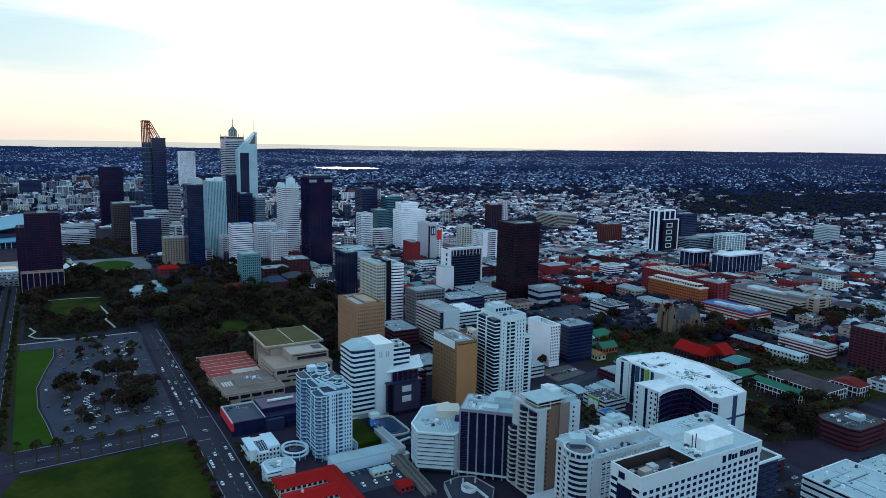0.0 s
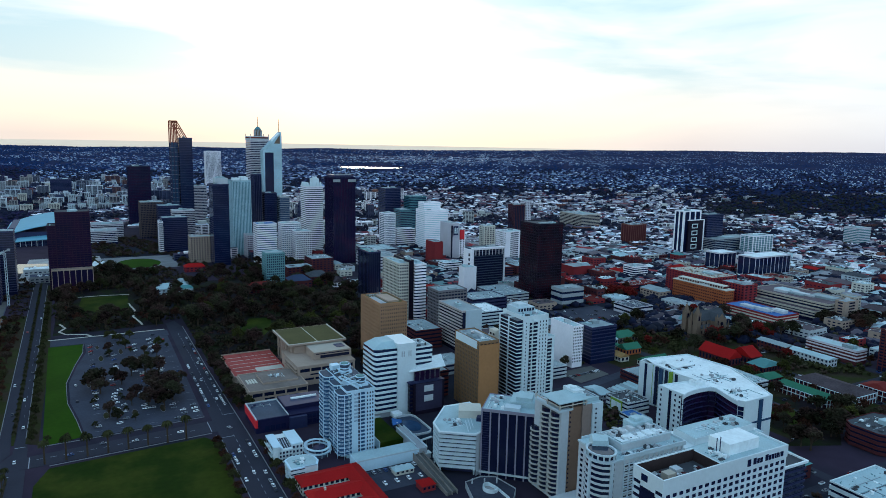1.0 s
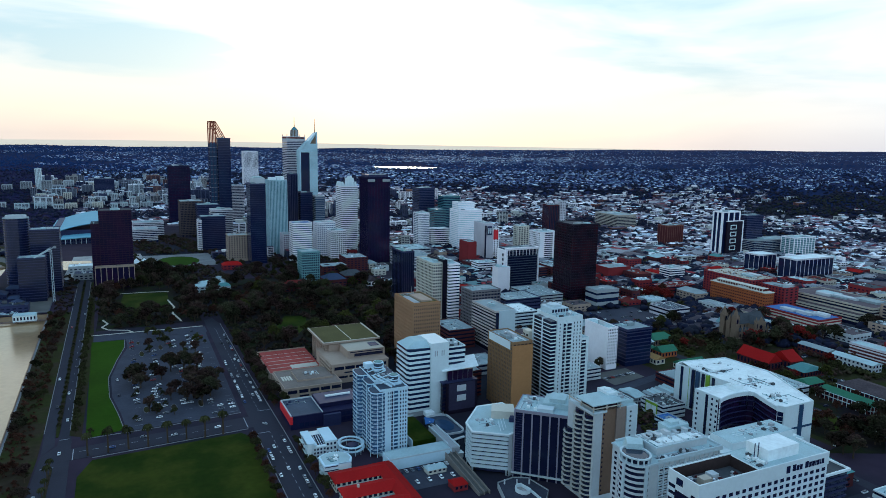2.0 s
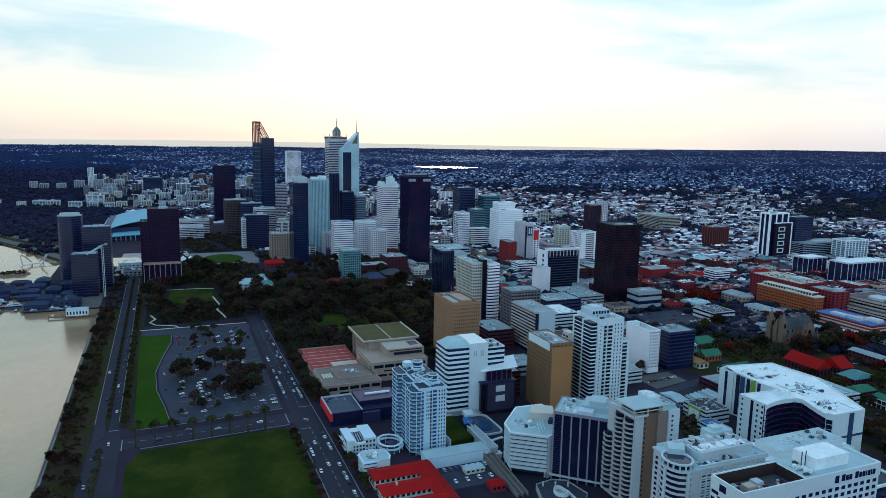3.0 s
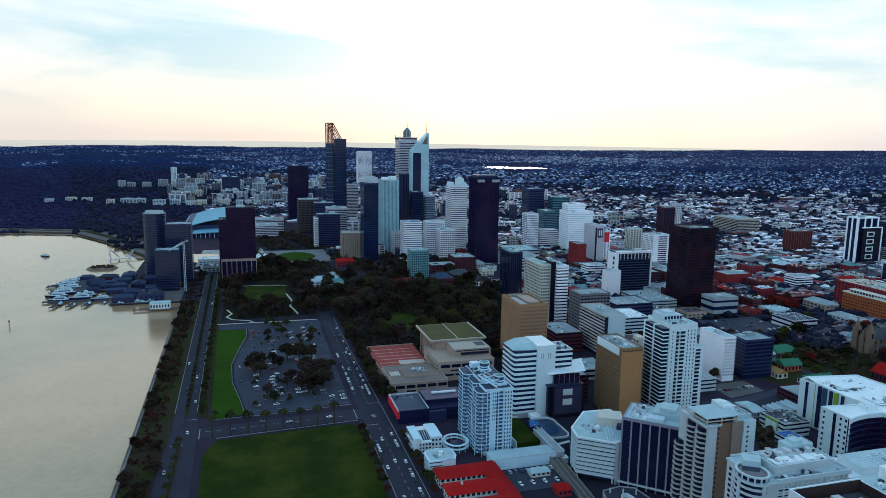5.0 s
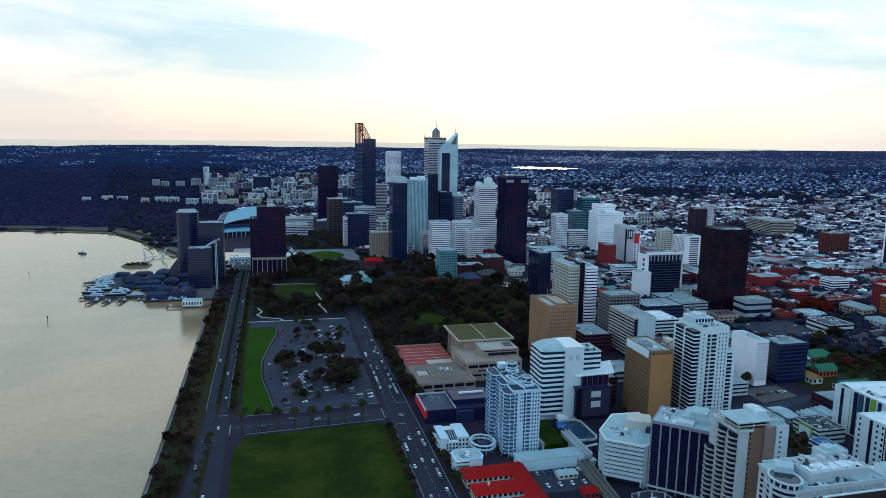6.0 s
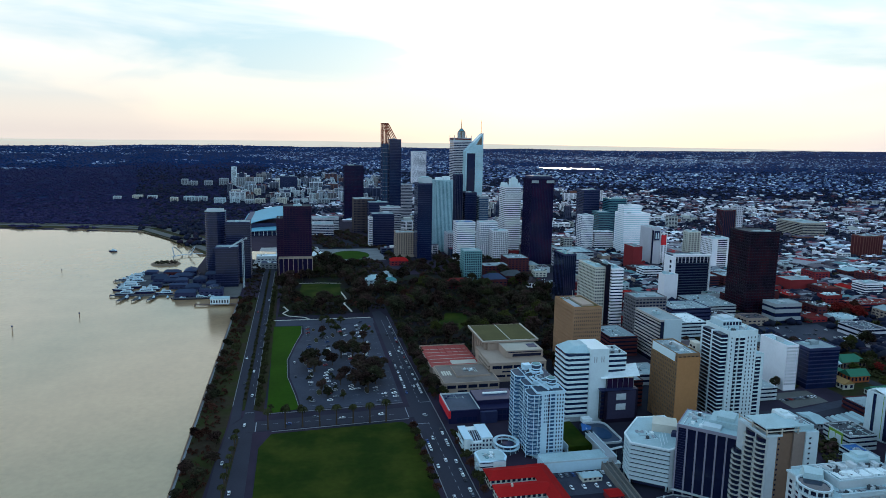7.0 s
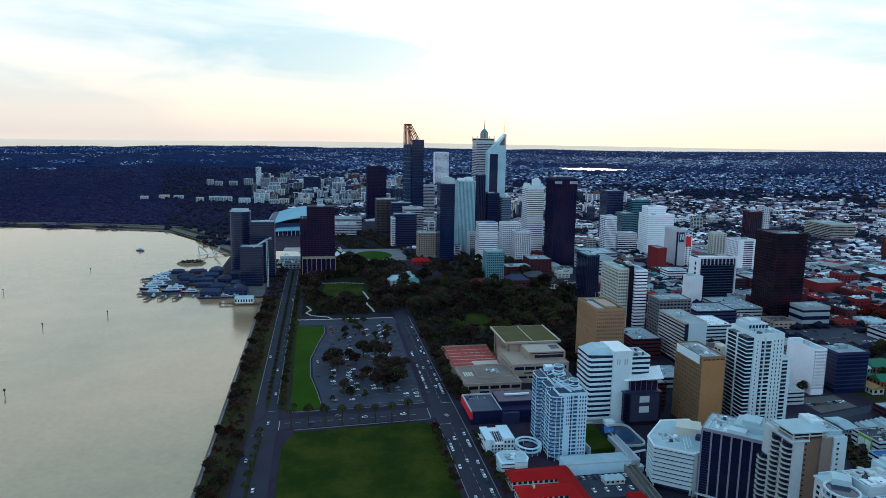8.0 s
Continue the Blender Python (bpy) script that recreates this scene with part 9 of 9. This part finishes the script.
# ---- apartment blocks below the wooded hill ----
def west_blocks():
    rng = random.Random(12)
    spots = [(-236, 2640, 70), (-210, 2656, 46)]
    for k in range(15):
        spots.append((-250 + k * 24 + rng.uniform(-4, 4), 2190 + rng.uniform(-18, 18), rng.uniform(15, 21)))
    for x, y, h in ((-560, 2296, 9), (-505, 2300, 11), (-462, 2306, 9), (-436, 2318, 14), (-384, 2242, 13), (-345, 2246, 16), (-310, 2250, 15)):
        spots.append((x, y, h))
    for k in range(14):
        spots.append((rng.uniform(-230, 190), rng.uniform(2240, 2750), rng.uniform(14, 34)))
    for k in range(6):
        spots.append((-410 + k * 26, 2640 + rng.uniform(-10, 10), rng.uniform(16, 27)))
    for x, y, h in spots:
        w, d = (18, 18) if h > 40 else (rng.uniform(18, 34), rng.uniform(16, 26))
        if not free(x + w / 2, y + d / 2, 16 if h < 40 else 2):
            continue
        z = float(rise(x + w / 2, y + d / 2))
        wall = WHITE2 if h > 60 else DARKGREY if h > 40 else GREY if y > 2600 and x < -200 else rng.choice((WHITE, CREAM, PALE, PALE, GREY))
        words = {WHITE: "white", WHITE2: "bright white", CREAM: "cream", PALE: "pale grey", GREY: "grey", DARKGREY: "dark grey"}[wall]
        r = tower("apartment_block", f"{words} apartment block below the wooded hill", x, y, w, d, h, "grid", wall, GLASS_DARK, ROOF_GREY, storey=3.2, bays=(4, 3), pier=1.8, fine=False, plant=1, category="apartment block", group="hillside apartments", ground=2)
        r.location.z = z - 1.0


west_blocks()
road_shore = [(-160, 1275), (-205, 1360), (-262, 1475), (-345, 1612), (-530, 1680), (-900, 1760), (-1600, 1920)]
for dx, nm, lb in ((0, "road_shore", "curved freeway along the river bank"), (34, "road_shore_inner", "second carriageway of the shore freeway")):
    outer = [(x + dx * 0.9, y + 20 + dx * 0.55) for x, y in road_shore]
    inner = [(x + 14 + dx * 0.9, y + 34 + dx * 0.55) for x, y in road_shore]
    g = Geo()
    for (a, b), (c, d) in zip(zip(outer, outer[1:]), zip(inner, inner[1:])):
        g.add([(*a, 0.35), (*b, 0.35), (*d, 0.35), (*c, 0.35), (*a, -0.5), (*b, -0.5), (*d, -0.5), (*c, -0.5)], [(3, 2, 1, 0), (0, 1, 5, 4), (1, 2, 6, 5), (2, 3, 7, 6), (3, 0, 4, 7)])
    tagged(new(nm, g.mesh(nm, PAVING)), lb, "road", kind="structure")
flat("beach", [(-170, 1262), (-240, 1450), (-335, 1592), (-530, 1655), (-530, 1664), (-340, 1606), (-252, 1462), (-162, 1270)], -1.6, 0.15, STONE, "narrow pale river beach", "beach")
flat("verge_shore", [(-158, 1258), (-200, 1348), (-256, 1462), (-338, 1596), (-528, 1656), (-900, 1740), (-880, 1800), (-500, 1740), (-300, 1690), (-190, 1500), (-130, 1330)], -0.6, 0.1, SCRUB, "grassy verge between river beach and freeway", "verge")

# ---- suburbs, woods and hills to the horizon ----
def suburb_points(n, lo, hi, az0, az1, seed, power=1.0):
    """Points scattered by heading and by distance over the plain, and the size that things have there."""
    rng = np.random.default_rng(seed)
    u = rng.uniform(0, 1, n) ** power
    d = lo + (hi - lo) * u
    az = np.radians(rng.uniform(az0, az1, n))
    x, y = -np.sin(az) * d, np.cos(az) * d
    z = rise(x, y)
    size = np.clip((H0 - z) / H0, 0.06, 1.0)
    return x, y, z, size, d, np.degrees(az), rng


def houses(name, n, lo, hi, az0, az1, seed, keep, roof, wall, big=1.0, label="", works=0.08):
    x, y, z, size, d, az, rng = suburb_points(n, lo, hi, az0, az1, seed)
    ok = keep(x, y, d, az)
    x, y, z, size = x[ok], y[ok], z[ok], size[ok]
    m = len(x)
    w = rng.uniform(8, 15, m) * size * big
    l = rng.uniform(13, 30, m) * size * big
    huge = rng.random(m) < works
    w, l = np.where(huge, w * rng.uniform(1.6, 3.2, m), w), np.where(huge, l * rng.uniform(1.4, 2.4, m), l)
    h = rng.uniform(3.0, 6.5, m) * size * big ** 0.5
    r = np.where(huge, 0.4, rng.uniform(1.0, 3.0, m)) * size
    turn = np.where(rng.random(m) < 0.3, 0.0, math.pi / 2) + rng.normal(0, 0.12, m) + np.where(az[ok] < -25, 0.35, 0.0)
    c, s = np.cos(turn), np.sin(turn)
    lx = np.stack([-w, w, w, -w], 1) / 2
    ly = np.stack([-l, -l, l, l], 1) / 2
    px, py = x[:, None] + lx * c[:, None] - ly * s[:, None], y[:, None] + lx * s[:, None] + ly * c[:, None]
    low = np.stack([px, py, np.repeat((z - 2)[:, None], 4, 1)], 2)
    top = np.stack([px, py, np.repeat((z + h)[:, None], 4, 1)], 2)
    v = np.concatenate([low, top], 1).reshape(-1, 3)
    o = (np.arange(m) * 8)[:, None, None]
    f = (np.array([[0, 1, 5, 4], [1, 2, 6, 5], [2, 3, 7, 6], [3, 0, 4, 7]])[None] + o).reshape(-1, 4)
    tagged(new(name, sheet(name, v, f, wall)), label or "walls of the suburban houses", "houses", kind="stuff")
    e = 1.08
    rx, ry = x[:, None] + (lx * c[:, None] - ly * s[:, None]) * e, y[:, None] + (lx * s[:, None] + ly * c[:, None]) * e
    eave = np.stack([rx, ry, np.repeat((z + h * 0.95)[:, None], 4, 1)], 2)
    ends = np.array([[0, -0.25], [0, 0.25]])
    qx, qy = 0 * l[:, None] + 0 * ends[None, :, 0], l[:, None] * ends[None, :, 1] * 1.3
    ridge = np.stack([x[:, None] + qx * c[:, None] - qy * s[:, None], y[:, None] + qx * s[:, None] + qy * c[:, None], np.repeat((z + h + r)[:, None], 2, 1)], 2)
    v = np.concatenate([eave, ridge], 1).reshape(-1, 3)
    o = (np.arange(m) * 6)[:, None, None]
    tri = np.array([[0, 1, 4], [1, 2, 5], [1, 5, 4], [2, 3, 5], [3, 0, 4], [3, 4, 5]])
    f = (tri[None] + o).reshape(-1, 3)
    tagged(new(name + "_roofs", sheet(name + "_roofs", v, f, roof)), "pale, grey and tiled roofs of the suburbs", "roofs", kind="stuff")


ROOF_MIX = palette("suburb_roofs", ((0.0, (0.48, 0.60, 0.71)), (0.09, (0.26, 0.27, 0.35)), (0.20, (0.13, 0.105, 0.15)), (0.30, (0.06, 0.045, 0.08)), (0.44, (0.17, 0.030, 0.050)), (0.52, (0.30, 0.29, 0.34)), (0.66, (0.032, 0.024, 0.05)), (0.80, (0.92, 0.88, 0.92))), 0.7)
INNER_MIX = palette("inner_roofs", ((0.0, (0.40, 0.50, 0.53)), (0.10, (0.20, 0.22, 0.25)), (0.26, (0.10, 0.085, 0.11)), (0.44, (0.27, 0.018, 0.030)), (0.52, (0.26, 0.26, 0.29)), (0.70, (0.035, 0.028, 0.045)), (0.86, (0.10, 0.22, 0.24)), (0.91, (0.70, 0.76, 0.78))), 0.7)
WALL_MIX = palette("suburb_walls", ((0.0, (0.42, 0.39, 0.44)), (0.22, (0.24, 0.20, 0.24)), (0.50, (0.13, 0.042, 0.045)), (0.62, (0.05, 0.04, 0.06)), (0.76, (0.80, 0.74, 0.79))), 0.8)
# far roofs, walls and bush carry the blue of haze in their colours
ROOF_FAR = palette("far_roofs_hazed", ((0.0, (0.34, 0.44, 0.66)), (0.10, (0.12, 0.18, 0.34)), (0.26, (0.04, 0.06, 0.17)), (0.52, (0.03, 0.05, 0.15)), (0.70, (0.016, 0.046, 0.14)), (0.89, (0.82, 0.86, 0.96))), 0.7)
WALL_FAR = palette("far_walls_hazed", ((0.0, (0.21, 0.31, 0.46)), (0.3, (0.11, 0.16, 0.28)), (0.55, (0.06, 0.07, 0.14)), (0.82, (0.50, 0.60, 0.72))), 0.8)
HILL_MIX = palette("hill_bush_hazed", ((0.0, (0.022, 0.019, 0.068)), (0.5, (0.024, 0.020, 0.072)), (0.8, (0.027, 0.022, 0.068))), 0.95)
RIDGE_MIX = palette("far_ridge_bush_hazed", ((0.0, (0.010, 0.036, 0.125)), (0.5, (0.012, 0.042, 0.140)), (0.8, (0.018, 0.044, 0.135))), 0.95)
PARK_MIX = palette("park_olive", ((0.0, (0.012, 0.016, 0.026)), (0.4, (0.020, 0.024, 0.018)), (0.75, (0.018, 0.015, 0.028))), 0.9)
# suburb trees are tinted navy too, for haze
WOOD_MIX = palette("suburb_woods_hazed", ((0.0, (0.010, 0.013, 0.032)), (0.4, (0.012, 0.015, 0.036)), (0.7, (0.016, 0.018, 0.030)), (0.9, (0.022, 0.015, 0.030))), 0.9)


def taken(x, y, grow=9.0):
    """Ground that a single building stands on, or that lies too near."""
    hit = np.hypot(x, y) < 700
    for a, b, c, e in FOOT:
        hit |= (x > a - grow) & (x < c + grow) & (y > b - grow) & (y < e + grow)
    return hit


def greenery(x, y):
    """Where gardens and street trees crowd out the roofs: bands and patches at three scales."""
    return np.sin(x * 0.011 + 1.3) * np.cos(y * 0.013 - 0.4) + 0.7 * np.sin(x * 0.0047 + y * 0.0063) + 0.5 * np.sin(x * 0.031 - y * 0.023)


def town(x, y, d, az):
    city_core = (x > -170) & (x < 470) & (y < 1720)
    inner = taken(x, y)
    kings = (az > 2.5) & (d < 3350)
    lake = in_lake(x, y, 1.15)
    hill = (az > 2.5) & (d < 4200) & (np.sin(x * 0.02) + np.cos(y * 0.016) < 0.9)
    woods = np.sin(x * 0.0043 + 2) * np.sin(y * 0.0057 + x * 0.001) > 0.86
    park = (az < -50) & (np.abs(d - 2480 + (az + 58) * 12) < 150)
    leafy = (greenery(x, y) > 0.45) & (np.modf(np.abs(x * 5.31 + y * 9.17))[0] < 0.8) & (d > 1300)
    return ~(city_core | inner | leafy | kings | lake | hill | woods | park | in_river(x, y) | ((x < -78) & (y < shore_y(x) + 60)))


def woodland(x, y, d, az):
    city_core = (x > -170) & (x < 470) & (y < 1720)
    inner = taken(x, y, 1.0)
    lake = in_lake(x, y, 1.15)
    return ~(city_core | inner | lake | in_river(x, y) | ((x < -78) & (y < shore_y(x) + 85) & (np.sin(x * 0.05) + np.sin(y * 0.09 + x * 0.02) < 0.75)))


def copses(x, y, d, az):
    """Trees between the houses: dense in some streets, thin in others."""
    few = np.modf(np.abs(x * 7.13 + y * 3.71))[0] < 0.36
    return woodland(x, y, d, az) & ((greenery(x, y) > 0.2) | few)


def woods(name, n, lo, hi, az0, az1, seed, keep, tall, label, material=None, squash=0.85):
    x, y, z, size, d, az, rng = suburb_points(n, lo, hi, az0, az1, seed)
    ok = keep(x, y, d, az)
    x, y, z, size = x[ok], y[ok], z[ok], size[ok]
    r = rng.uniform(0.55, 1.25, len(x)) * tall * size
    me = clumps(name, np.stack([x, y, z + r * 0.5], 1), r, material or WOOD_MIX, squash, seed)
    me.polygons.foreach_set("use_smooth", np.ones(len(me.polygons), dtype=bool))
    tagged(new(name, me), label, "trees", kind="stuff")


def block_field(name, n, x0, y0, x1, y1, lo, hi, seed, label, walls=None):
    """A quarter of flat-roofed blocks with rows of dark windows, too far off to count."""
    rng = random.Random(seed)
    g, wd, rf = Geo(), Geo(), Geo()
    for _ in range(n):
        x, y = rng.uniform(x0, x1), rng.uniform(y0, y1)
        w, d, h = rng.choice((rng.uniform(9, 18), rng.uniform(16, 30), rng.uniform(26, 52))), rng.uniform(10, 26), lo + (hi - lo) * rng.random() ** 1.8
        if bool(in_river(np.array(x), np.array(y))) or not free(x + w / 2, y + d / 2, 12) or (x < -78 and y < float(shore_y(x)) + 80):
            continue
        z = float(rise(x, y))
        claim(x, y, x + w, y + d)
        g.box(x, y, z - 2, x + w, y + d, z + h)
        rf.box(x + 0.4, y + 0.4, z + h - 0.2, x + w - 0.4, y + d - 0.4, z + h + 0.15)
        for _ in range(rng.randint(1, 4)):
            rx, ry = x + w * rng.uniform(0.05, 0.7), y + d * rng.uniform(0.05, 0.7)
            rf.box(rx, ry, z + h, rx + rng.uniform(2, 6), ry + rng.uniform(2, 6), z + h + rng.uniform(0.8, 3.2))
        if rng.random() < 0.4:
            g.box(x + w * 0.55, y + d * 0.2, z + h - 0.5, x + w * rng.uniform(0.75, 1.0), y + d * 0.9, z + h + rng.uniform(3, 8))
        for i in range(max(1, int(h / 3.3))):
            zz = z + 1 + i * 3.3
            for k in range(3):
                wd.box(x + w * (0.06 + k * 0.32), y - 0.12, zz, x + w * (0.30 + k * 0.32), y + 0.3, min(zz + 1.9, z + h - 0.4))
            wd.box(x - 0.12, y + d * 0.1, zz, x + 0.3, y + d * 0.9, min(zz + 1.9, z + h - 0.4))
    for nm, geo, m in ((name, g, walls or BLOCK_MIX), (name + "_windows", wd, GLASS_DARK), (name + "_roofs", rf, ROOF_MIX)):
        tagged(new(nm, geo.mesh(nm, m)), label, "buildings", kind="stuff")


BLOCK_MIX = palette("block_walls", ((0.0, (0.86, 0.81, 0.84)), (0.36, (0.52, 0.51, 0.48)), (0.52, (0.30, 0.33, 0.37)), (0.66, (0.19, 0.08, 0.06)), (0.74, (0.05, 0.06, 0.11)), (0.82, (0.92, 0.88, 0.90))), 0.8)
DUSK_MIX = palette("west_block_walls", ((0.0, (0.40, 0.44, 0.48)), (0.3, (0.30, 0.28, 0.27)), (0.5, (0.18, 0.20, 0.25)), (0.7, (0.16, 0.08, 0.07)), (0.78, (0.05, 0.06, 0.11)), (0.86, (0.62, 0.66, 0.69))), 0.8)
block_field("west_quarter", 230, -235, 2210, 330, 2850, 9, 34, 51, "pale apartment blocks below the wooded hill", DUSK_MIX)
block_field("north_quarter", 250, 900, 620, 2000, 1900, 5, 13, 52, "low pale offices and flats on the plain")
block_field("centre_quarter", 110, 330, 1480, 1000, 2300, 9, 38, 53, "offices and flats behind the business district")
block_field("city_blocks", 90, 130, 1190, 500, 1720, 10, 36, 55, "lower offices between the towers")
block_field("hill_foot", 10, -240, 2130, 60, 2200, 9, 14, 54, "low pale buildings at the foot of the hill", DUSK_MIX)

houses("inner_town", 3300, 860, 1500, -70, -18, 10, town, INNER_MIX, WALL_MIX, 1.1, "walls of the inner town's low shops", 0.12)
houses("near_suburb", 11500, 1400, 2700, -68, 12, 11, town, ROOF_MIX, WALL_MIX, 0.82, "", 0.20)
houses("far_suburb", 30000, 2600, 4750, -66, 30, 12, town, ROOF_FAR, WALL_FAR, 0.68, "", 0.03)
houses("pale_works", 700, 3700, 4350, -36, -22, 13, town, ROOF_MIX, WALL_FAR, 1.2, "pale works and sheds on the far plain", 0.4)
woods("suburb_trees", 44000, 800, 3300, -68, 12, 21, copses, 6.4, "dark trees between the suburban houses", None, 0.75)
woods("park_woods", 2600, 2280, 2700, -68, -49, 26, lambda x, y, d, az: np.abs(d - 2480 + (az + 58) * 12) < 170, 6.0, "dark olive trees of a suburban park", PARK_MIX, 0.7)
woods("far_suburb_trees", 26000, 3200, 4840, -68, 12, 24, copses, 6.0, "trees of the far suburbs tinted blue for haze", RIDGE_MIX, 0.7)
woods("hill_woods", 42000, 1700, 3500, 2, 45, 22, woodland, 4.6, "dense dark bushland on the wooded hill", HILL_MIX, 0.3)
woods("hill_woods_far", 9000, 3400, 4840, 2, 45, 25, woodland, 8.0, "bushland beyond the wooded hill tinted blue for haze", RIDGE_MIX, 0.4)
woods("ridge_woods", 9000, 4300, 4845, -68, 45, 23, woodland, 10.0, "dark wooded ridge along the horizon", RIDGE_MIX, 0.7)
